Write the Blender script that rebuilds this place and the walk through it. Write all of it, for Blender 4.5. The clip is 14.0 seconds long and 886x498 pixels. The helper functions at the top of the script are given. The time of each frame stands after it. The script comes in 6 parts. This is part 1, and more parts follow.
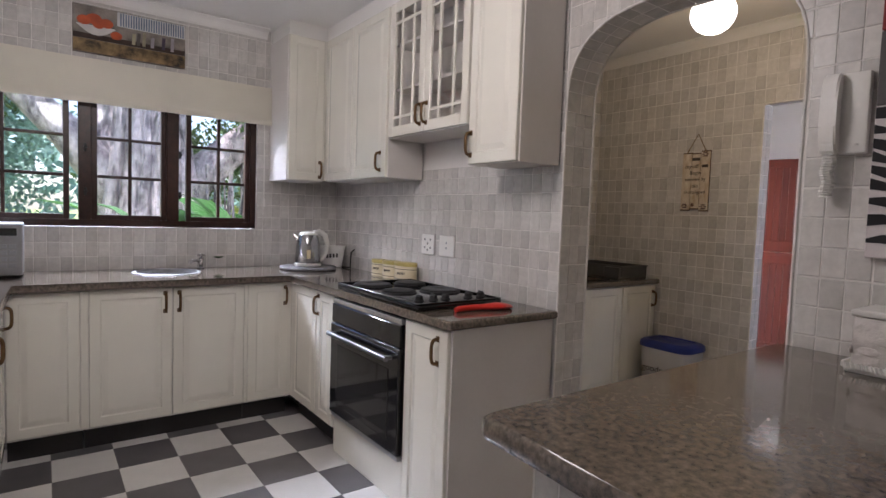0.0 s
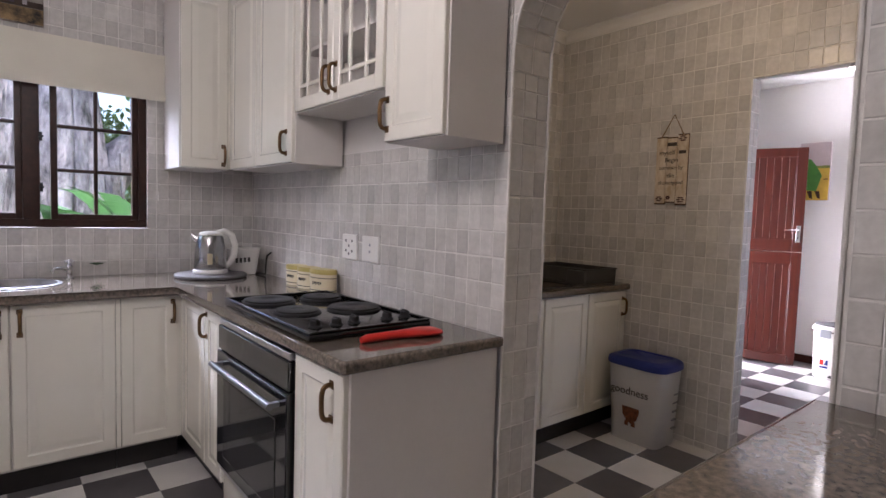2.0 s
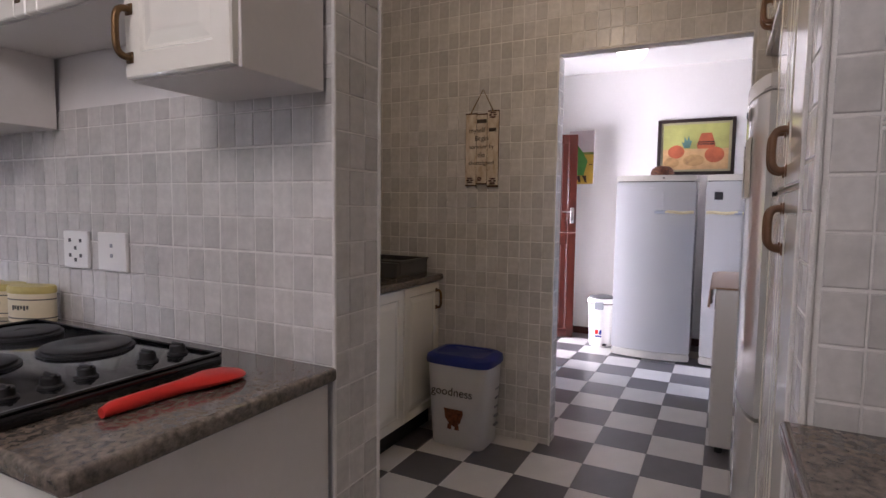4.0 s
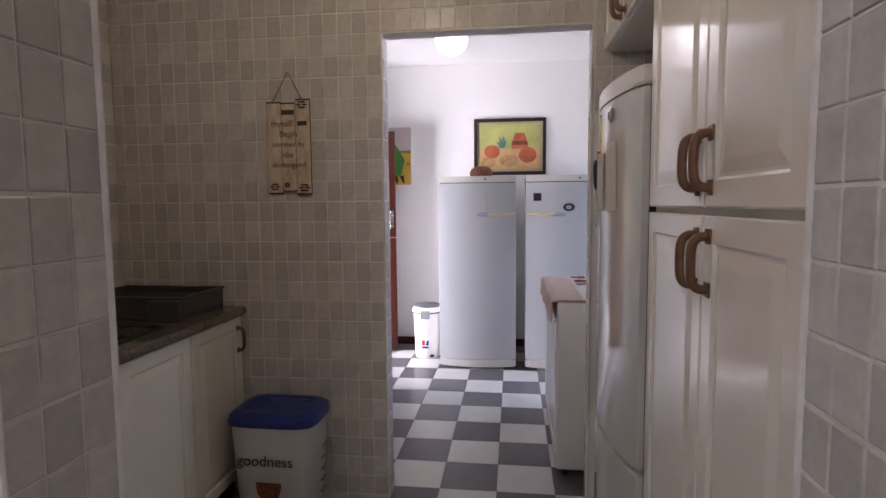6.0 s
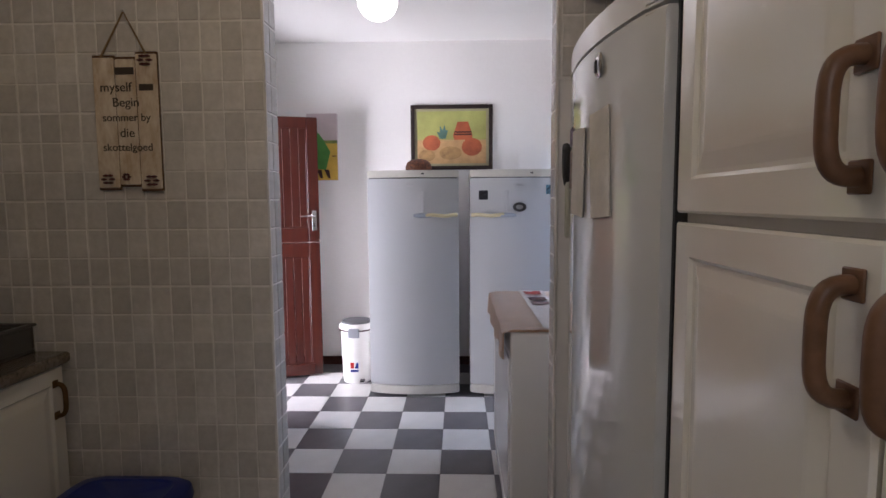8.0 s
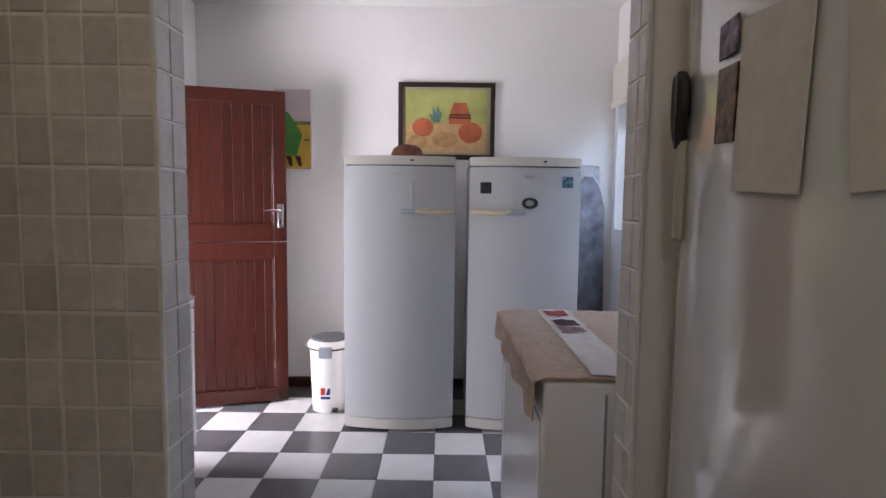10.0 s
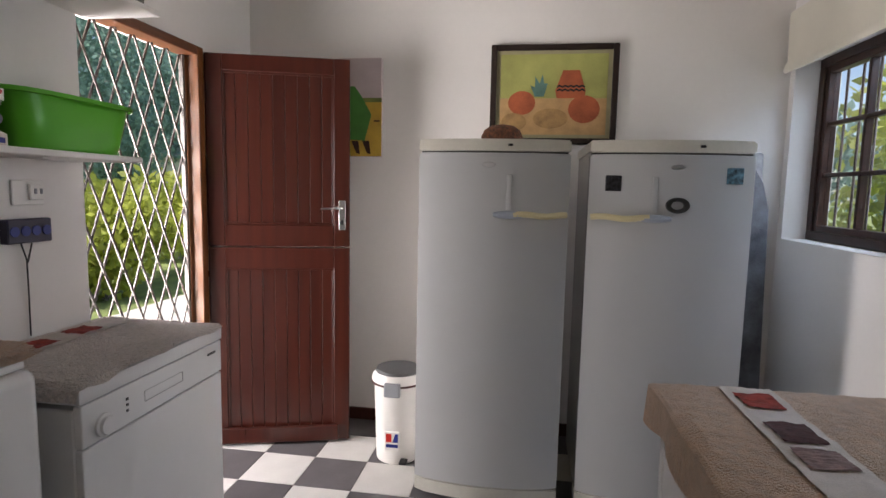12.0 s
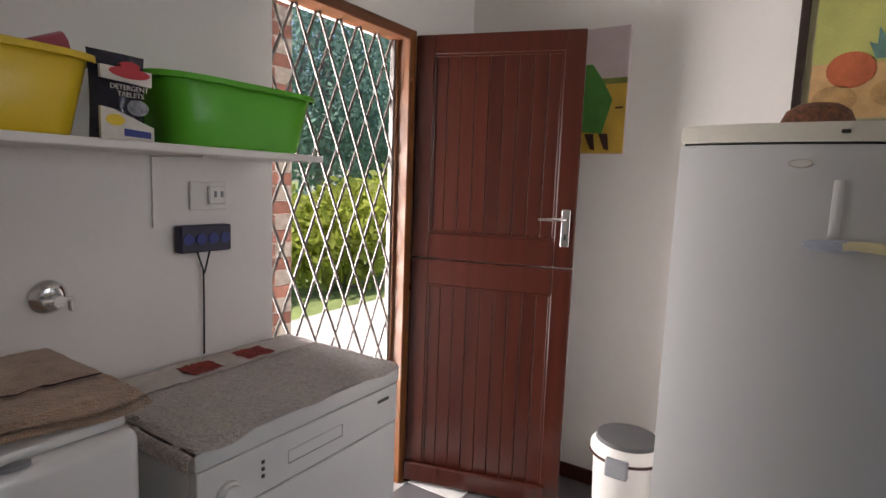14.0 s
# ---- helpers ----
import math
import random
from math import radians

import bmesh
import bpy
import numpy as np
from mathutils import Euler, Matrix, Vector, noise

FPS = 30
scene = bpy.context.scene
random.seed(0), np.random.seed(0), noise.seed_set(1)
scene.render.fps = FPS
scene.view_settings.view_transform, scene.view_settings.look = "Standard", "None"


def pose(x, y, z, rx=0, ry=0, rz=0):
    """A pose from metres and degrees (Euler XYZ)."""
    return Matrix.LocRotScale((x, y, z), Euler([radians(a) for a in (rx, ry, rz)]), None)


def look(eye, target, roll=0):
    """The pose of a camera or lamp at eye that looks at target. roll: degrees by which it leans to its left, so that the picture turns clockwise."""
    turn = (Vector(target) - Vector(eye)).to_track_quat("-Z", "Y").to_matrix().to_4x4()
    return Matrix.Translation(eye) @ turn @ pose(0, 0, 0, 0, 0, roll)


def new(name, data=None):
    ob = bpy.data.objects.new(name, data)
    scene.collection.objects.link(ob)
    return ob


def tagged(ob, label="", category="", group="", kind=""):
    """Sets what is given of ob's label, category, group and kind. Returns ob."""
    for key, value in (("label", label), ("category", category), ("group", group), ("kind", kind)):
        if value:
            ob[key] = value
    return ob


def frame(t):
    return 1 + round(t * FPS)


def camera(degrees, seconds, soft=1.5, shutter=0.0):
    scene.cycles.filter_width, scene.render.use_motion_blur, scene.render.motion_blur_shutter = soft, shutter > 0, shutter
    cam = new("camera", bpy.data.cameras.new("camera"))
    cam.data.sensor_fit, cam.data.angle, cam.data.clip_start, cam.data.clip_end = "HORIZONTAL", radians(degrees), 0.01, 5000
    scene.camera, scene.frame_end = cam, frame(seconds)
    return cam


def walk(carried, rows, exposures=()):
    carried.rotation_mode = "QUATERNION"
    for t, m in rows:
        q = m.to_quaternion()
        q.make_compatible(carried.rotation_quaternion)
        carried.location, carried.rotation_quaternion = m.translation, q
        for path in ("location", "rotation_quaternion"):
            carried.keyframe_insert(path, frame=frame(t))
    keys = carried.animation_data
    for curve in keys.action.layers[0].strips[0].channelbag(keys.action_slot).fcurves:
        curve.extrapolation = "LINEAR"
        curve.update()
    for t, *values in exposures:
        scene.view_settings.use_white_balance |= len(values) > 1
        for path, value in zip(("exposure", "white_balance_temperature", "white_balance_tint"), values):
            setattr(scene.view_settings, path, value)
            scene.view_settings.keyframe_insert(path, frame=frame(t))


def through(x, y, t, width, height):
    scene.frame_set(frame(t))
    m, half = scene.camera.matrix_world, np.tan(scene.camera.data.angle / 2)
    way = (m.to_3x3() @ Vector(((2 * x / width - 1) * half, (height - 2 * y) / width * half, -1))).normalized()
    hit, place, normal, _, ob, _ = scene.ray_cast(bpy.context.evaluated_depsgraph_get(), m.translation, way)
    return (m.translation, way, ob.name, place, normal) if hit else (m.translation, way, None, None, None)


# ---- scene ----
cam = camera(78.0, 14.0)
PATH = [
    (0, (-0.006, 0.049, 1.366), (1.175, 1.658, 1.246), 2.0),
    (0.5, (0.141, 0.138, 1.368), (1.336, 1.738, 1.246), 1.9),
    (1, (0.303, 0.225, 1.372), (1.512, 1.813, 1.248), 1.8),
    (1.5, (0.455, 0.34, 1.379), (1.692, 1.907, 1.256), 1.8),
    (2, (0.557, 0.449, 1.367), (1.828, 1.988, 1.238), 1.8),
    (2.5, (0.638, 0.592, 1.369), (2.013, 2.038, 1.23), 1.5),
    (3, (0.709, 0.715, 1.357), (2.231, 2.007, 1.223), 1.2),
    (3.5, (0.789, 0.837, 1.339), (2.439, 1.956, 1.192), 1.0),
    (4, (0.873, 0.936, 1.34), (2.649, 1.844, 1.19), 0.7),
    (6.5, (1.533, 1.192, 1.426), (3.518, 1.372, 1.258), -0.5),
    (7, (1.686, 1.173, 1.418), (3.674, 1.313, 1.248), -0.3),
    (7.5, (1.902, 1.152, 1.421), (3.892, 1.251, 1.249), -0.2),
    (8, (2.093, 1.153, 1.426), (4.085, 1.212, 1.252), -0.4),
    (10.5, (3.018, 1.232, 1.368), (5.011, 1.231, 1.203), 0.8),
    (11, (3.252, 1.244, 1.399), (5.243, 1.292, 1.218), 0.9),
    (11.5, (3.44, 1.296, 1.4), (5.427, 1.437, 1.212), 1.1),
    (12, (3.623, 1.337, 1.426), (5.59, 1.631, 1.211), 1.2),
    (12.5, (3.786, 1.426, 1.436), (5.713, 1.913, 1.213), 1.5),
    (13, (3.919, 1.475, 1.441), (5.775, 2.184, 1.208), 1.8),
    (13.5, (4.093, 1.489, 1.443), (5.853, 2.411, 1.216), 1.8),
    (14, (4.233, 1.493, 1.454), (5.902, 2.568, 1.212), 2.1),
]
EXPOSURE = [(0, 1.44, 5950, 22), (1, 1.50, 5925, 24), (2, 1.54, 5900, 25), (3, 1.36, 5875, 26), (4, 1.31, 5850, 27), (6.5, 1.12, 5800, 24), (8, 0.92, 5800, 21), (10.5, 0.65, 6000, 20), (12.5, 0.21, 6650, 15), (14, 0.28, 6650, 16)]
walk(cam, [(t, look(eye, target, roll)) for t, eye, target, roll in PATH], EXPOSURE)

# ---- light ----
world = bpy.data.worlds.new("world")
scene.world = world
world.use_nodes = True
sky = world.node_tree.nodes.new("ShaderNodeTexSky")
sky.sky_type, sky.sun_disc = "NISHITA", False
sky.sun_elevation, sky.sun_rotation = radians(63), radians(-90)
world.node_tree.links.new(sky.outputs[0], world.node_tree.nodes["Background"].inputs[0])
world.node_tree.nodes["Background"].inputs[1].default_value = 0.15
sun = new("sun", bpy.data.lights.new("sun", "SUN"))
sun.data.energy, sun.data.angle, sun.data.color = 5.0, radians(0.5), (1, 0.95, 0.87)
sun.matrix_world = look((-12, 0, 24), (0, 0, 0))


def area(name, at, target, w, h, power, colour):
    lamp = new(name, bpy.data.lights.new(name, "AREA"))
    lamp.data.shape, lamp.data.size, lamp.data.size_y = "RECTANGLE", w, h
    lamp.data.energy, lamp.data.color = power, colour
    lamp.matrix_world = look(at, target)
    return lamp


def bulb_light(name, at, power, colour, r=0.09):
    lamp = new(name, bpy.data.lights.new(name, "POINT"))
    lamp.data.energy, lamp.data.color, lamp.data.shadow_soft_size = power, colour, r
    lamp.location = at
    return lamp


area("sky_kitchen_window", (0.15, 5.85, 3.35), (0.15, 3.25, 1.3), 2.4, 1.0, 230, (0.86, 0.93, 1.0))
area("sky_laundry_window", (5.75, -0.75, 2.70), (5.75, 1.6, 0.9), 1.9, 0.8, 45, (0.62, 0.80, 1.0))
area("sky_laundry_window_low", (6.05, -2.2, 1.75), (5.0, 3.0, 1.3), 0.9, 1.3, 28, (0.86, 0.92, 1.0))
area("sky_laundry_door", (5.40, 3.80, 1.00), (5.80, 2.3, 1.0), 0.9, 1.8, 118, (1.0, 0.97, 0.95))
# Kitchen light is an added fill at a guessed spot out of view.
bulb_light("kitchen_fill_bulb", (0.25, 1.75, 2.40), 14.5, (1.0, 0.93, 0.80), 0.3)
bulb_light("scullery_bulb", (2.92, 1.65, 2.40), 1.7, (1.0, 0.70, 0.26))
bulb_light("laundry_bulb", (5.31, 1.612, 2.40), 0.3, (1.0, 0.95, 0.88))

# ---- materials ----
def mk(name, col, rough=0.5, metal=0.0, vary=0.12, scale=6.0, bump=0.05, bscale=80.0, coat=0.0, island=0.0, each=0.0,
       stretch=(1, 1, 1), dark=None, emit=0.0, trans=0.0, ior=1.45, sheen=0.0, sharp=False, relief=0.002):
    """A surface with variation at two scales, fine relief and uneven gloss."""
    m = bpy.data.materials.new(name)
    m.use_nodes = True
    nt = m.node_tree
    nd, ln = nt.nodes, nt.links.new
    p = nd["Principled BSDF"]
    tc = nd.new("ShaderNodeTexCoord")
    mp = nd.new("ShaderNodeMapping")
    mp.inputs["Scale"].default_value = stretch
    ln(tc.outputs["Object"], mp.inputs["Vector"])
    big = nd.new("ShaderNodeTexNoise")
    big.inputs["Scale"].default_value, big.inputs["Detail"].default_value = scale, 6
    fine = nd.new("ShaderNodeTexNoise")
    fine.inputs["Scale"].default_value, fine.inputs["Detail"].default_value = bscale, 4
    ln(mp.outputs[0], big.inputs["Vector"])
    ln(mp.outputs[0], fine.inputs["Vector"])
    ramp = nd.new("ShaderNodeValToRGB")
    lo = dark or tuple(c * (1 - 2 * vary) for c in col)
    ramp.color_ramp.elements[0].color = (*lo, 1)
    ramp.color_ramp.elements[1].color = (*col, 1)
    ramp.color_ramp.elements[0].position, ramp.color_ramp.elements[1].position = (0.45, 0.55) if sharp else (0.3, 0.7)
    add = nd.new("ShaderNodeMath")
    add.operation = "MULTIPLY_ADD"
    add.inputs[1].default_value = 0.3
    ln(fine.outputs[0], add.inputs[0])
    sub = nd.new("ShaderNodeMath")
    sub.operation = "MULTIPLY_ADD"
    sub.inputs[1].default_value, sub.inputs[2].default_value = 0.85, -0.08
    ln(big.outputs[0], sub.inputs[0])
    ln(sub.outputs[0], add.inputs[2])
    ln(add.outputs[0], ramp.inputs[0])
    out = ramp.outputs[0]
    for amount, node, socket in ((island, "ShaderNodeNewGeometry", "Random Per Island"), (each, "ShaderNodeObjectInfo", "Random")):
        if amount:
            src = nd.new(node)
            hsv = nd.new("ShaderNodeHueSaturation")
            rng = nd.new("ShaderNodeMapRange")
            rng.inputs["To Min"].default_value, rng.inputs["To Max"].default_value = 1 - amount, 1 + amount * 0.4
            ln(src.outputs[socket], rng.inputs["Value"])
            ln(rng.outputs[0], hsv.inputs["Value"])
            ln(out, hsv.inputs["Color"])
            out = hsv.outputs[0]
    ln(out, p.inputs["Base Color"])
    rr = nd.new("ShaderNodeMapRange")
    rr.inputs["To Min"].default_value, rr.inputs["To Max"].default_value = max(0.02, rough * 0.8), min(1, rough * 1.2)
    ln(big.outputs[0], rr.inputs["Value"])
    ln(rr.outputs[0], p.inputs["Roughness"])
    p.inputs["Metallic"].default_value = metal
    p.inputs["Coat Weight"].default_value = coat
    p.inputs["Coat Roughness"].default_value = 0.08
    p.inputs["Transmission Weight"].default_value = trans
    p.inputs["IOR"].default_value = ior
    p.inputs["Sheen Weight"].default_value = sheen
    if emit:
        p.inputs["Emission Color"].default_value = (*col, 1)
        p.inputs["Emission Strength"].default_value = emit
    if bump:
        b = nd.new("ShaderNodeBump")
        b.inputs["Strength"].default_value, b.inputs["Distance"].default_value = bump, relief
        ln(fine.outputs[0], b.inputs["Height"])
        ln(b.outputs[0], p.inputs["Normal"])
    return m


WALLPAINT = mk("wall_paint", (0.80, 0.77, 0.74), 0.75, vary=0.03, scale=1.5, bump=0.25, bscale=45)
CEILPAINT = mk("ceiling_paint", (0.78, 0.76, 0.73), 0.8, vary=0.03, scale=1.0, bump=0.15, bscale=70)
GROUT = mk("grout", (0.78, 0.75, 0.71), 0.85, vary=0.1, scale=20, bump=0.3, bscale=300)
TILE = mk("wall_tile", (0.68, 0.65, 0.615), 0.24, vary=0.10, scale=28, bump=0.08, bscale=70, island=0.17, each=0.07, relief=0.004)
FLOORWHITE = mk("pale_floor_tile", (0.66, 0.64, 0.61), 0.3, vary=0.05, scale=9, bump=0.06, bscale=90, each=0.08)
FLOORDARK = mk("dark_floor_tile", (0.15, 0.14, 0.145), 0.3, vary=0.12, scale=9, bump=0.06, bscale=90, each=0.22)
FLOORGROUT = mk("floor_grout", (0.30, 0.28, 0.26), 0.9, vary=0.1, scale=20)
LACQUER = mk("white_lacquer", (0.80, 0.77, 0.685), 0.17, vary=0.03, scale=3, bump=0.02, bscale=9, coat=0.5, each=0.03)
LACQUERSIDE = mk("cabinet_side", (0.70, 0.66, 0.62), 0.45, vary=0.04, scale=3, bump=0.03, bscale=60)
PLINTH = mk("dark_plinth", (0.03, 0.027, 0.027), 0.5, vary=0.2, scale=5)
GRANITE = mk("granite", (0.20, 0.16, 0.125), 0.09, vary=0.3, scale=75, bump=0.0, bscale=420, dark=(0.055, 0.046, 0.038), coat=0.4)
BRONZE = mk("bronze_handle", (0.20, 0.115, 0.05), 0.42, metal=0.8, vary=0.25, scale=30)
WOODBROWN = mk("brown_handle_wood", (0.20, 0.10, 0.05), 0.4, vary=0.2, scale=30)
CHROME = mk("chrome", (0.75, 0.75, 0.76), 0.14, metal=1.0, vary=0.02, bump=0.0)
STEEL = mk("brushed_steel", (0.55, 0.55, 0.56), 0.3, metal=1.0, vary=0.06, scale=3, bump=0.05, bscale=60, stretch=(1, 1, 20))
BLACK = mk("black_enamel", (0.012, 0.012, 0.013), 0.12, vary=0.2, scale=8, bump=0.0, coat=0.4)
BLACKMATT = mk("black_matt", (0.022, 0.021, 0.021), 0.5, vary=0.2, scale=30, bump=0.1, bscale=120)
OVENGLASS = mk("oven_glass", (0.010, 0.010, 0.012), 0.06, vary=0.1, bump=0.0, coat=0.5)
WHITEPLASTIC = mk("white_plastic", (0.80, 0.78, 0.74), 0.35, vary=0.03, scale=6, bump=0.02)
CREAM = mk("cream_enamel", (0.72, 0.62, 0.42), 0.3, vary=0.06, scale=10, bump=0.03)
FRIDGEWHITE = mk("fridge_enamel", (0.74, 0.73, 0.72), 0.25, vary=0.03, scale=2, bump=0.08, bscale=350, coat=0.2)
# White enamel with shade put into its colour for the laundry fridge doors.
FRIDGESHADE = mk("shaded_fridge_enamel", (0.50, 0.505, 0.51), 0.25, vary=0.012, scale=2, bump=0.1, bscale=350, coat=0.2)
FRIDGEGLOSS = mk("glossy_fridge_enamel", (0.60, 0.60, 0.58), 0.09, vary=0.012, scale=2, bump=0.012, bscale=30, coat=0.6)
RUBBERGREY = mk("grey_plastic", (0.30, 0.31, 0.33), 0.45, vary=0.08, scale=10)
DARKGREY = mk("dark_grey_plastic", (0.075, 0.073, 0.07), 0.45, vary=0.12, scale=10)
RED = mk("red_silicone", (0.62, 0.03, 0.02), 0.35, vary=0.05, scale=10)
BLUE = mk("blue_plastic", (0.02, 0.035, 0.22), 0.4, vary=0.1, scale=8)
GREEN = mk("green_plastic", (0.09, 0.42, 0.02), 0.35, vary=0.05, scale=6)
YELLOW = mk("yellow_plastic", (0.72, 0.50, 0.02), 0.33, vary=0.05, scale=6)
MAHOGANY = mk("mahogany", (0.060, 0.0118, 0.0058), 0.3, vary=0.3, scale=3, bump=0.008, bscale=45, stretch=(9, 9, 0.35), dark=(0.034, 0.0062, 0.0038), coat=0.2, each=0.2)
# Frame wood with outdoor light put into its colour, for the right jamb.
FRAMELIT = mk("lit_varnished_frame", (0.24, 0.085, 0.024), 0.35, vary=0.25, scale=7, bump=0.1, bscale=45, stretch=(8, 8, 0.6))
WINDOWWOOD = mk("dark_window_wood", (0.045, 0.016, 0.010), 0.35, vary=0.3, scale=8, bump=0.1, bscale=40, stretch=(3, 3, 3))
GLASS = mk("glass", (1, 1, 1), 0.0, vary=0.0, bump=0.0, trans=1.0)
BLINDCLOTH = mk("cream_blind_cloth", (0.72, 0.68, 0.58), 0.9, vary=0.05, scale=4, bump=0.4, bscale=500, sheen=0.2)
TOWEL = mk("brown_towel", (0.60, 0.37, 0.22), 0.95, vary=0.22, scale=40, bump=0.7, bscale=230, sheen=0.7, relief=0.016)
TOWELPALE = mk("pale_towel", (0.80, 0.69, 0.62), 0.95, vary=0.24, scale=90, bump=1.0, bscale=170, sheen=0.7, relief=0.016)
MORTAR = mk("mortar", (0.34, 0.29, 0.25), 0.9, vary=0.2, scale=30, bump=0.5, bscale=200)
BRICK = mk("brick", (0.25, 0.105, 0.075), 0.85, vary=0.22, scale=25, bump=0.5, bscale=120, each=0.3)
GLOBE = mk("lit_globe", (1.0, 0.93, 0.80), 0.3, vary=0.0, bump=0.0, emit=1.8)
CORD = mk("cord_fibre", (0.28, 0.18, 0.09), 0.9, vary=0.2, scale=60)


# ---- building helpers ----
def mesh_of(bm, name, material, smooth=False):
    me = bpy.data.meshes.new(name)
    bmesh.ops.recalc_face_normals(bm, faces=bm.faces)
    bm.to_mesh(me)
    bm.free()
    if smooth:
        for poly in me.polygons:
            poly.use_smooth = True
        me.set_sharp_from_angle(angle=radians(40))
    for m in (material if isinstance(material, (list, tuple)) else [material]):
        me.materials.append(m)
    return me


def part(name, bm, material, parent, label="", smooth=False):
    ob = new(name, mesh_of(bm, name, material, smooth) if isinstance(bm, bmesh.types.BMesh) else bm)
    ob.parent = parent
    return tagged(ob, label) if label else ob


def thing(name, at, rz=0, label="", category="", group="", kind="", tilt=(0, 0)):
    ob = new(name)
    ob.empty_display_size = 0.05
    ob.matrix_world = pose(*at, tilt[0], tilt[1], rz)
    return tagged(ob, label, category, group, kind)


def single(name, bm, material, label, category, at=(0, 0, 0), rz=0, group="", kind="", smooth=False):
    ob = new(name, mesh_of(bm, name, material, smooth))
    ob.matrix_world = pose(*at, 0, 0, rz)
    return tagged(ob, label, category, group, kind)


def box(bm, x0, y0, z0, x1, y1, z1, bev=0.0, seg=1):
    r = bmesh.ops.create_cube(bm, size=1, matrix=Matrix.LocRotScale(((x0 + x1) / 2, (y0 + y1) / 2, (z0 + z1) / 2), None, (abs(x1 - x0), abs(y1 - y0), abs(z1 - z0))))
    if bev:
        edges = {e for v in r["verts"] for e in v.link_edges}
        bmesh.ops.bevel(bm, geom=list(edges), offset=bev, segments=seg, profile=0.5, affect="EDGES")
    return bm


def B(*args):
    return box(bmesh.new(), *args)


def tube(bm, pts, r, seg=8, flat=1.0, cap=True):
    """A round bar along points; r may be one radius or one a point."""
    pts = [Vector(p) for p in pts]
    rings = []
    side = None
    for i, p in enumerate(pts):
        d = (pts[min(i + 1, len(pts) - 1)] - pts[max(i - 1, 0)]).normalized()
        if side is None:
            side = d.cross(Vector((0, 0, 1)))
            side = side if side.length > 1e-3 else Vector((1, 0, 0))
        side = (side - d * side.dot(d)).normalized()
        top = side.cross(d).normalized()
        rad = r[i] if isinstance(r, (list, tuple)) else r
        rings.append([bm.verts.new(p + rad * (math.cos(a) * side + flat * math.sin(a) * top)) for a in (2 * math.pi * k / seg for k in range(seg))])
    for a, b in zip(rings, rings[1:]):
        for k in range(seg):
            bm.faces.new((a[k], a[(k + 1) % seg], b[(k + 1) % seg], b[k]))
    if cap:
        bm.faces.new(rings[0][::-1])
        bm.faces.new(rings[-1])
    return bm


def lathe(bm, profile, seg=24, centre=(0, 0, 0), sx=1.0, sy=1.0, power=2.0, cap=True):
    """A turned body from (radius, height) pairs; power above 2 makes it squarer, sx and sy stretch it."""
    rings = []
    for r, z in profile:
        ring = []
        for k in range(seg):
            a = 2 * math.pi * k / seg
            c, s = math.cos(a), math.sin(a)
            q = (abs(c) ** power + abs(s) ** power) ** (-1 / power)
            ring.append(bm.verts.new((centre[0] + sx * r * q * c, centre[1] + sy * r * q * s, centre[2] + z)))
        rings.append(ring)
    for a, b in zip(rings, rings[1:]):
        for k in range(seg):
            bm.faces.new((a[k], a[(k + 1) % seg], b[(k + 1) % seg], b[k]))
    if cap and profile[0][0] > 1e-4:
        bm.faces.new(rings[0][::-1])
    if cap and profile[-1][0] > 1e-4:
        bm.faces.new(rings[-1])
    return bm


def prism(bm, outline, z0, z1):
    """A solid between two heights over a closed outline of (x, y)."""
    lo = [bm.verts.new((x, y, z0)) for x, y in outline]
    hi = [bm.verts.new((x, y, z1)) for x, y in outline]
    n = len(outline)
    for k in range(n):
        bm.faces.new((lo[k], lo[(k + 1) % n], hi[(k + 1) % n], hi[k]))
    bm.faces.new(lo[::-1])
    bm.faces.new(hi)
    return bm


def rings_front(bm, x0, z0, x1, z1, profile, back):
    """A door front facing -y: nested rectangles (inset, depth) from the edge inwards, closed at the back."""
    loops = []
    for inset, y in [(0, back)] + list(profile):
        loops.append([bm.verts.new(v) for v in ((x0 + inset, y, z0 + inset), (x1 - inset, y, z0 + inset), (x1 - inset, y, z1 - inset), (x0 + inset, y, z1 - inset))])
    for a, b in zip(loops, loops[1:]):
        for k in range(4):
            bm.faces.new((a[k], a[(k + 1) % 4], b[(k + 1) % 4], b[k]))
    bm.faces.new(loops[0][::-1])
    bm.faces.new(loops[-1])
    return bm


DOORPROFILE = [(0, 0.004), (0.004, 0), (0.052, 0), (0.058, 0.006), (0.064, 0.006), (0.088, 0.001), (0.094, 0.0005)]


def arc(c, r, a0, a1, n):
    return [(c[0] + r * math.cos(radians(a0 + (a1 - a0) * k / n)), c[1] + r * math.sin(radians(a0 + (a1 - a0) * k / n))) for k in range(n + 1)]


def pull_handle(parent, x, z, length=0.105, out=0.032, material=BRONZE, r=0.0078):
    """A bow handle that stands upright on a front facing -y."""
    h = length / 2
    r = 0.0095 if material is WOODBROWN else r
    pts = [(x, -out * 1.05 * math.sin(q) ** 0.55, z - h * math.copysign(abs(math.cos(q)) ** 0.55, math.cos(q))) for q in (math.pi * k / 18 for k in range(19))]
    pts[0], pts[-1] = (x, 0.0, z - h), (x, 0.0, z + h)
    bm = tube(bmesh.new(), pts, r, 10)
    for s in (-1, 1):
        box(bm, x - r * 1.5, -0.004, z + s * h - r * 1.6, x + r * 1.5, 0.0, z + s * h + r * 1.6, 0.0015)
    return part("handle", bm, material, parent, "aged bronze bow handle" if material is BRONZE else "brown bow handle", True)


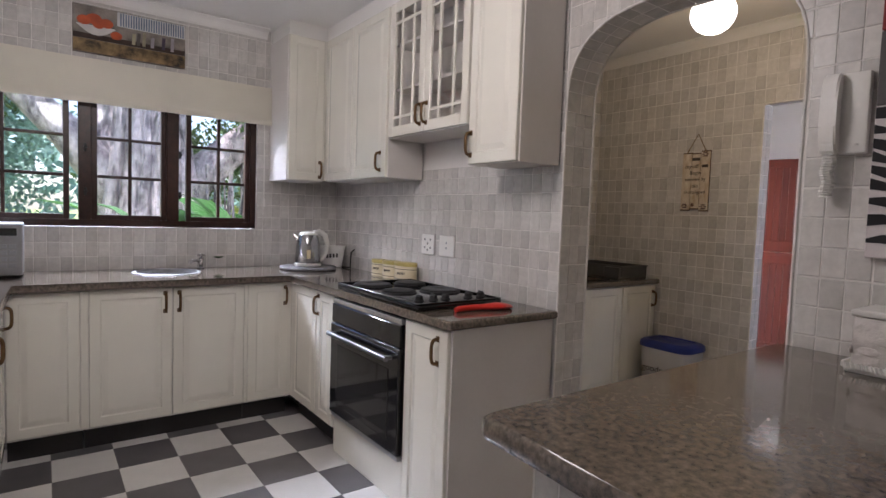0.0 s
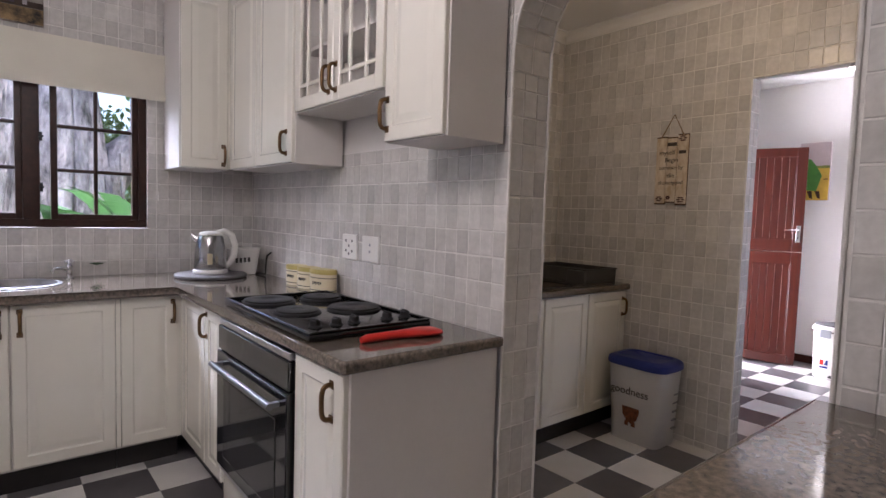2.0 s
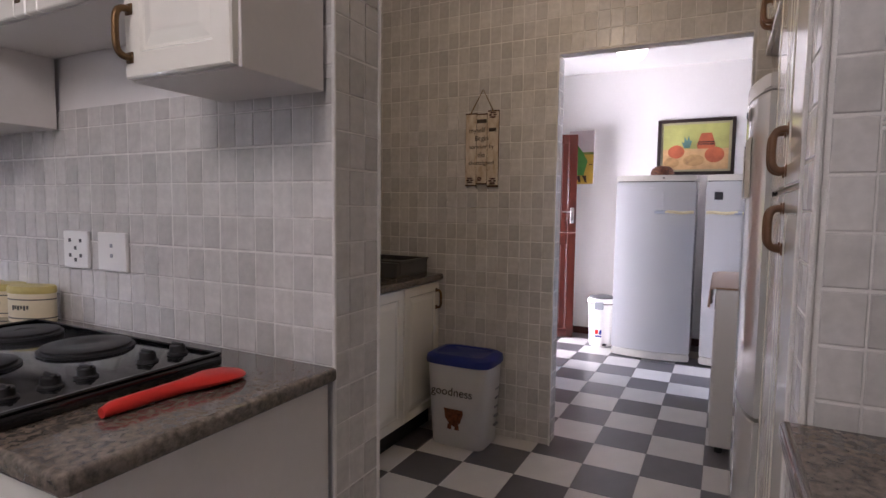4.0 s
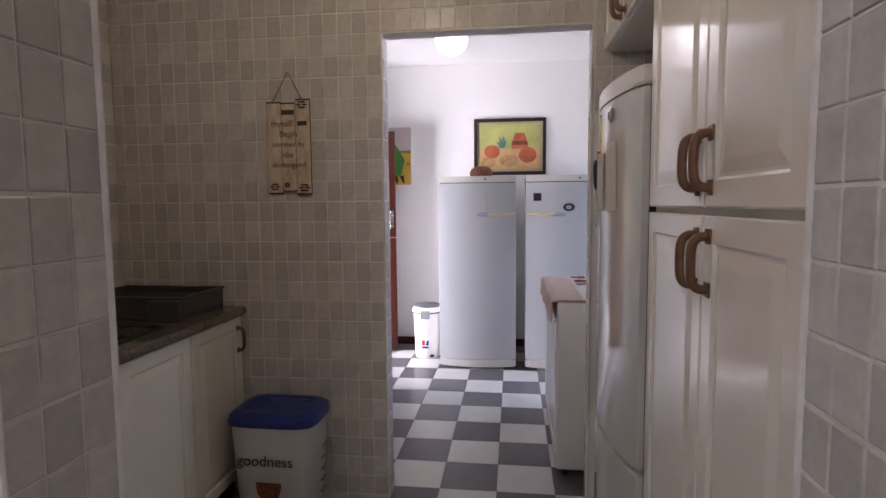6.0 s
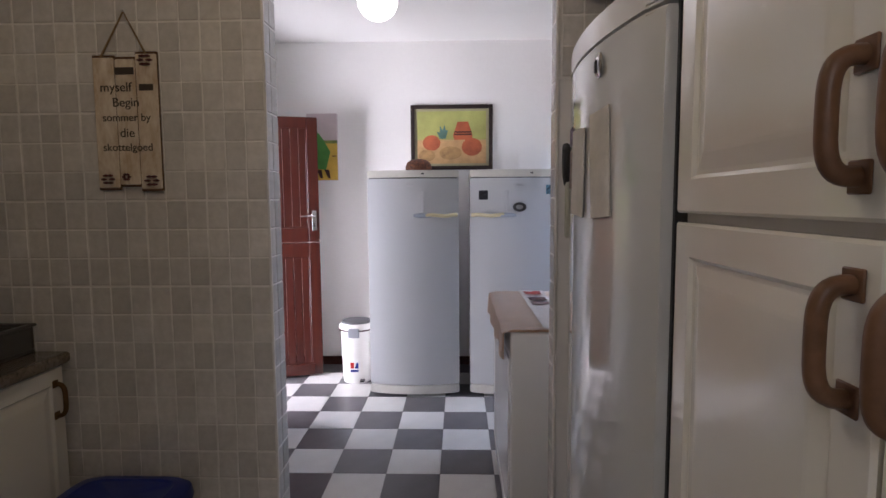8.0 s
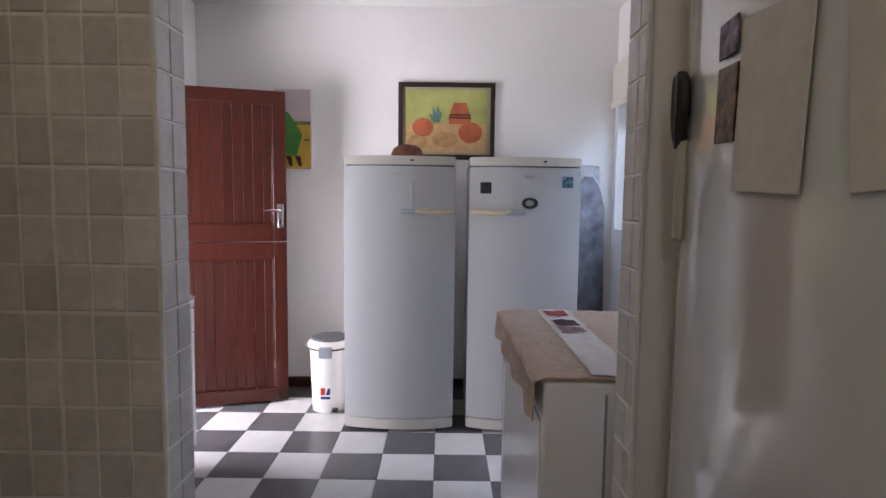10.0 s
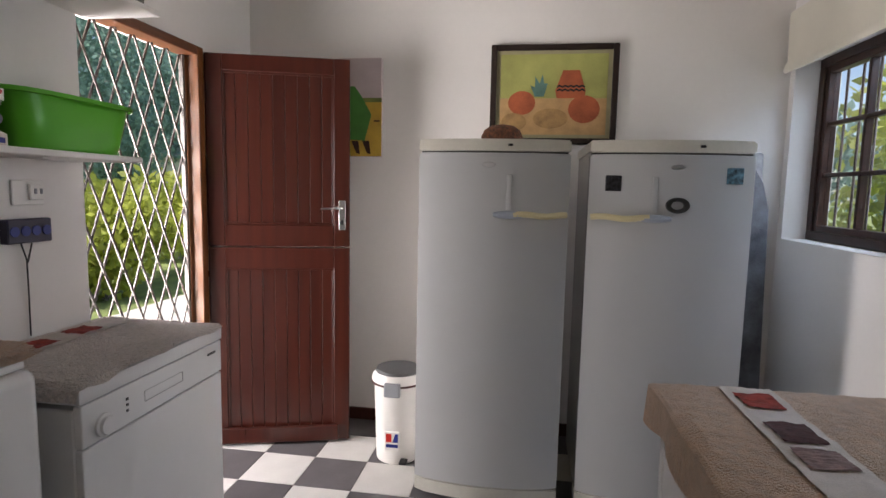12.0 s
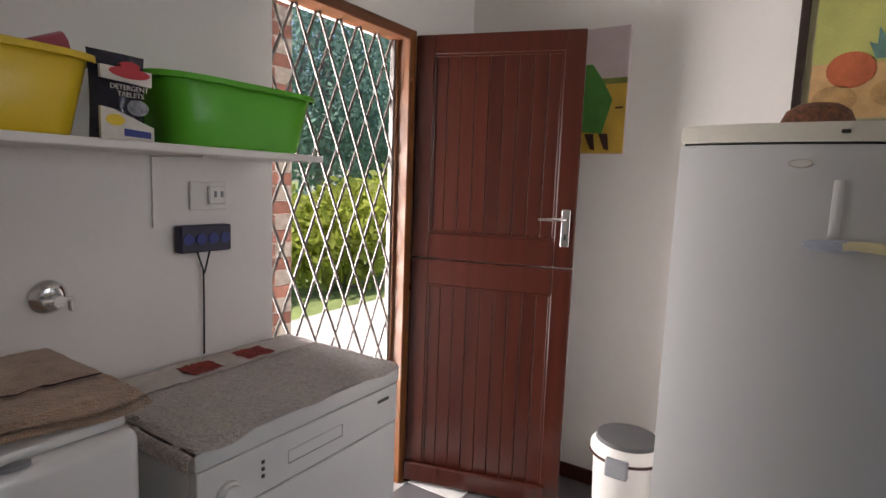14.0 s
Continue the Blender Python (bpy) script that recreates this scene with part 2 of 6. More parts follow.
def cabinet(name, at, rz, w, d, h, doors, label, plinth=0.0, group="", handle_mat=BRONZE, hl=0.105, category="cabinet"):
    """A cabinet unit with its front on y = 0 facing -y. doors: (x0, z0, x1, z1, handle x, handle z)."""
    t = thing(name, at, rz, label, category, group)
    bm = B(0.0, 0.02, plinth, w, d, h, 0.002)
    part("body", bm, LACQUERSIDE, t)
    if plinth:
        part("plinth", B(0.002, 0.07, 0, w - 0.002, d - 0.02, plinth), PLINTH, t, "dark recessed plinth")
    for x0, z0, x1, z1, hx, hz in doors:
        dr = part("door", rings_front(bmesh.new(), x0 + 0.0015, z0, x1 - 0.0015, z1, DOORPROFILE, 0.019), LACQUER, t, "white lacquered raised-panel door")
        if hx is not None:
            pull_handle(dr, hx, hz, hl, material=handle_mat)
    return t

# ---- large structure ----
KX, WX, WX2, LX = 1.95, 3.84, 3.965, 6.79          # arch wall, doorway wall (two faces), far laundry wall
KY, SY, LY = 4.22, 3.08, 3.0                      # window wall, scullery back wall, outer door wall
CEIL, LCEIL = 2.70, 2.76
PITCH, TX, TY = 0.284, 0.306, 0.122               # floor tile pitch and a grid corner
ARCH_C, ARCH_A, ARCH_Z, ARCH_H, ARCH_N = 1.296, 0.494, 1.87, 0.39, 2.8


def arch_top(y):
    u = min(1.0, abs(y - ARCH_C) / ARCH_A)
    return ARCH_Z + ARCH_H * (1 - u ** ARCH_N) ** (1 / ARCH_N)


def wall(name, boxes, label, material=WALLPAINT, category="wall"):
    bm = bmesh.new()
    for b in boxes:
        box(bm, *b)
    return single(name, bm, material, label, category, kind="structure")


wall_arch = wall("wall_east", [(KX + 0.008, -2.2, 0, 2.142, 0.794, CEIL), (KX + 0.008, 1.798, 0, 2.142, KY + 0.2, CEIL)], "white tiled kitchen wall with an open arch")
bm = bmesh.new()
edge = [(ARCH_C - 0.502 * math.copysign(abs(math.cos(q)) ** (2 / ARCH_N), math.cos(q)), ARCH_Z + (ARCH_H + 0.008) * math.sin(q) ** (2 / ARCH_N)) for q in (math.pi * (0.001 + 0.998 * k / 40) for k in range(41))]
for (a, za), (b, zb) in zip(edge, edge[1:]):
    vs = [bm.verts.new(p) for x in (KX + 0.008, 2.142) for p in ((x, a, za), (x, b, zb), (x, b, CEIL), (x, a, CEIL))]
    for f in ((0, 1, 2, 3), (7, 6, 5, 4), (0, 4, 5, 1), (1, 5, 6, 2), (2, 6, 7, 3), (3, 7, 4, 0)):
        bm.faces.new([vs[i] for i in f])
part("arch_head", bm, WALLPAINT, wall_arch)

WIN0, WIN1, WZ0, WZ1 = -1.15, 1.30, 1.217, 2.12
wall_window = wall("wall_north", [(-1.7, KY + 0.008, 0, WIN0, KY + 0.23, CEIL), (WIN1, KY + 0.008, 0, KX + 0.008, KY + 0.23, CEIL), (WIN0, KY + 0.008, 0, WIN1, KY + 0.23, WZ0), (WIN0, KY + 0.008, WZ1, WIN1, KY + 0.23, CEIL)], "grey and white tiled kitchen wall with a wide window")
# Added walls out of view; the west one is unbroken to block light.
wall("wall_west", [(-1.7, -2.2, 0, -1.5, KY + 0.008, CEIL)], "plain unseen wall added to close the kitchen")
wall("wall_south", [(-1.7, -2.4, 0, 2.142, -2.2, CEIL)], "plain unseen wall added to close the kitchen")
wall("wall_scullery_south", [(2.142, -0.05, 0, WX + 0.008, 0.1, CEIL)], "plain white wall behind the fridge")
NX0, NX1, NZ0, NZ1 = 3.12, 3.69, 1.21, 2.13
wall_scullery = wall("wall_scullery_north", [(2.142, SY + 0.008, 0, NX0, SY + 0.28, CEIL), (NX1, SY + 0.008, 0, WX + 0.008, SY + 0.28, CEIL), (NX0, SY + 0.008, 0, NX1, SY + 0.28, NZ0), (NX0, SY + 0.008, NZ1, NX1, SY + 0.28, CEIL), (NX0, SY + 0.16, NZ0, NX1, SY + 0.28, NZ1)], "tiled scullery wall with a shelved niche")
DY0, DY1, DZ = 0.845, 1.765, 2.175
wall_door = wall("wall_doorway", [(WX + 0.008, -0.22, 0, WX2, DY0 - 0.008, LCEIL), (WX + 0.008, DY1 + 0.008, 0, WX2, LY, LCEIL), (WX + 0.008, DY0 - 0.008, DZ + 0.008, WX2, DY1 + 0.008, LCEIL), (WX + 0.008, LY, 0, WX2, SY + 0.28, LCEIL)], "tiled wall with an open doorway to the laundry")
OX0, OX1, OZ = 5.487, 6.275, 2.115
wall("wall_laundry_north", [(WX2, LY, 0, OX0, LY + 0.22, LCEIL), (OX1, LY, 0, LX + 0.2, LY + 0.09, LCEIL), (OX0, LY, OZ, OX1, LY + 0.22, LCEIL)], "white plastered wall with the outer doorway")
VX0, VX1, VZ0, VZ1 = 4.75, 6.735, 1.205, 2.12
wall("wall_laundry_south", [(WX2, -0.22, 0, VX0, 0, LCEIL), (VX1, -0.22, 0, LX, 0, LCEIL), (VX0, -0.22, 0, VX1, 0, VZ0), (VX0, -0.22, VZ1, VX1, 0, LCEIL)], "white plastered wall with a wide window")
wall("wall_laundry_east", [(LX, -0.22, 0, LX + 0.2, LY, LCEIL)], "white plastered laundry wall")
single("ceiling", box(B(-1.7, -2.4, CEIL, 2.142, KY + 0.23, CEIL + 0.12), 2.142, -0.05, CEIL, WX + 0.008, SY + 0.28, CEIL + 0.12), CEILPAINT, "white painted kitchen ceiling", "ceiling", kind="structure")
single("ceiling", B(WX + 0.008, -0.22, LCEIL, LX + 0.2, SY + 0.28, LCEIL + 0.12), CEILPAINT, "white painted laundry ceiling", "ceiling", kind="structure")


def cornice(x0, y0, x1, y1, nx, ny, z):
    """A cove moulding along a wall's top; (nx, ny) points into the room."""
    bm = bmesh.new()
    prof = [(0, -0.066), (0.008, -0.066), (0.012, -0.052), (0.032, -0.024), (0.052, -0.011), (0.066, -0.008), (0.066, 0), (0, 0)]
    rows = [[bm.verts.new((x + nx * a, y + ny * a, z + b)) for a, b in prof] for x, y in ((x0, y0), (x1, y1))]
    for k in range(len(prof)):
        bm.faces.new((rows[0][k], rows[0][(k + 1) % len(prof)], rows[1][(k + 1) % len(prof)], rows[1][k]))
    bm.faces.new(rows[0]), bm.faces.new(rows[1][::-1])
    return single("trim", bm, CEILPAINT, "white plaster cornice along the ceiling", "cornice", kind="structure")


cornice(-1.5, KY, 1.36, KY, 0, -1, CEIL - 0.001)
cornice(WX, 0.1, WX, SY, -1, 0, CEIL - 0.001)
cornice(2.15, SY, WX, SY, 0, -1, CEIL - 0.001)
for x0, y0, x1, y1 in ((6.25, LY - 0.014, 6.26, LY), (LX - 0.014, 0.0, LX, LY - 0.014), (WX2, 0, LX - 0.014, 0.014), (WX2, LY - 0.014, 5.44, LY)):
    single("baseboard", B(x0, y0, 0, x1, y1, 0.075, 0.003), MAHOGANY, "dark red varnished wooden skirting board", "skirting", kind="structure")

# ---- kitchen cabinets ----
CT = 0.942
DZ0, DZ1 = 0.132, 0.893
wr = "kitchen base cabinets"
# window run, fronts at y = FY facing the room
FY, FX0 = 3.55, 1.325
cabinet("base_cabinet", (-0.165, FY, 0), 0, 0.335, 0.62, CT - 0.04, [(0.0, DZ0, 0.32, DZ1, None, 0)], "white base cabinet with one raised-panel door under the window", 0.12, wr)
cabinet("base_cabinet", (0.175, FY, 0), 0, 0.86, 0.62, CT - 0.04, [(0.018, DZ0, 0.433, DZ1, 0.395, 0.81), (0.436, DZ0, 0.848, DZ1, 0.470, 0.81)], "white double-door base cabinet under the sink", 0.12, wr)
cabinet("base_cabinet", (1.035, FY, 0), 0, 0.29, 0.62, CT - 0.04, [(0.010, DZ0, 0.275, DZ1, 0.250, 0.81)], "white corner base cabinet with a single door", 0.12, wr)
# stove run, fronts at x = FX0 facing -x
cabinet("base_cabinet", (FX0, FY, 0), -90, 0.665, 0.615, CT - 0.04, [(0.03, DZ0, 0.415, DZ1, None, 0), (0.42, DZ0, 0.655, DZ1, 0.452, 0.81)], "white narrow base cabinet beside the oven", 0.12, wr)
cabinet("base_cabinet", (FX0, 2.14, 0), -90, 0.34, 0.615, CT - 0.04, [(0.008, 0.03, 0.332, DZ1, 0.265, 0.80)], "white end base cabinet with a tall panelled door", 0.0, wr)
single("filler_strip", box(B(FX0 - 0.023, FY + 0.0005, DZ0, FX0 + 0.021, FY + 0.0185, DZ1, 0.001), FX0 + 0.0008, FY - 0.028, DZ0, FX0 + 0.019, FY, DZ1, 0.001), LACQUER, "white filler post in the corner of the base cabinets", "filler")
single("filler_strip", B(0.156, FY + 0.003, DZ0, 0.191, FY + 0.0185, DZ1, 0.001), LACQUER, "white filler strip between two base cabinets", "filler")
single("filler_strip", B(1.024, FY + 0.003, DZ0, 1.044, FY + 0.0185, DZ1, 0.001), LACQUER, "white filler strip beside the corner cabinet", "filler")
# left run
cabinet("base_cabinet", (-0.165, 2.65, 0), 90, 0.90, 0.56, CT - 0.04, [(0.02, DZ0, 0.45, DZ1, 0.06, 0.79), (0.455, DZ0, 0.885, DZ1, 0.80, 0.79)], "white double-door base cabinet along the side", 0.12, wr)


def slab_top(name, outline, z0, z1, label, category="worktop", r=0.012):
    bm = prism(bmesh.new(), outline, z0, z1)
    edges = [e for e in bm.edges if abs(e.verts[0].co.z - e.verts[1].co.z) < 1e-6]
    bmesh.ops.bevel(bm, geom=edges, offset=r, segments=3, profile=0.5, affect="EDGES")
    ob = single(name, bm, GRANITE, label, category, smooth=True)
    for poly in ob.data.polygons:
        poly.use_smooth = abs(poly.normal.z) < 0.99
    return ob


def cut_hole(ob, bm):
    """Cuts a solid out of a worktop."""
    tool = new("cutter", mesh_of(bm, "cutter", GRANITE))
    mod = ob.modifiers.new("hole", "BOOLEAN")
    mod.operation, mod.object, mod.solver = "DIFFERENCE", tool, "EXACT"
    bpy.context.view_layer.update()
    me = bpy.data.meshes.new_from_object(ob.evaluated_get(bpy.context.evaluated_depsgraph_get()))
    ob.modifiers.remove(mod)
    ob.data = me
    bpy.data.objects.remove(tool)
    return ob


ktop = slab_top("worktop", [(-0.72, 2.65), (-0.145, 2.65), (-0.145, 3.50), (-0.12, 3.525), (1.28, 3.525), (1.305, 3.50), (1.305, 1.79), (1.317, 1.778), (1.944, 1.778), (1.944, KY - 0.006), (-0.72, KY - 0.006)], CT - 0.04, CT, "dark brown polished granite worktop round the kitchen")
cut_hole(ktop, lathe(bmesh.new(), [(0.181, -0.039), (0.181, 0.05)], 40, (0.64, 3.93, CT)))
# oven housing and oven
oven = thing("oven", (FX0, 2.878, 0), -90, "black built-in electric oven with a steel bar handle", "oven")
OW = 0.735
part("body", B(0.0, 0.01, 0.0, OW, 0.60, 0.215, 0.002), LACQUER, oven, "white panel below the oven")
part("case", B(0.0, 0.012, 0.216, OW, 0.60, 0.885), BLACKMATT, oven)
part("top_rail", B(0.01, -0.012, 0.862, OW - 0.005, 0.012, 0.888, 0.002), STEEL, oven, "pale steel trim strip")
part("control_panel", B(0.005, -0.016, 0.755, OW - 0.005, 0.012, 0.858, 0.003), OVENGLASS, oven, "black glass control panel")
odoor = part("door", B(0.005, -0.022, 0.245, OW - 0.005, 0.012, 0.75, 0.004), OVENGLASS, oven, "black glass oven door")
part("window", rings_front(bmesh.new(), 0.09, 0.30, OW - 0.09, 0.64, [(0, -0.0235), (0.006, -0.0245)], -0.021), mk("oven_window", (0.03, 0.028, 0.027), 0.05, vary=0.2, bump=0.0), odoor)
bm = tube(bmesh.new(), [(0.05, -0.06, 0.70), (OW - 0.05, -0.06, 0.70)], 0.013, 10)
for x in (0.07, OW - 0.07):
    box(bm, x - 0.012, -0.06, 0.692, x + 0.012, -0.02, 0.708, 0.002)
part("handle", bm, mk("dark_steel", (0.22, 0.22, 0.23), 0.35, metal=0.9), odoor, "brushed steel bar handle", True)
part("lower_trim", B(0.005, -0.014, 0.219, OW - 0.005, 0.012, 0.242, 0.002), STEEL, oven, "steel strip at the bottom")

# hob
hob = thing("hob", (1.36, 2.03, CT + 0.005), 0, "black electric hob with four solid plates and knobs", "hob")
bm = B(-0.035, 0.0, -0.0045, 0.455, 0.82, 0.022, 0.006, 2)
part("hob_plate", bm, BLACK, hob, "", True)
box_rim = bmesh.new()
for b in ((-0.035, 0, 0.022, 0.455, 0.012, 0.030), (-0.035, 0.808, 0.022, 0.455, 0.82, 0.030), (-0.035, 0.012, 0.022, -0.023, 0.808, 0.030), (0.443, 0.012, 0.022, 0.455, 0.808, 0.030)):
    box(box_rim, *b, 0.003)
part("rim", box_rim, BLACK, hob)
for x, y, r in ((0.10, 0.38, 0.082), (0.10, 0.66, 0.10), (0.325, 0.34, 0.10), (0.33, 0.64, 0.082)):
    part("hotplate", lathe(bmesh.new(), [(r + 0.008, 0.022), (r + 0.008, 0.028), (r, 0.030), (r, 0.036), (r * 0.92, 0.038), (r * 0.3, 0.0375), (r * 0.28, 0.036), (0.0, 0.036)], 32, (x, y, 0)), BLACKMATT, hob, "dark cast iron hotplate", True)
for x in (0.035, 0.115, 0.185, 0.325, 0.405):
    bm = lathe(bmesh.new(), [(0.024, 0.022), (0.024, 0.027), (0.019, 0.030), (0.018, 0.044), (0.016, 0.046), (0, 0.046)], 18, (x, 0.10, 0))
    box(bm, x - 0.004, 0.08, 0.044, x + 0.004, 0.12, 0.052, 0.002)
    part("knob", bm, BLACKMATT, hob, "black turning knob with a pale dot", True)

# upper cabinets, fronts at x = 1.61 facing -x
up = "kitchen wall cabinets"
UT = 2.60
UX, UY = 1.665, 3.835
cabinet("wall_cabinet", (1.39, UY, 1.585), 0, 0.275, KY - 0.005 - UY, UT - 1.585, [(0.004, 0.004, 0.268, UT - 1.59, 0.24, 0.085)], "white wall cabinet beside the window", 0, up)
cabinet("wall_cabinet", (UX, UY, 1.587), -90, UY - 2.945, 0.275, UT - 1.587, [(0.0, 0.004, 0.42, UT - 1.592, None, 0), (0.425, 0.004, 0.885, UT - 1.592, 0.825, 0.10)], "white wall cabinet with plain panelled doors", 0, up)
cabinet("wall_cabinet", (UX, 2.155, 1.617), -90, 0.345, 0.275, UT - 1.617, [(0.004, 0.004, 0.34, UT - 1.622, 0.026, 0.10)], "white wall cabinet beside the arch", 0, up)
single("filler_strip", B(UX - 0.008, UY + 0.0005, 1.589, UX + 0.0025, UY + 0.0195, UT - 0.005), LACQUER, "white filler in the corner of the wall cabinets", "filler")
# glazed cabinet
gz0 = 1.818
gl = thing("glazed_wall_cabinet", (UX, 2.942, gz0), -90, "white wall cabinet with two lattice glass doors", "cabinet", up)
GW, GH = 0.783, UT - gz0
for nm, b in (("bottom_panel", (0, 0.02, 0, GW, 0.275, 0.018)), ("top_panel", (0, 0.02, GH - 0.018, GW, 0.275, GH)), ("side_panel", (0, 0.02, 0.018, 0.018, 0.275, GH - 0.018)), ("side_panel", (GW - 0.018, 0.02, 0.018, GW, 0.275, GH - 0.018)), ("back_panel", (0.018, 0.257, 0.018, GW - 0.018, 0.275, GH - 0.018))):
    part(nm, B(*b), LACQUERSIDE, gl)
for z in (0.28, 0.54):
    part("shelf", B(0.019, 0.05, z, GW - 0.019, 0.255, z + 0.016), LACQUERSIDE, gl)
for s in (0, 1):
    x0, x1 = (0.02, GW / 2 - 0.002) if s == 0 else (GW / 2 + 0.002, GW - 0.01)
    bm = bmesh.new()
    f = 0.052
    for b in ((x0, 0, 0.004, x0 + f, 0.02, GH - 0.004), (x1 - f, 0, 0.004, x1, 0.02, GH - 0.004), (x0 + f, 0, 0.004, x1 - f, 0.02, 0.062), (x0 + f, 0, GH - 0.062, x1 - f, 0.02, GH - 0.004)):
        box(bm, *b, 0.003)
    gdoor = part("door", bm, LACQUER, gl, "white lattice door")
    bm = bmesh.new()
    wi = x1 - x0 - 2 * f
    for k in (0.27, 0.73):
        box(bm, x0 + f + wi * k - 0.008, 0.003, 0.06, x0 + f + wi * k + 0.008, 0.017, GH - 0.06, 0.002)
    for z in (0.115, GH - 0.125):
        box(bm, x0 + f, 0.004, z - 0.008, x1 - f, 0.016, z + 0.008, 0.002)
    part("lattice", bm, LACQUER, gdoor)
    pane = part("pane", B(x0 + f - 0.004, 0.009, 0.056, x1 - f + 0.004, 0.011, GH - 0.056), GLASS, gdoor)
    pane.visible_shadow = False
    pull_handle(gdoor, (x1 - 0.028) if s == 0 else (x0 + 0.028), 0.10, 0.105)
# closing fascia above the cabinets
single("trim", box(B(1.40, UY + 0.02, UT, 1.944, KY - 0.006, CEIL), UX + 0.02, 1.815, UT, 1.944, UY + 0.02, CEIL), CEILPAINT, "white bulkhead above the wall cabinets", "bulkhead", kind="structure")

# ---- peninsula ----
PZ = 0.99
pen = thing("peninsula", (1.3, 0.3, 0), 0, "tiled peninsula base carrying a granite top", "counter")
part("base", B(-0.53, -0.55, 0, 0.642, 0.468, PZ - 0.045), GROUT, pen, "pale tiled base")
slab_top("peninsula_worktop", [(0.70, -0.42), (1.944, -0.42), (1.944, 0.836), (0.70, 0.836), (0.674, 0.828), (0.660, 0.806), (0.648, 0.50), (0.648, -0.36)], PZ - 0.045, PZ, "brown polished granite peninsula top with a rounded corner", r=0.014)

# ---- scullery ----
cabinet("base_cabinet", (2.30, 2.47, 0), 0, 0.70, 0.60, CT - 0.04, [(0.004, DZ0, 0.348, DZ1, None, 0), (0.352, DZ0, 0.696, DZ1, None, 0)], "white scullery base cabinet under the sink", 0.12, wr)
cabinet("base_cabinet", (3.0, 2.47, 0), 0, 0.835, 0.60, CT - 0.04, [(0.004, DZ0, 0.415, DZ1, None, 0), (0.42, DZ0, 0.832, DZ1, 0.79, 0.79)], "white scullery base cabinet against the tiled wall", 0.12, wr)
stop_ = slab_top("worktop", [(2.16, 2.445), (3.834, 2.445), (3.834, 3.074), (2.16, 3.074)], CT - 0.04, CT, "dark granite scullery worktop")
cut_hole(stop_, B(2.95 - 0.42, 2.74 - 0.19, CT - 0.039, 2.95 + 0.40, 2.74 + 0.19, CT + 0.05))
# pantry cupboard, fronts at y = 0.78 facing +y
PH = 2.55
pantry = cabinet("pantry_cupboard", (3.0, 0.80, 0), 180, 0.85, 0.66, PH,
                 [(0.004, 1.405, 0.448, PH - 0.01, 0.414, 1.497), (0.452, 1.405, 0.846, PH - 0.01, 0.486, 1.497), (0.004, 0.10, 0.448, 1.39, 0.414, 1.297), (0.452, 0.10, 0.846, 1.39, 0.486, 1.297)],
                 "tall glossy white pantry cupboard with four doors", 0.09, "", WOODBROWN, 0.105, "cupboard")


def fridge_front(bm, w, z0, z1, bow, thick, n=14):
    """A door that bows outwards (-y) in plan."""
    out = [(w * k / n, -bow * math.sin(math.pi * k / n) ** 0.8) for k in range(n + 1)]
    prism(bm, out + [(w, thick), (0, thick)], z0, z1)
    edges = [e for e in bm.edges if abs(e.verts[0].co.z - e.verts[1].co.z) < 1e-6]
    bmesh.ops.bevel(bm, geom=edges, offset=0.006, segments=2, affect="EDGES")
    return bm


# near fridge beside the doorway, front facing +y
NFX, NFY, NFW = 3.742, 0.815, 0.72
fr = thing("fridge", (NFX, NFY, 0), 180, "white fridge-freezer with a bowed door and magnets", "fridge")
part("body", B(0.005, 0.06, 0.03, NFW, 0.66, 1.75, 0.006), FRIDGEWHITE, fr)
part("door", fridge_front(bmesh.new(), NFW, 0.62, 1.745, 0.055, 0.055), FRIDGEGLOSS, fr, "white bowed fridge door", True)
part("freezer_door", fridge_front(bmesh.new(), NFW, 0.06, 0.605, 0.055, 0.055), FRIDGEGLOSS, fr, "white bowed freezer door", True)
part("top", fridge_front(bmesh.new(), NFW, 1.752, 1.805, 0.055, 0.62), FRIDGEWHITE, fr, "cream plastic fridge top", True)
part("hinge_gap", B(NFW - 0.002, 0.02, 0.05, NFW + 0.010, 0.05, 1.75), BLACKMATT, fr, "dark strip along the hinge gap")
# No real trim: a black strip for the shade in the gap.
single("trim", B(3.003, 0.14, 0, 3.017, 0.72, 1.9), BLACKMATT, "black strip standing in for the shaded gap between cupboard and fridge", "gap", kind="structure")
cabinet("wall_cabinet", (3.832, 0.80, 2.05), 180, 0.83, 0.60, PH - 2.05, [(0.004, 0.004, 0.412, PH - 2.06, 0.375, 0.075), (0.417, 0.004, 0.826, PH - 2.06, 0.455, 0.075)], "white wall cabinet above the fridge", 0, "", WOODBROWN)

# ---- laundry ----
def tall_fridge(at, label):
    t = thing("upright_fridge", at, -90, label, "fridge", "upright fridges")
    w = 0.655
    part("body", B(0.006, 0.06, 0.03, w - 0.006, 0.60, 1.585, 0.006), FRIDGEWHITE, t)
    part("door", fridge_front(bmesh.new(), w, 0.085, 1.565, 0.045, 0.055), FRIDGESHADE, t, "white bowed fridge door", True)
    part("top", fridge_front(bmesh.new(), w, 1.572, 1.622, 0.05, 0.59), mk("aged_cream_top", (0.66, 0.63, 0.55), 0.35, vary=0.08, scale=4), t, "aged cream plastic top", True)
    part("seam", B(0.01, 0.01, 1.563, w - 0.01, 0.05, 1.574), BLACKMATT, t, "dark seam")
    t.scale = (1.0, 1.0, 1.015)
    part("kick_panel", fridge_front(bmesh.new(), w, 0.02, 0.08, 0.05, 0.10), mk("aged_cream_kick", (0.62, 0.60, 0.54), 0.4, vary=0.1, scale=6), t, "cream kick panel", True)
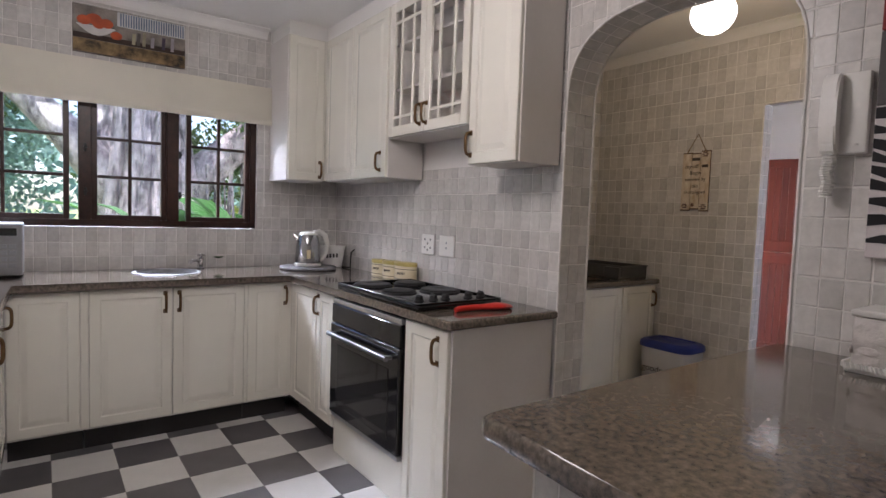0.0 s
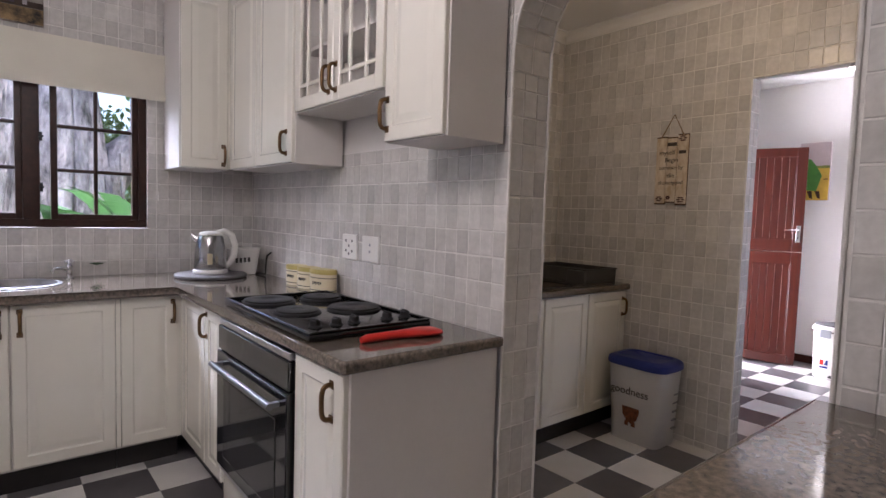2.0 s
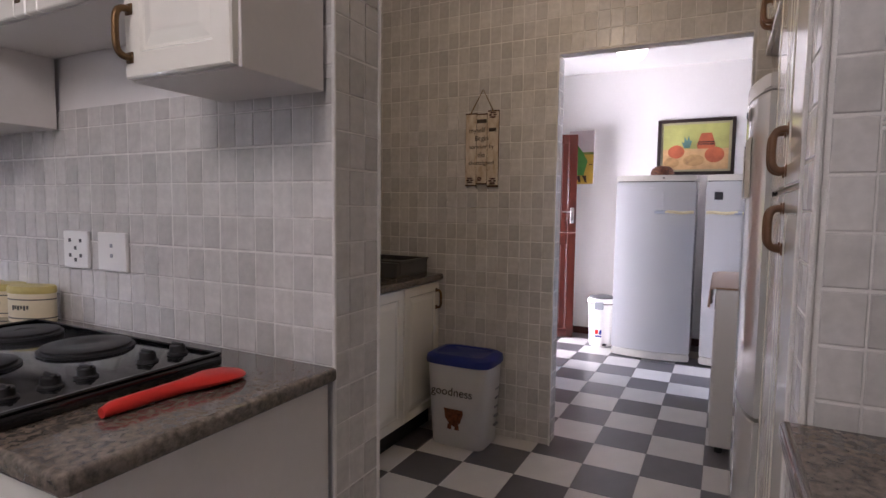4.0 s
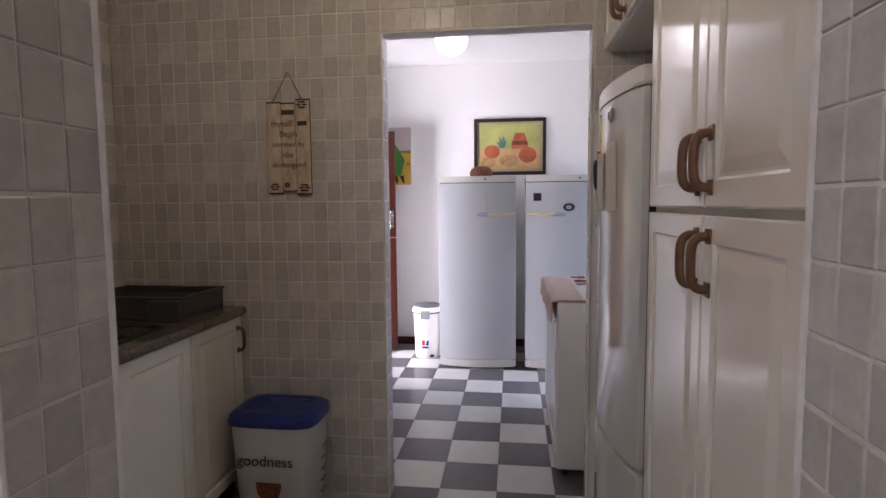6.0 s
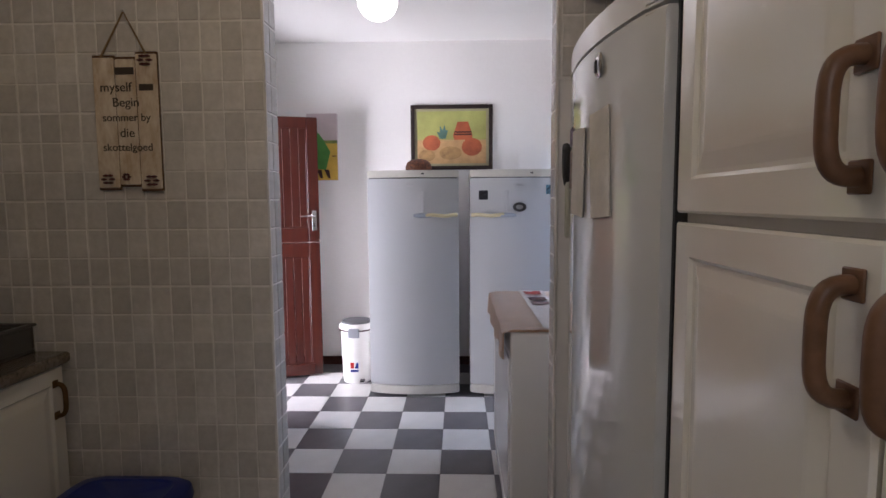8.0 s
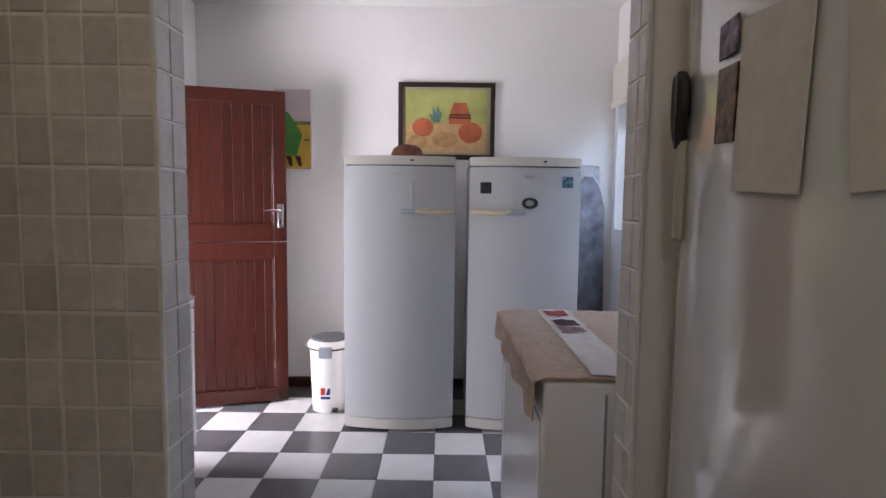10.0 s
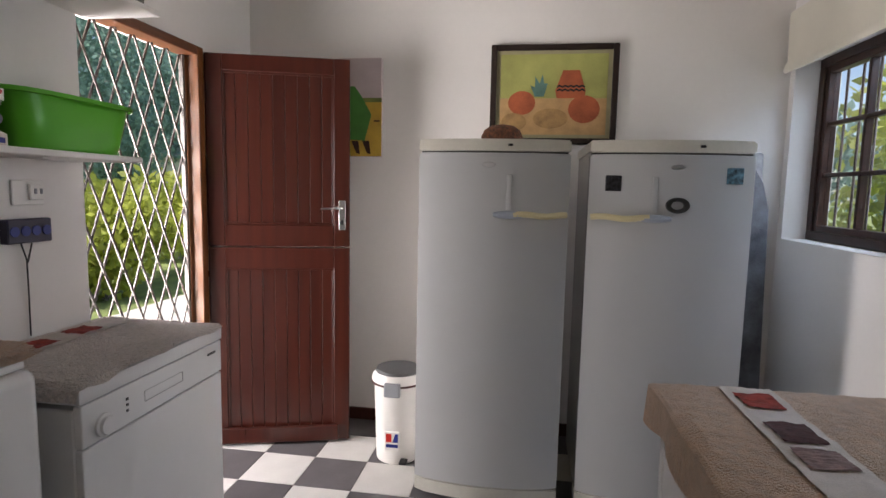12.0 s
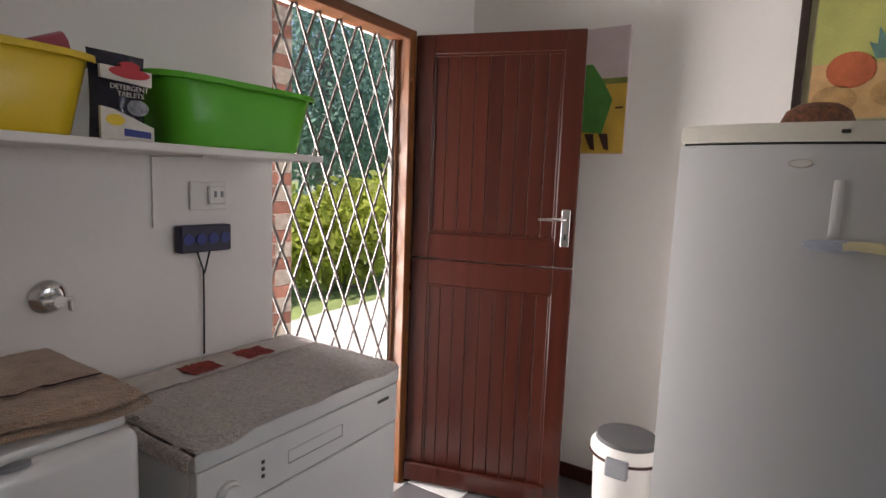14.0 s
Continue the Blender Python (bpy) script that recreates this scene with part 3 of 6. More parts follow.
    return t


fridge_1 = tall_fridge((6.03, 1.81, 0), "white upright fridge with a yellowed handle")
fridge_2 = tall_fridge((6.03, 1.075, 0), "white upright fridge with magnets on its door")

# washing machine under the window
wm = thing("washing_machine", (4.19, 0.955, 0), 180, "white top-loading washing machine covered with a brown towel", "washing machine")
WY = 0.912
part("body", B(-0.93, 0.0, 0.03, 0.0, 0.84, WY, 0.012, 3), FRIDGEWHITE, wm, "", True)
part("front_panel", rings_front(bmesh.new(), -0.90, 0.10, -0.03, 0.80, [(0, -0.004), (0.01, -0.006), (0.03, -0.006), (0.036, -0.002)], 0.001), FRIDGEWHITE, wm, "pressed steel front panel")
part("side_seam", B(0.0, 0.16, 0.06, 0.0035, 0.166, WY - 0.03), RUBBERGREY, wm)
bm = bmesh.new()
prof = [(0.60, WY - 0.01), (0.64, WY + 0.06), (0.76, WY + 0.24), (0.84, WY + 0.25), (0.84, WY - 0.01)]
rows = [[bm.verts.new((x, y, z)) for y, z in prof] for x in (-0.93, -0.005)]
for k in range(5):
    bm.faces.new((rows[0][k], rows[0][(k + 1) % 5], rows[1][(k + 1) % 5], rows[1][k]))
bm.faces.new(rows[0]), bm.faces.new(rows[1][::-1])
bmesh.ops.bevel(bm, geom=list(bm.edges), offset=0.008, segments=2, affect="EDGES")
cp = part("control_panel", bm, FRIDGEWHITE, wm, "sloping white control panel", True)
kb = part("knob", lathe(bmesh.new(), [(0.036, 0), (0.038, 0.006), (0.030, 0.012), (0.027, 0.034), (0.022, 0.037), (0, 0.037)], 20), CHROME, cp, "chrome programme knob", True)
kb.matrix_local = pose(-0.70, 0.695, WY + 0.145, 57, 0, 0)
for x in (-0.90, -0.03):
    part("foot", lathe(bmesh.new(), [(0.022, 0), (0.022, 0.02), (0.014, 0.03)], 12, (x, 0.05, 0)), BLACKMATT, wm)


def cloth(name, x0, y0, x1, y1, z, drop, label, at, rz, material, stripes=()):
    """A towel on a flat top: thick, wavy, hanging over the front (-y) edge by drop[0] and the left (-x) end by drop[1]."""
    t = thing(name, at, rz, label, "towel")
    nx, ny = 110, 80
    lx, ly = (x1 - x0) + drop[1], (y1 - y0) + drop[0]
    def place(s, q, up):
        x, y, zz = x1 - s, y1 - q, z + up
        w = 0.004 * noise.noise(Vector((s * 9, q * 9, 3))) + 0.0035 * noise.noise(Vector((s * 28, q * 28, 1))) + (0.0028 * noise.noise(Vector((s * 130, q * 110, 5))) if up else 0.0)
        zz += w + 0.004
        if q > y1 - y0:
            d = q - (y1 - y0)
            y, zz = y0 - min(d, 0.025) - 0.01 * math.sin(s * 21) * d / max(drop[0], 0.01) - up * 0.6, z + 0.003 - max(0, d - 0.018) + up * 0.2 + 0.02 * noise.noise(Vector((s * 6, 1, 2))) * d / max(drop[0], 0.01)
        if s > x1 - x0:
            d = s - (x1 - x0)
            x = x0 - min(d, 0.025) - up * 0.6
            zz = min(zz, z + 0.003 - max(0, d - 0.018))
        return (x, y, zz)
    bm = bmesh.new()
    grid = [[[bm.verts.new(place(lx * i / nx, ly * j / ny, up)) for j in range(ny + 1)] for i in range(nx + 1)] for up in (0.0, 0.009)]
    for i in range(nx):
        for j in range(ny):
            for g, flip in ((grid[1], 0), (grid[0], 1)):
                f = (g[i][j], g[i + 1][j], g[i + 1][j + 1], g[i][j + 1])
                bm.faces.new(f[::-1] if flip else f)
    for i in range(nx):
        for j in (0, ny):
            bm.faces.new((grid[0][i][j], grid[0][i + 1][j], grid[1][i + 1][j], grid[1][i][j]))
    for j in range(ny):
        for i in (0, nx):
            bm.faces.new((grid[0][i][j], grid[0][i][j + 1], grid[1][i][j + 1], grid[1][i][j]))
    part("cloth", bm, material, t, "", True)
    for order, (sx0, sy0, sx1, sy1, m, lab) in enumerate(stripes):
        bm = bmesh.new()
        n, k = 40, 10
        g = [[bm.verts.new(Vector(place(x1 - (sx0 + (sx1 - sx0) * i / n), y1 - (sy0 + (sy1 - sy0) * j / k), 0.009)) + Vector((0, 0, 0.0058 + 0.004 * min(order, 1)))) for j in range(k + 1)] for i in range(n + 1)]
        for i in range(n):
            for j in range(k):
                bm.faces.new((g[i][j], g[i + 1][j], g[i + 1][j + 1], g[i][j + 1]))
        part("woven_band", bm, m, t, lab, True)
    return t


PALEBAND = mk("pale_band", (0.58, 0.52, 0.47), 0.95, vary=0.1, scale=30, bump=0.6, bscale=250, sheen=0.3)
REDBAND = mk("red_band", (0.36, 0.05, 0.035), 0.95, vary=0.3, scale=40, bump=0.6, bscale=250)
PLUMBAND = mk("plum_band", (0.10, 0.04, 0.04), 0.95, vary=0.3, scale=40, bump=0.6, bscale=250)
MAUVEBAND = mk("mauve_band", (0.30, 0.20, 0.19), 0.95, vary=0.3, scale=40, bump=0.6, bscale=250)
cloth("towel", -0.925, 0.0, -0.005, 0.60, WY, (0.125, 0.06), "brown towel with pale and red woven bands on the machine", (4.19, 0.955, 0), 180, TOWEL,
      [(-0.915, 0.13, -0.015, 0.258, PALEBAND, "pale woven stripe"), (-0.865, 0.150, -0.765, 0.236, REDBAND, "red woven patch"), (-0.685, 0.150, -0.580, 0.236, PLUMBAND, "plum and red woven patch"), (-0.560, 0.150, -0.475, 0.236, MAUVEBAND, "mauve woven patch")])

# dishwasher
dw = thing("dishwasher", (4.86, 2.49, 0), 0, "white freestanding dishwasher with a towel on top", "dishwasher")
dw.scale = (1.0, 1.0, 1.025)
part("body", B(0.0, 0.02, 0.03, 0.68, 0.50, 0.80, 0.004), FRIDGEWHITE, dw)
part("top", B(-0.004, -0.008, 0.815, 0.684, 0.50, 0.862, 0.006, 2), FRIDGEWHITE, dw, "white worktop lid", True)
part("control_panel", B(0.002, -0.006, 0.695, 0.678, 0.02, 0.812, 0.004, 2), FRIDGEWHITE, dw, "white control panel")
part("door", B(0.002, -0.004, 0.11, 0.678, 0.02, 0.69, 0.004, 2), FRIDGEWHITE, dw, "white dishwasher door")
# The grey puts shade into the white grip's recess.
part("grip", rings_front(bmesh.new(), 0.245, 0.735, 0.435, 0.768, [(0, -0.0075), (0.004, -0.004), (0.008, -0.002)], -0.005), mk("grip_shadow_grey", (0.36, 0.35, 0.34), 0.4), dw, "recessed grip with its shade coloured grey")
k = part("knob", lathe(bmesh.new(), [(0.032, 0), (0.032, 0.008), (0.026, 0.012), (0.024, 0.02), (0, 0.02)], 22), FRIDGEWHITE, dw, "white round dial", True)
k.matrix_local = pose(0.075, -0.006, 0.735, 90)
for i in range(3):
    part("button", B(0.165, -0.010, 0.735 + 0.017 * i, 0.172, -0.005, 0.742 + 0.017 * i), DARKGREY, dw)
part("nameplate", B(0.585, -0.0085, 0.775, 0.635, -0.005, 0.783), DARKGREY, dw, "dark lettering bar")
part("plinth", B(0.01, 0.05, 0.0, 0.67, 0.46, 0.10), DARKGREY, dw)
cloth("towel", -0.0, 0.0, 0.675, 0.49, 0.8835, (0.012, 0.05), "pale brown towel with red patches on the dishwasher", (4.86, 2.49, 0), 0, TOWELPALE,
      [(0.03, 0.33, 0.66, 0.45, PALEBAND, "pale woven stripe"), (0.22, 0.345, 0.32, 0.43, REDBAND, "red woven patch"), (0.40, 0.345, 0.50, 0.43, REDBAND, "red woven patch")])

# second machine, nearer the doorway
m2 = thing("washing_machine", (4.165, 2.50, 0), 0, "white machine with a folded brown towel on its lid", "washing machine")
m2.scale = (1.0, 1.0, 1.025)
part("body", B(0.0, 0.0, 0.03, 0.60, 0.48, 0.95, 0.03, 4), FRIDGEWHITE, m2, "", True)
part("lid", B(0.02, 0.02, 0.951, 0.58, 0.46, 0.972, 0.008, 2), FRIDGEWHITE, m2, "white rounded lid", True)
part("base", B(0.03, 0.03, 0.0, 0.61, 0.45, 0.03), BLACKMATT, m2)
part("badge", lathe(bmesh.new(), [(0.022, 0.946), (0.022, 0.954), (0.016, 0.955)], 20, (0.40, 0.012, 0), 1.0, 0.5), RUBBERGREY, m2, "oval grey badge")
cloth("towel", 0.0, 0.05, 0.635, 0.46, 0.956, (0.02, 0.0), "thick brown towel folded on the machine", (4.165, 2.50, 0.044), 0, TOWEL)
cloth("towel", 0.0, 0.06, 0.62, 0.46, 0.972, (0.02, 0.0), "brown towel folded double with a stitched hem", (4.165, 2.50, 0.044), 0, TOWEL, [(0.02, 0.17, 0.61, 0.18, PLUMBAND, "dark stitched hem")])

# ---- windows ----
def window(name, at, rz, width, z0, z1, posts, label, cols=2, rows=3, depth=0.07, slits=()):
    """A timber window, its frame's front on y = 0 facing -y; posts: (x0, x1) of the thick uprights between the leaves."""
    t = thing(name, at, rz, label, "window", kind="structure")
    f = 0.045
    bm = bmesh.new()
    box(bm, 0, 0, z0, width, depth, z0 + f, 0.003), box(bm, 0, 0, z1 - f, width, depth, z1, 0.003)
    box(bm, 0, 0, z0 + f, f, depth, z1 - f, 0.003), box(bm, width - f, 0, z0 + f, width, depth, z1 - f, 0.003)
    part("window_frame", bm, WINDOWWOOD, t, "dark stained timber frame")
    for a, b in posts:
        part("mullion", B(a, -0.004, z0 + f, b, depth, z1 - f, 0.004), WINDOWWOOD, t)
    edges = [f] + [v for p in posts for v in p] + [width - f]
    for n, (a, b) in enumerate(zip(edges[::2], edges[1::2])):
        s = 0.032
        a, b = a + (slits[n][0] if slits else 0.0), b - (slits[n][1] if slits else 0.0)
        bm = bmesh.new()
        box(bm, a, 0.01, z0 + f, a + s, depth - 0.01, z1 - f, 0.003), box(bm, b - s, 0.01, z0 + f, b, depth - 0.01, z1 - f, 0.003)
        box(bm, a + s, 0.01, z0 + f, b - s, depth - 0.01, z0 + f + s, 0.003), box(bm, a + s, 0.01, z1 - f - s, b - s, depth - 0.01, z1 - f, 0.003)
        leaf = part("casement", bm, WINDOWWOOD, t, "dark timber casement")
        xs = [a + s + (b - a - 2 * s) * k / cols for k in range(cols + 1)]
        zs = [z0 + f + s + (z1 - z0 - 2 * f - 2 * s) * k / rows for k in range(rows + 1)]
        for x in xs[1:-1]:
            part("glazing_bar", B(x - 0.010, 0.018, zs[0], x + 0.010, depth - 0.018, zs[-1], 0.004), WINDOWWOOD, leaf)
        for z in zs[1:-1]:
            part("glazing_bar", B(xs[0], 0.019, z - 0.010, xs[-1], depth - 0.019, z + 0.010, 0.004), WINDOWWOOD, leaf)
        for p in range(cols):
            for q in range(rows):
                pane = part("pane", B(xs[p] + 0.004, depth * 0.5 - 0.002, zs[q] + 0.004, xs[p + 1] - 0.004, depth * 0.5 + 0.002, zs[q + 1] - 0.004), GLASS, leaf)
                pane.visible_shadow = False
    return t


kw = window("window_1", (WIN0, KY + 0.03, 0), 0, WIN1 - WIN0, WZ0 + 0.004, WZ1, [(0.55, 0.62), (1.331, 1.402), (1.839, 1.917)], "dark timber casement window with small panes over the sink", slits=((0, 0), (0, 0.047), (0, 0), (0.05, 0)))
part("window_sill", B(0.0, -0.03, WZ0 - 0.005, WIN1 - WIN0, 0.0, WZ0 + 0.003, 0.002), TILE, kw, "pale tiled sill")
for i in range(4):
    part("catch", box(B(1.36 + 0.555 * (i % 2), -0.018, 1.42 + 0.28 * (i // 2), 1.375 + 0.555 * (i % 2), -0.004, 1.47 + 0.28 * (i // 2), 0.003), 1.355 + 0.555 * (i % 2), -0.03, 1.44 + 0.28 * (i // 2), 1.38 + 0.555 * (i % 2), -0.018, 1.452 + 0.28 * (i // 2), 0.003), BLACKMATT, kw, "dark casement catch")
lw = window("window_2", (VX1, -0.115, 0), 180, VX1 - VX0, VZ0 + 0.004, VZ1, [(0.73, 0.81), (1.35, 1.43)], "dark timber casement window in the laundry", depth=0.075)
part("window_sill", B(0.0, -0.115, VZ0 - 0.004, VX1 - VX0, 0.0, VZ0 + 0.003, 0.002), WALLPAINT, lw, "white plastered sill")
for k in range(14):
    part("burglar_bar", tube(bmesh.new(), [(0.07 + 0.13 * k, 0.10, VZ0), (0.07 + 0.13 * k, 0.10, VZ1)], 0.006, 6), WINDOWWOOD, lw)


def roman_blind(at, rz, w, z0, z1, label):
    t = thing("roman_blind", at, rz, label, "blind")
    bm = bmesh.new()
    prof = [(0.0, z1), (-0.03, z1), (-0.034, z1 - 0.03), (-0.030, z0 + 0.06), (-0.040, z0 + 0.045), (-0.046, z0 + 0.02), (-0.040, z0 + 0.002), (-0.025, z0 + 0.004), (-0.012, z0 + 0.03), (-0.010, z1 - 0.02), (0.0, z1 - 0.02)]
    n = 30
    rows = [[bm.verts.new((w * i / n, y + 0.003 * noise.noise(Vector((i * 0.7, z * 7, 0))), z + 0.004 * noise.noise(Vector((i * 0.4, 3, y * 20))))) for y, z in prof] for i in range(n + 1)]
    for a, b in zip(rows, rows[1:]):
        for k in range(len(prof)):
            bm.faces.new((a[k], a[(k + 1) % len(prof)], b[(k + 1) % len(prof)], b[k]))
    bm.faces.new(rows[0]), bm.faces.new(rows[-1][::-1])
    part("cloth", bm, BLINDCLOTH, t, "cream cloth drawn up in folds", True)
    return t


kb = roman_blind((-1.22, KY - 0.004, 0), 0, 2.625, 1.995, 2.275, "cream roman blind drawn up over the kitchen window")
part("cord", tube(tube(bmesh.new(), [(2.565, -0.012, 2.0), (2.57, -0.012, 1.45)], 0.0022, 6), [(2.57, -0.012, 1.45), (2.57, -0.012, 1.39)], 0.008, 8), WHITEPLASTIC, kb, "white pull cord with toggle")
roman_blind((VX1 + 0.02, 0.004, 0), 180, 2.05, 2.055, 2.36, "cream roman blind drawn up over the laundry window")

# ---- outer door, gate ----
# Same frame in darker tones: shade painted on the head and left jamb.
FRAMESHADE = mk("shaded_varnished_frame", (0.19, 0.065, 0.028), 0.35, vary=0.25, scale=7, bump=0.1, bscale=45, stretch=(0.6, 8, 8))
df = thing("door_1", ((OX0 + OX1) / 2, LY + 0.06, 0), 0, "varnished timber outer door frame", "door frame", kind="structure")
hw = (OX1 - OX0) / 2
part("jamb", B(-hw, -0.03, 0, -hw + 0.022, 0.165, OZ, 0.004), MAHOGANY, df, "jamb in a dark shaded tone")
part("jamb", B(hw - 0.048, -0.075, 0, hw, 0.032, OZ, 0.004), FRAMELIT, df, "varnished jamb in a lit orange-brown tone")
part("head", B(-hw + 0.0225, -0.075, OZ - 0.045, hw - 0.0485, 0.025, OZ, 0.004), FRAMESHADE, df, "varnished head in a shaded tone")
part("threshold", B(-hw + 0.0225, -0.06, 0, hw - 0.067, 0.16, 0.018, 0.004), MAHOGANY, df)

leaf = thing("stable_door", (6.275, 2.985, 0.012), -73.7, "open dark mahogany stable door with vertical planks", "door")
DW, DT = 0.735, 0.042
def half_door(z0, z1, top_rail, low_rail, label):
    bm = bmesh.new()
    s = 0.085
    for b in ((0, 0, z0, s, DT, z1), (DW - s, 0, z0, DW, DT, z1), (s, 0, z0, DW - s, DT, z0 + low_rail), (s, 0, z1 - top_rail, DW - s, DT, z1)):
        box(bm, *b, 0.004)
    h = part("half_door", bm, MAHOGANY, leaf, label)
    n = 9
    for k in range(n):
        a, b = s + (DW - 2 * s) * k / n, s + (DW - 2 * s) * (k + 1) / n
        part("plank", B(a + 0.0012, 0.010, z0 + low_rail, b - 0.0012, DT - 0.008, z1 - top_rail, 0.002), MAHOGANY, h)
    bm = bmesh.new()
    for b in ((s, 0.004, z1 - top_rail - 0.010, DW - s, 0.012, z1 - top_rail), (s, 0.004, z0 + low_rail, DW - s, 0.012, z0 + low_rail + 0.012), (s, 0.004, z0 + low_rail + 0.012, s + 0.010, 0.012, z1 - top_rail - 0.010), (DW - s - 0.010, 0.004, z0 + low_rail + 0.012, DW - s, 0.012, z1 - top_rail - 0.010)):
        box(bm, *b, 0.002)
    part("bead", bm, MAHOGANY, h)
    return h
upper = half_door(1.095, 2.085, 0.085, 0.115, "upper half with a planked panel")
lower = half_door(0.0, 1.088, 0.115, 0.07, "lower half with a planked panel")
part("weather_bar", B(0.0, -0.022, 0.004, DW - 0.06, 0.0, 0.095, 0.006), MAHOGANY, lower, "projecting weather board")
hp = part("lock_plate", B(DW - 0.058, -0.006, 1.185, DW - 0.022, 0.0, 1.345, 0.003), CHROME, upper, "chrome lock plate")
part("lever", tube(bmesh.new(), [(DW - 0.04, -0.004, 1.305), (DW - 0.04, -0.045, 1.305), (DW - 0.055, -0.052, 1.305), (DW - 0.15, -0.05, 1.300)], [0.009, 0.008, 0.008, 0.006], 10), CHROME, hp, "chrome lever handle", True)
part("keyhole", B(DW - 0.044, -0.0075, 1.215, DW - 0.036, -0.0055, 1.24), BLACKMATT, hp)
part("latch_tongue", B(-0.012, 0.012, 0.93, 0.004, 0.02, 0.96), CHROME, lower)
# little dog-shaped doorstop
bm = lathe(bmesh.new(), [(0.004, 0.022), (0.022, 0.024), (0.030, 0.038), (0.026, 0.052), (0.008, 0.058), (0, 0.058)], 14, (0, 0, 0), 1.35, 0.9)
lathe(bm, [(0, 0.045), (0.014, 0.048), (0.018, 0.060), (0.012, 0.073), (0, 0.076)], 12, (-0.042, 0, 0))
for sx in (-0.025, 0.022):
    for sy in (-0.013, 0.013):
        tube(bm, [(sx, sy, 0.0), (sx, sy, 0.032)], 0.007, 7)
single("doorstop", bm, mk("painted_plaster", (0.66, 0.61, 0.52), 0.5, vary=0.4, scale=45, dark=(0.10, 0.07, 0.05)), "small cream and brown animal doorstop on the floor", "doorstop", (6.555, 2.405, 0.0), 60, smooth=True)

gate = thing("trellis_gate", (5.862, LY + 0.062, 0.02), 0, "closed grey steel trellis security gate", "gate")
GATE = mk("grey_gate_steel", (0.25, 0.22, 0.20), 0.45, metal=0.2, vary=0.25, scale=25, bump=0.1)
GWD, GHT, GW2, GH2 = 0.345, 2.05, 0.113, 0.255
for fam in (1, -1):
    n0 = -int(GHT / GH2) - 4
    for k in range(n0, 8):
        z_at = lambda x: (x + GWD) / GW2 * GH2 * fam + k * GH2 + (0 if fam == 1 else 2 * GWD / GW2 * GH2)
        za, zb = z_at(-GWD), z_at(GWD)
        slope = GH2 / GW2 * fam
        lo, hi = sorted((za, zb))
        if hi < 0.05 or lo > GHT:
            continue
        def cut(z):
            return -GWD + (z - za) / slope
        ends = sorted([(min(max(za, 0), GHT), None), (min(max(zb, 0), GHT), None)])
        z0, z1 = ends[0][0], ends[1][0]
        if z1 - z0 < 0.05:
            continue
        x0, x1 = cut(z0), cut(z1)
        y = 0.006 * fam
        bm = bmesh.new()
        d = Vector((x1 - x0, 0, z1 - z0)).normalized()
        s = Vector((d.z, 0, -d.x)) * 0.0052
        vs = [bm.verts.new(Vector(p) + q) for yy in (y - 0.003, y + 0.003) for p, q in (((x0, yy, z0), -s), ((x0, yy, z0), s), ((x1, yy, z1), s), ((x1, yy, z1), -s))]
        for f in ((0, 1, 2, 3), (7, 6, 5, 4), (0, 4, 5, 1), (1, 5, 6, 2), (2, 6, 7, 3), (3, 7, 4, 0)):
            bm.faces.new([vs[i] for i in f])
        part("bar", bm, GATE, gate)
for x in (-GWD, GWD):
    part("upright", B(x - 0.009, -0.012, 0.0, x + 0.009, 0.012, GHT, 0.002), GATE, gate)

# ---- lamps ----
def globe_lamp(at, label, r=0.115):
    t = thing("ceiling_lamp", at, 0, label, "lamp", "globe ceiling lamps")
    part("base", lathe(bmesh.new(), [(0.062, 0.07), (0.062, -0.02), (0.05, -0.032), (0.045, -0.04)], 20), WHITEPLASTIC, t, "white plastic fitting", True)
    g = part("globe", lathe(bmesh.new(), [(0.045, -0.036)] + [(r * math.sin(radians(a)), -0.125 + r * math.cos(radians(a)) * 0.95) for a in range(28, 180, 12)] + [(0, -0.125 - r * 0.95)], 28), GLOBE, t, "lit frosted glass globe", True)
    g.visible_shadow = False
    return t
# The first globe is added, out of view, round the kitchen fill light.
globe_lamp((0.25, 1.75, CEIL - 0.07), "unseen globe lamp added to light the kitchen")
globe_lamp((2.92, 1.65, CEIL - 0.07), "lit white globe lamp on the scullery ceiling")
globe_lamp((5.31, 1.612, LCEIL - 0.07), "lit white globe lamp on the laundry ceiling")

# ---- kitchen things ----
def words(parent, text, at, size, material, rx=90, rz=0, depth=0.0008):
    cu = bpy.data.curves.new("lettering", "FONT")
    cu.body, cu.size, cu.align_x, cu.align_y, cu.extrude = text, size, "CENTER", "CENTER", depth
    cu.materials.append(material)
    ob = new("lettering", cu)
    ob.parent = parent
    ob.matrix_local = pose(*at, rx, 0, rz)
    return ob


INK = mk("dark_ink", (0.055, 0.04, 0.03), 0.6, vary=0.1, bump=0.0)
SINKSTEEL = mk("dull_sink_steel", (0.30, 0.30, 0.31), 0.4, metal=0.85, vary=0.1, scale=20)
sink = thing("sink", (0.64, 3.93, CT), 0, "round stainless steel sink set in the granite", "sink")
part("rim", lathe(bmesh.new(), [(0.185, 0.001), (0.20, 0.001), (0.20, 0.004), (0.19, 0.008), (0.178, 0.006), (0.176, 0.001)], 40, cap=False), SINKSTEEL, sink, "", True)
part("bowl", lathe(bmesh.new(), [(0.1795, 0.004), (0.172, -0.004), (0.160, -0.028), (0.14, -0.0365), (0.03, -0.0375), (0.028, -0.0382), (0, -0.0382)], 40, cap=False), SINKSTEEL, sink, "", True)
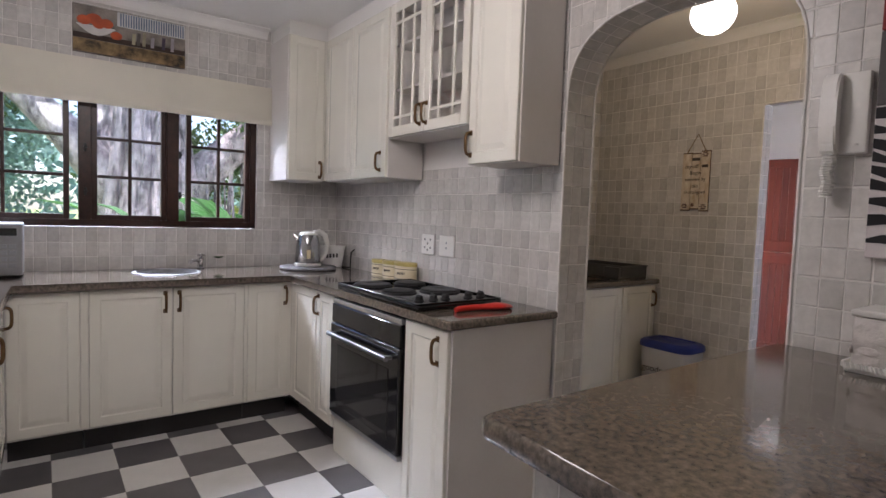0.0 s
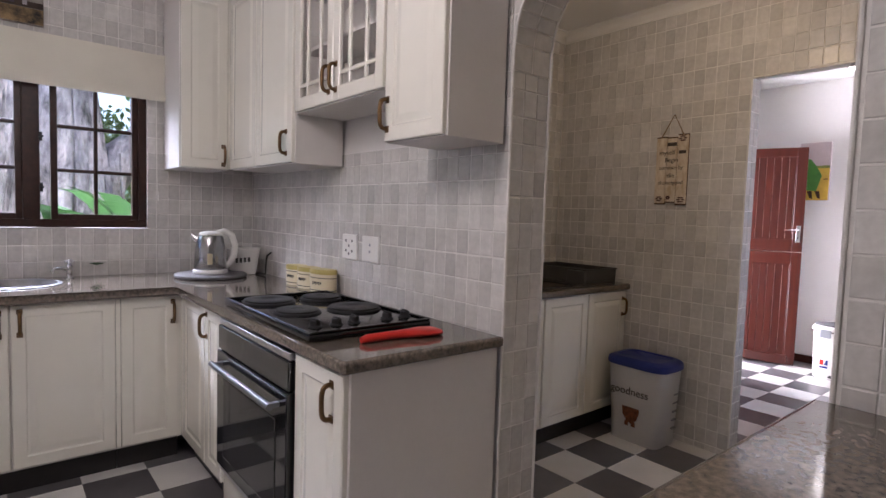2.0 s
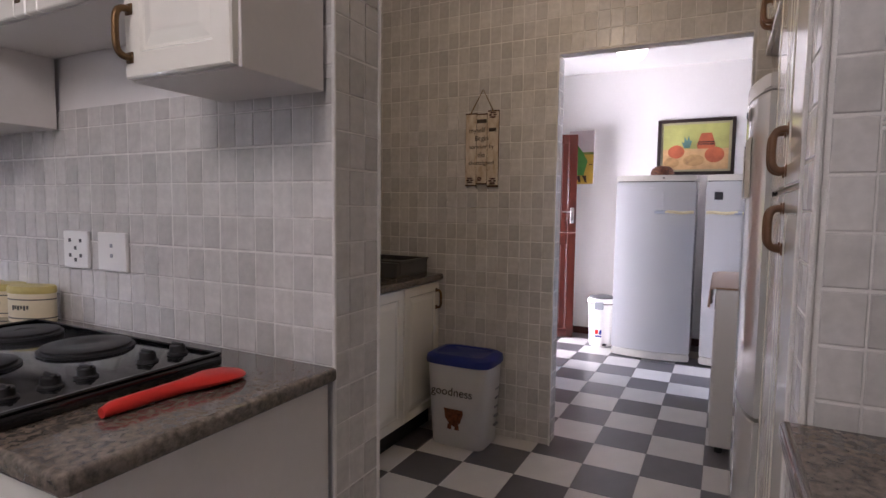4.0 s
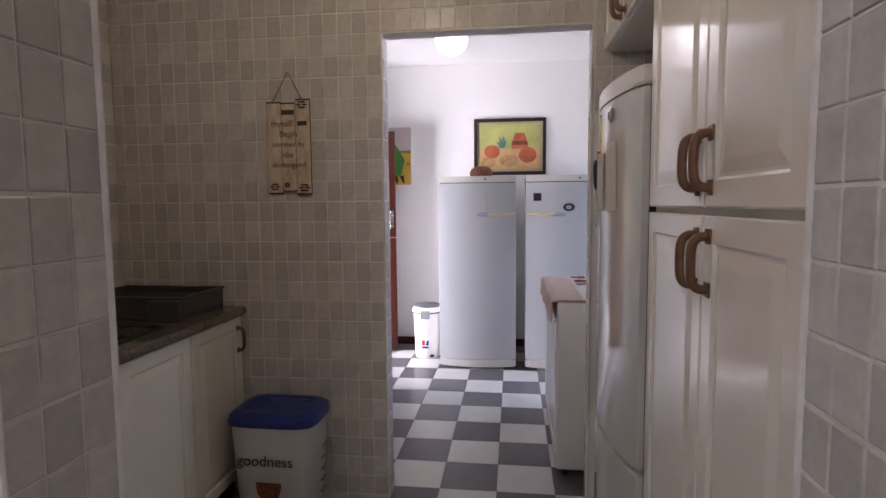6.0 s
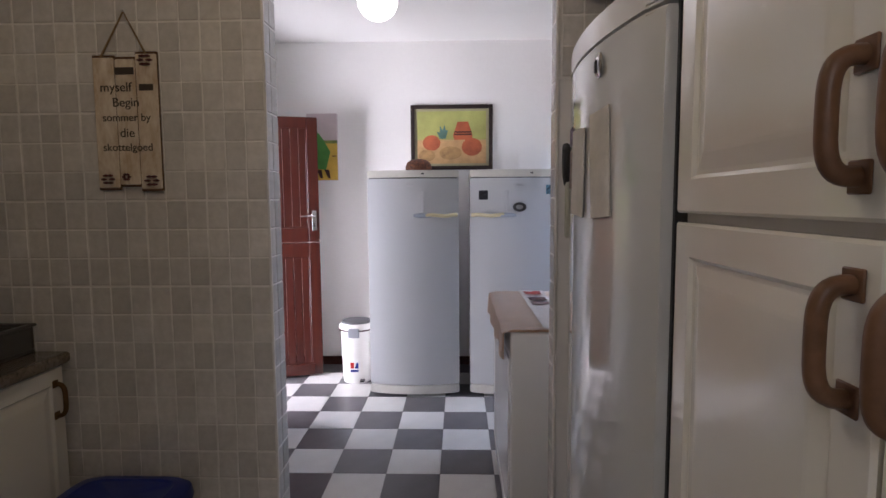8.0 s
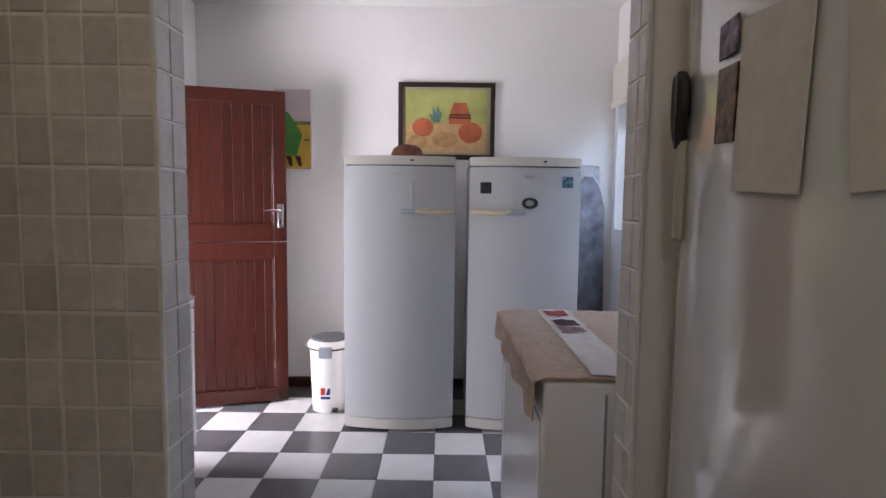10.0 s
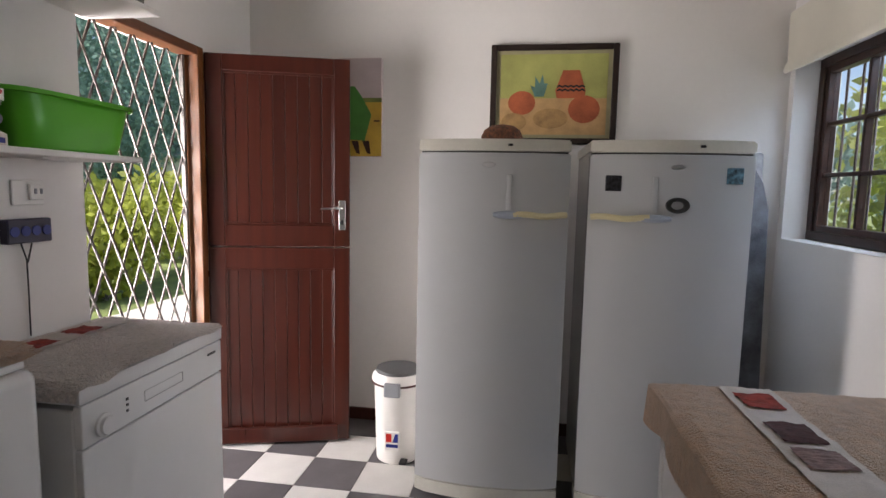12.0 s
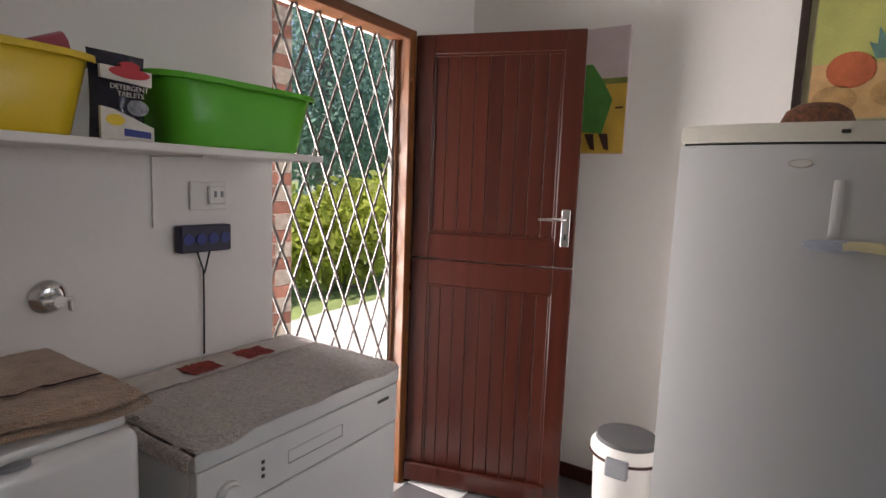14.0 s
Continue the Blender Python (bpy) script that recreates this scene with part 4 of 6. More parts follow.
part("drain", lathe(bmesh.new(), [(0.024, -0.0378), (0.022, -0.0365), (0.01, -0.0372), (0, -0.0372)], 18), DARKGREY, sink, "dark drain", True)
tap = thing("tap", (0.885, 4.11, CT), 0, "chrome pillar tap with a cross handle", "tap")
part("body", lathe(bmesh.new(), [(0.024, 0.0), (0.024, 0.006), (0.014, 0.012), (0.013, 0.055), (0.017, 0.06), (0.017, 0.075), (0.009, 0.08), (0.009, 0.09)], 16), CHROME, tap, "", True)
part("spout", tube(bmesh.new(), [(0, 0, 0.045), (-0.04, -0.03, 0.062), (-0.075, -0.055, 0.060), (-0.085, -0.062, 0.045)], [0.011, 0.010, 0.009, 0.009], 10), CHROME, tap, "", True)
part("handle", lathe(box(box(bmesh.new(), -0.026, -0.005, 0.09, 0.026, 0.005, 0.10, 0.003), -0.005, -0.026, 0.0905, 0.005, 0.026, 0.0995, 0.003), [(0.012, 0.088), (0.012, 0.104), (0.007, 0.107), (0, 0.107)], 12), CHROME, tap, "", True)

board = single("serving_board", lathe(bmesh.new(), [(0.195, 0.0), (0.203, 0.006), (0.203, 0.018), (0.195, 0.024), (0, 0.024)], 40), mk("grey_board", (0.16, 0.15, 0.15), 0.5, vary=0.2, scale=14), "round grey stone board under the kettle", "board", (1.575, 3.875, CT), smooth=True)
ket = thing("kettle", (1.57, 3.875, CT + 0.024), -18, "steel electric kettle with a white handle", "kettle")
ket.scale = (1.22, 1.22, 1.12)
part("base", lathe(bmesh.new(), [(0.075, 0), (0.08, 0.004), (0.08, 0.018), (0.072, 0.022), (0, 0.022)], 28), WHITEPLASTIC, ket, "white power base", True)
part("body", lathe(bmesh.new(), [(0.074, 0.023), (0.076, 0.03), (0.070, 0.13), (0.060, 0.19), (0.052, 0.205), (0, 0.205)], 32), mk("kettle_steel", (0.42, 0.42, 0.43), 0.16, metal=1.0, vary=0.05, bump=0.0), ket, "polished steel body", True)
part("lid", lathe(bmesh.new(), [(0.054, 0.204), (0.05, 0.216), (0.03, 0.224), (0, 0.226)], 24), WHITEPLASTIC, ket, "white lid", True)
part("spout", tube(bmesh.new(), [(-0.045, 0, 0.17), (-0.075, 0, 0.195), (-0.085, 0, 0.21)], [0.02, 0.014, 0.008], 10), CHROME, ket, "", True)
part("handle", tube(bmesh.new(), [(0.03, 0, 0.215), (0.065, 0, 0.228), (0.098, 0, 0.205), (0.114, 0, 0.15), (0.107, 0, 0.09), (0.088, 0, 0.05), (0.07, 0, 0.04)], [0.013, 0.013, 0.013, 0.012, 0.012, 0.012, 0.012], 12, 1.25), WHITEPLASTIC, ket, "white looped handle", True)
part("gauge", B(-0.012, -0.0755, 0.05, 0.012, -0.068, 0.11, 0.003), CREAM, ket)

tub = thing("caddy", (1.80, 3.96, CT), -22, "white tapered caddy with dark lettering", "caddy")
bm = bmesh.new()
prof = [(0.0, 0.003), (0.068, 0.0), (0.075, 0.004), (0.10, 0.16), (0.104, 0.165), (0.097, 0.165), (0.09, 0.155), (0.07, 0.012), (0, 0.012)]
lathe(bm, prof, 28, (0, 0, 0), 1.0, 0.7, 5.0)
part("tub", bm, WHITEPLASTIC, tub, "", True)
part("contents", B(-0.075, -0.05, 0.10, 0.075, 0.05, 0.158, 0.01), BLACKMATT, tub, "dark cloths inside")
for k in range(4):
    part("letter_bar", B(-0.045 + 0.024 * k, -0.068, 0.075 + 0.002 * k, -0.03 + 0.024 * k, -0.058, 0.105 + 0.002 * k), DARKGREY, tub)
single("power_cord", tube(bmesh.new(), [(1.86, 3.90, CT + 0.004), (1.88, 3.80, CT + 0.01), (1.89, 3.82, CT + 0.07), (1.91, 3.85, CT + 0.12), (1.94, 3.86, CT + 0.14)], 0.006, 8), BLACKMATT, "black appliance cord against the tiles", "cord", smooth=True)

TINLID = mk("yellowed_lid", (0.55, 0.44, 0.14), 0.4, vary=0.1, scale=10)
def tin(at, rz, h, w, label):
    t = thing("storage_tin", at, rz, label, "tin", "cream storage tins")
    part("can", lathe(bmesh.new(), [(0.97, 0), (1, 0.004), (1, h - 0.022), (0.98, h - 0.02)], 30, (0, 0, 0), w, 0.045), CREAM, t, "", True)
    part("lid", lathe(bmesh.new(), [(1.0, h - 0.024), (1.03, h - 0.022), (1.03, h - 0.006), (0.98, h), (0, h + 0.003)], 30, (0, 0, 0), w, 0.045), TINLID, t, "yellowed oval lid", True)
    for z in (0.012, 0.075):
        part("line", lathe(bmesh.new(), [(1.002, z), (1.005, z + 0.001), (1.005, z + 0.003), (1.002, z + 0.004)], 30, (0, 0, 0), w, 0.045), DARKGREY, t)
    bm = bmesh.new()
    for k in range(6):
        a = -0.35 + 0.13 * k
        box(bm, w * math.sin(a) - 0.003, -0.0475 * math.cos(a), 0.042 + 0.004 * (k % 2), w * math.sin(a) + 0.002, -0.0445 * math.cos(a), 0.058)
    part("lettering_bars", bm, DARKGREY, t, "dark script, too small to read")
    return t
tin((1.885, 3.35, CT), -75, 0.11, 0.075, "cream oval tin with a yellowed lid at the back")
tin((1.88, 3.19, CT), -75, 0.115, 0.075, "cream oval tin with a yellowed lid in the middle")
tin((1.875, 3.01, CT), -72, 0.12, 0.085, "largest cream oval tin with dark script")

for y0, y1, lab, holes in ((2.792, 2.930, "white double power socket on the tiles", 2), (2.592, 2.738, "white isolator switch plate on the tiles", 1)):
    s = thing("wall_socket", (KX - 0.001, (y0 + y1) / 2, 1.187), -90, lab, "socket")
    h = (y1 - y0) / 2
    part("plate", B(-h, -0.012, -0.062, h, 0.0, 0.062, 0.004, 2), WHITEPLASTIC, s)
    for x, z in (((-0.03, 0.03), (0.03, 0.03), (-0.03, -0.02), (0.03, -0.02), (0, -0.035), (0, 0.005)) if holes == 2 else ((0, 0.02), (0.0, -0.012))):
        part("pin_hole", B(x - 0.006, -0.0135, z - 0.006, x + 0.006, -0.0115, z + 0.006), DARKGREY if holes == 2 else RUBBERGREY, s)

# red spatula
LS = 1.03
bm = bmesh.new()
cs = [(0.0, 0.012, 0.010), (0.02, 0.017, 0.014), (0.10, 0.015, 0.015), (0.15, 0.019, 0.015), (0.185, 0.034, 0.015), (0.235, 0.048, 0.015), (0.275, 0.046, 0.013), (0.30, 0.026, 0.009)]
rings = []
for x, w, h in cs:
    rings.append([bm.verts.new((x * LS, w * math.cos(a) * (1 if abs(math.cos(a)) < 0.9 else 0.98), h + h * max(-1, math.sin(a)) * 0.98)) for a in (2 * math.pi * k / 12 for k in range(12))])
for a, b in zip(rings, rings[1:]):
    for k in range(12):
        bm.faces.new((a[k], a[(k + 1) % 12], b[(k + 1) % 12], b[k]))
bm.faces.new(rings[0][::-1]), bm.faces.new(rings[-1])
single("spatula", bm, RED, "red silicone spatula lying beside the hob", "spatula", (1.465, 1.945, CT + 0.001), -3, smooth=True)

mw = thing("microwave", (-0.625, 3.85, CT), 0, "silver microwave oven with a dark display", "microwave")
part("case", B(0, 0.012, 0.012, 0.53, 0.36, 0.30, 0.006), RUBBERGREY, mw)
part("fascia", B(0.0, 0.0, 0.014, 0.53, 0.012, 0.298, 0.004), mk("silver_plastic", (0.33, 0.33, 0.34), 0.35, metal=0.5), mw)
part("display", B(0.425, -0.002, 0.235, 0.505, 0.0, 0.275), OVENGLASS, mw, "dark display")
for i in range(4):
    for j in range(2):
        part("button", B(0.43 + 0.04 * j, -0.0025, 0.06 + 0.035 * i, 0.462 + 0.04 * j, 0.0, 0.083 + 0.035 * i, 0.001), RUBBERGREY, mw)
part("door_window", B(0.02, -0.002, 0.03, 0.40, 0.0, 0.285), OVENGLASS, mw)

# embossed box on the peninsula
EMBOSS = mk("embossed_white", (0.72, 0.67, 0.63), 0.45, vary=0.12, scale=22, bump=0.9, bscale=26, relief=0.012)
bx = thing("storage_box", (1.822, 0.415, PZ), 0, "white embossed box with a rope border on the granite", "box")
part("box", B(-0.09, -0.15, 0.012, 0.09, 0.15, 0.15, 0.01, 2), EMBOSS, bx, "", True)
part("base", B(-0.10, -0.16, 0.0, 0.10, 0.16, 0.018, 0.006, 2), WHITEPLASTIC, bx)
part("lid", B(-0.095, -0.155, 0.15, 0.095, 0.155, 0.168, 0.006, 2), WHITEPLASTIC, bx)
bm = bmesh.new()
for k in range(32):
    tube(bm, [(-0.104, -0.155 + 0.01 * k, 0.012), (-0.104, -0.150 + 0.01 * k, 0.026)], 0.0045, 6)
for k in range(20):
    tube(bm, [(-0.095 + 0.01 * k, 0.164, 0.012), (-0.090 + 0.01 * k, 0.164, 0.026)], 0.0045, 6)
part("rope_border", bm, WHITEPLASTIC, bx, "", True)
for k in range(7):
    a, b = -0.11 + 0.037 * k, 0.06 + 0.03 * (k * 2 % 3)
    bm = lathe(bmesh.new(), [(0.0, -0.012), (0.018, -0.008), (0.022, 0), (0.012, 0.01), (0, 0.012)], 10, (-0.089, a, b), 0.3, 1.4)
    part("relief", bm, EMBOSS, bx, "", True)
for k in range(5):
    a, b = -0.07 + 0.035 * k, 0.06 + 0.03 * (k * 2 % 3)
    bm = lathe(bmesh.new(), [(0.0, -0.012), (0.018, -0.008), (0.022, 0), (0.012, 0.01), (0, 0.012)], 10, (a, 0.149, b), 1.4, 0.3)
    part("relief", bm, EMBOSS, bx, "", True)

# wall phone
ph = thing("wall_phone", (KX - 0.001, 0.682, 1.706), -90, "cream wall intercom phone with a coiled cord", "phone")
ph.scale = (0.8, 1.0, 1.0)
part("base", B(-0.015, -0.03, -0.115, 0.075, 0, 0.125, 0.008, 2), WHITEPLASTIC, ph, "", True)
bm = bmesh.new()
outline = [(-0.03, -0.118), (-0.058, -0.112), (-0.072, -0.085), (-0.076, -0.03), (-0.076, 0.04), (-0.072, 0.092), (-0.060, 0.118), (-0.032, 0.126), (-0.031, 0.075), (-0.046, 0.055), (-0.047, -0.045), (-0.031, -0.066)]
sides = [[bm.verts.new((x, y, z)) for y, z in outline] for x in (-0.062, -0.006)]
for k in range(len(outline)):
    q = (k + 1) % len(outline)
    bm.faces.new((sides[0][k], sides[0][q], sides[1][q], sides[1][k]))
bm.faces.new(sides[0][::-1]), bm.faces.new(sides[1])
bmesh.ops.bevel(bm, geom=list(bm.edges), offset=0.006, segments=3, affect="EDGES")
part("handset", bm, WHITEPLASTIC, ph, "smooth cream handset", True)
part("cradle", B(-0.058, -0.03, -0.10, -0.0155, 0, 0.11, 0.006, 2), WHITEPLASTIC, ph, "", True)
part("button", lathe(bmesh.new(), [(0.008, 0), (0.006, 0.004)], 10, (0.045, -0.03, -0.09)), WHITEPLASTIC, ph)
coil = [(-0.035 + 0.02 * math.cos(k * 0.9) + 0.004 * math.sin(k * 0.11), -0.04 + 0.02 * math.sin(k * 0.9), -0.12 - 0.0011 * k) for k in range(112)]
part("coiled_cord", tube(bmesh.new(), coil, 0.0035, 5), WHITEPLASTIC, ph, "coiled cream cord", True)


def flat_shape(bm, pts, y0, y1):
    lo = [bm.verts.new((x, y0, z)) for x, z in pts]
    hi = [bm.verts.new((x, y1, z)) for x, z in pts]
    n = len(pts)
    bm.faces.new(hi), bm.faces.new(lo[::-1])
    for k in range(n):
        bm.faces.new((lo[k], lo[(k + 1) % n], hi[(k + 1) % n], hi[k]))
    return bm


def paint(name, col, vary=0.25, scale=18):
    return mk("paint_" + name, col, 0.7, vary=vary, scale=scale, bump=0.25, bscale=220)


# zebra canvas
zc = thing("canvas_print", (KX - 0.001, 0.356, 1.288), -90, "canvas with black and white zebra stripes below dark red", "picture")
part("canvas", B(-0.25, -0.03, 0, 0.25, 0, 0.435, 0.003), paint("white", (0.66, 0.60, 0.60), 0.06), zc)
part("grey_band", B(-0.25, -0.0305, 0.436, 0.25, 0, 0.645, 0.003), paint("charcoal", (0.10, 0.09, 0.09), 0.1), zc)
part("red_band", B(-0.25, -0.031, 0.646, 0.25, 0, 0.90, 0.003), paint("red", (0.28, 0.02, 0.02), 0.2), zc)
rz_ = random.Random(4)
ZB = paint("black", (0.012, 0.01, 0.012), 0.1)
for k in range(9):
    z = 0.02 + k * 0.048
    top, bot = [], []
    for i in range(15):
        x = -0.248 + 0.496 * i / 14
        w = 0.006 + 0.011 * abs(math.sin(i * 0.55 + k * 1.7))
        c = z + 0.02 * math.sin(i * 0.5 + k * 0.6) + 0.03 * math.exp(-((x + 0.25) / 0.1) ** 2)
        c = min(max(c, 0.02), 0.418)
        top.append((x, c + w)), bot.append((x, c - w))
    part("stripe", flat_shape(bmesh.new(), bot + top[::-1], -0.0325, -0.03), ZB, zc)

# fruit bowl picture above the blind
pc = thing("canvas_print", (0.472, KY - 0.002, 2.31), 0, "unframed kitchen still life canvas above the blind", "picture")
pc.scale = (1.085, 1.0, 0.98)
part("canvas", B(-0.295, -0.022, 0, 0.295, 0, 0.295, 0.002), paint("mixed_brown", (0.34, 0.30, 0.26), 0.4, 12), pc)
part("table_band", B(-0.293, -0.0245, 0.004, 0.293, -0.02, 0.085), paint("ochre_wood", (0.33, 0.22, 0.10), 0.5, 20), pc)
part("shadow_band", B(-0.293, -0.024, 0.088, 0.293, -0.02, 0.12), paint("umber", (0.055, 0.03, 0.02), 0.4), pc)
part("cloth_band", B(-0.075, -0.0235, 0.200, 0.292, -0.02, 0.290), paint("cloth_white", (0.62, 0.62, 0.62), 0.1), pc)
for i in range(26):
    part("stripe", B(-0.06 + 0.0135 * i, -0.0245, 0.205, -0.053 + 0.0135 * i, -0.02, 0.285), paint("blue_grey", (0.16, 0.22, 0.32)) if i == 0 else bpy.data.materials["paint_blue_grey"], pc)
bowl = [(-0.28 + 0.20 * i / 12, 0.175 - 0.06 * math.sin(math.pi * i / 12)) for i in range(13)]
part("bowl_shape", flat_shape(bmesh.new(), bowl, -0.025, -0.02), paint("bowl_white", (0.62, 0.60, 0.58), 0.1), pc)
for i, (x, z, r) in enumerate(((-0.24, 0.20, 0.035), (-0.19, 0.215, 0.04), (-0.13, 0.20, 0.035), (-0.08, 0.135, 0.03), (-0.17, 0.185, 0.03))):
    part("fruit_shape", flat_shape(bmesh.new(), [(x + r * math.cos(a), z + r * 0.85 * math.sin(a)) for a in (2 * math.pi * q / 14 for q in range(14))], -0.0262 - 0.0003 * i, -0.02), paint("orange_red", (0.55, 0.10, 0.03)) if i == 0 else bpy.data.materials["paint_orange_red"], pc)
for i, x in enumerate((0.0, 0.025, 0.055, 0.10, 0.16, 0.21)):
    part("book_shape", flat_shape(bmesh.new(), [(x, 0.10), (x + 0.018, 0.10), (x + 0.022, 0.17 + 0.01 * (i % 3)), (x + 0.004, 0.17 + 0.01 * (i % 3))], -0.0258, -0.02), (paint("book_%s" % "abcdef"[i], ((0.5, 0.45, 0.3), (0.10, 0.09, 0.08), (0.35, 0.32, 0.22), (0.40, 0.36, 0.40), (0.07, 0.05, 0.09), (0.42, 0.38, 0.42))[i])), pc)

# ---- scullery things ----
rk = thing("dish_rack", (3.655, 2.80, CT), 0, "dark grey plastic dish rack on the scullery worktop", "dish rack")
bm = bmesh.new()
for b in ((-0.165, -0.25, 0.0, 0.165, 0.25, 0.012), (-0.165, -0.25, 0.012, -0.155, 0.25, 0.085), (0.155, -0.25, 0.012, 0.165, 0.25, 0.085), (-0.155, -0.25, 0.012, 0.155, -0.24, 0.085), (-0.155, 0.24, 0.012, 0.155, 0.25, 0.085)):
    box(bm, *b, 0.003)
part("tray", bm, DARKGREY, rk)
bm = bmesh.new()
for b in ((-0.172, -0.257, 0.085, -0.15, 0.257, 0.095), (0.15, -0.257, 0.085, 0.172, 0.257, 0.095), (-0.15, -0.257, 0.085, 0.15, -0.235, 0.095), (-0.15, 0.235, 0.085, 0.15, 0.257, 0.095)):
    box(bm, *b, 0.003)
part("rim", bm, DARKGREY, rk)
for k in range(11):
    part("divider", B(-0.15, -0.20 + 0.04 * k, 0.012, 0.15, -0.196 + 0.04 * k, 0.07), DARKGREY, rk)
part("cutlery_box", B(-0.20, -0.255, 0.0, -0.166, -0.12, 0.085, 0.004), DARKGREY, rk)
sk = thing("sink", (2.95, 2.74, CT), 0, "black inset sink in the scullery worktop", "sink")
part("bowl", B(-0.418, -0.188, -0.0385, 0.398, 0.188, -0.034), BLACK, sk)
bm = bmesh.new()
for b in ((-0.43, -0.20, 0.0006, 0.41, -0.19, 0.007), (-0.43, 0.19, 0.0006, 0.41, 0.20, 0.007), (-0.43, -0.19, 0.0006, -0.42, 0.19, 0.007), (0.40, -0.19, 0.0006, 0.41, 0.19, 0.007)):
    box(bm, *b, 0.002)
part("rim", bm, BLACK, sk)

sg = thing("hanging_sign", (WX - 0.001, 2.203, 1.468), -90, "rustic cream painted wooden sign with dark script hung on twine", "sign")
SIGNWOOD = mk("cream_painted_board", (0.72, 0.65, 0.54), 0.8, vary=0.25, scale=16, bump=0.4, bscale=60, stretch=(2, 2, 0.8), dark=(0.46, 0.34, 0.22))
SIGNEDGE = mk("worn_sign_edge", (0.13, 0.065, 0.03), 0.8, vary=0.3, scale=20)
SIGNROSE = mk("dark_red_flower", (0.10, 0.018, 0.02), 0.7, vary=0.3, scale=60)
for x0, x1, z0, z1 in ((-0.103, -0.034, 0.008, 0.415), (-0.032, 0.033, 0.018, 0.41), (0.035, 0.103, 0.004, 0.425)):
    bdy = part("board", B(x0, -0.014, z0, x1, 0, z1, 0.003), SIGNWOOD, sg)
    part("edge", B(x0 - 0.001, -0.011, z0 - 0.007, x1 + 0.001, 0, z1 + 0.008, 0.002), SIGNEDGE, sg)
part("twine", tube(bmesh.new(), [(-0.075, -0.012, 0.415), (0.003, -0.008, 0.555), (0.07, -0.012, 0.425)], 0.0035, 6), CORD, sg, "twisted twine")
part("hook", tube(bmesh.new(), [(0.003, 0.0, 0.555), (0.003, -0.018, 0.558)], 0.003, 6), STEEL, sg)
def flower(x, z, r):
    bm = bmesh.new()
    for k in range(6):
        a = k * math.pi / 3
        lathe(bm, [(0, -0.004), (r * 0.45, -0.002), (r * 0.45, 0.002), (0, 0.005)], 8, (x + r * 0.6 * math.cos(a), -0.017, z + r * 0.6 * math.sin(a)), 1, 0.5)
    part("flower", bm, SIGNROSE, sg, "dark painted flower", True)
flower(0.068, 0.405, 0.024), flower(-0.07, 0.035, 0.022), flower(0.072, 0.03, 0.024), flower(-0.01, 0.042, 0.014)
for text, z in (("myself", 0.322), ("Begin", 0.275), ("sommer by", 0.228), ("die", 0.18), ("skottelgoed", 0.135)):
    words(sg, text, (0.0 if text != "myself" else -0.03, -0.0152, z), 0.040 if len(text) < 8 else 0.034, INK)
part("writing_bar", B(0.045, -0.0152, 0.312, 0.09, -0.0138, 0.332), INK, sg), part("writing_bar", B(-0.03, -0.0152, 0.362, 0.03, -0.0138, 0.384), INK, sg)

bn = thing("food_bin", (3.68, 2.22, 0), 0, "white plastic bin with a dark blue lid", "bin")
bn.scale = (1.05, 1.08, 1.05)
BINW = mk("white_bin_plastic", (0.74, 0.72, 0.70), 0.4, vary=0.03, scale=5, bump=0.02)
part("tub", lathe(bmesh.new(), [(0.80, 0.002), (0.83, 0.0), (0.86, 0.006), (1.0, 0.44), (1.03, 0.452), (1.0, 0.452), (0.96, 0.44), (0.80, 0.01)], 48, (0, 0, 0), 0.130, 0.172, 6.5), BINW, bn, "", True)
part("lid", lathe(bmesh.new(), [(1.04, 0.446), (1.07, 0.448), (1.08, 0.46), (1.05, 0.485), (0.95, 0.497), (0.80, 0.498), (0.76, 0.492), (0, 0.490)], 48, (0, 0, 0), 0.132, 0.174, 5.0), BLUE, bn, "dark blue snap-on lid", True)
BINBROWN = mk("brown_print", (0.28, 0.09, 0.035), 0.6, vary=0.35, scale=50)
bm = flat_shape(bmesh.new(), [(-0.045, 0.16), (-0.02, 0.13), (0.01, 0.115), (0.04, 0.14), (0.055, 0.19), (0.05, 0.24), (0.02, 0.265), (-0.03, 0.262), (-0.055, 0.22)], -0.002, 0.0)
p = part("print", bm, BINBROWN, bn, "brown printed shape"); p.matrix_local = pose(-0.1275, 0.01, 0, -2.5, 0, -90) @ pose(0, 0, 0)
for dx in (-0.02, 0.022):
    p = part("print", flat_shape(bmesh.new(), [(dx - 0.012, 0.10), (dx + 0.012, 0.10), (dx + 0.01, 0.128), (dx - 0.01, 0.128)], -0.002, 0.0), BINBROWN, bn); p.matrix_local = pose(-0.1255, 0.01, 0, -2.5, 0, -90)
words(bn, "goodness", (-0.1335, 0.015, 0.305), 0.062, INK, 88, -90)
for k in range(5):
    part("scale_mark", B(0.03, -0.166, 0.10 + 0.05 * k, 0.075, -0.15, 0.108 + 0.05 * k), RUBBERGREY, bn)
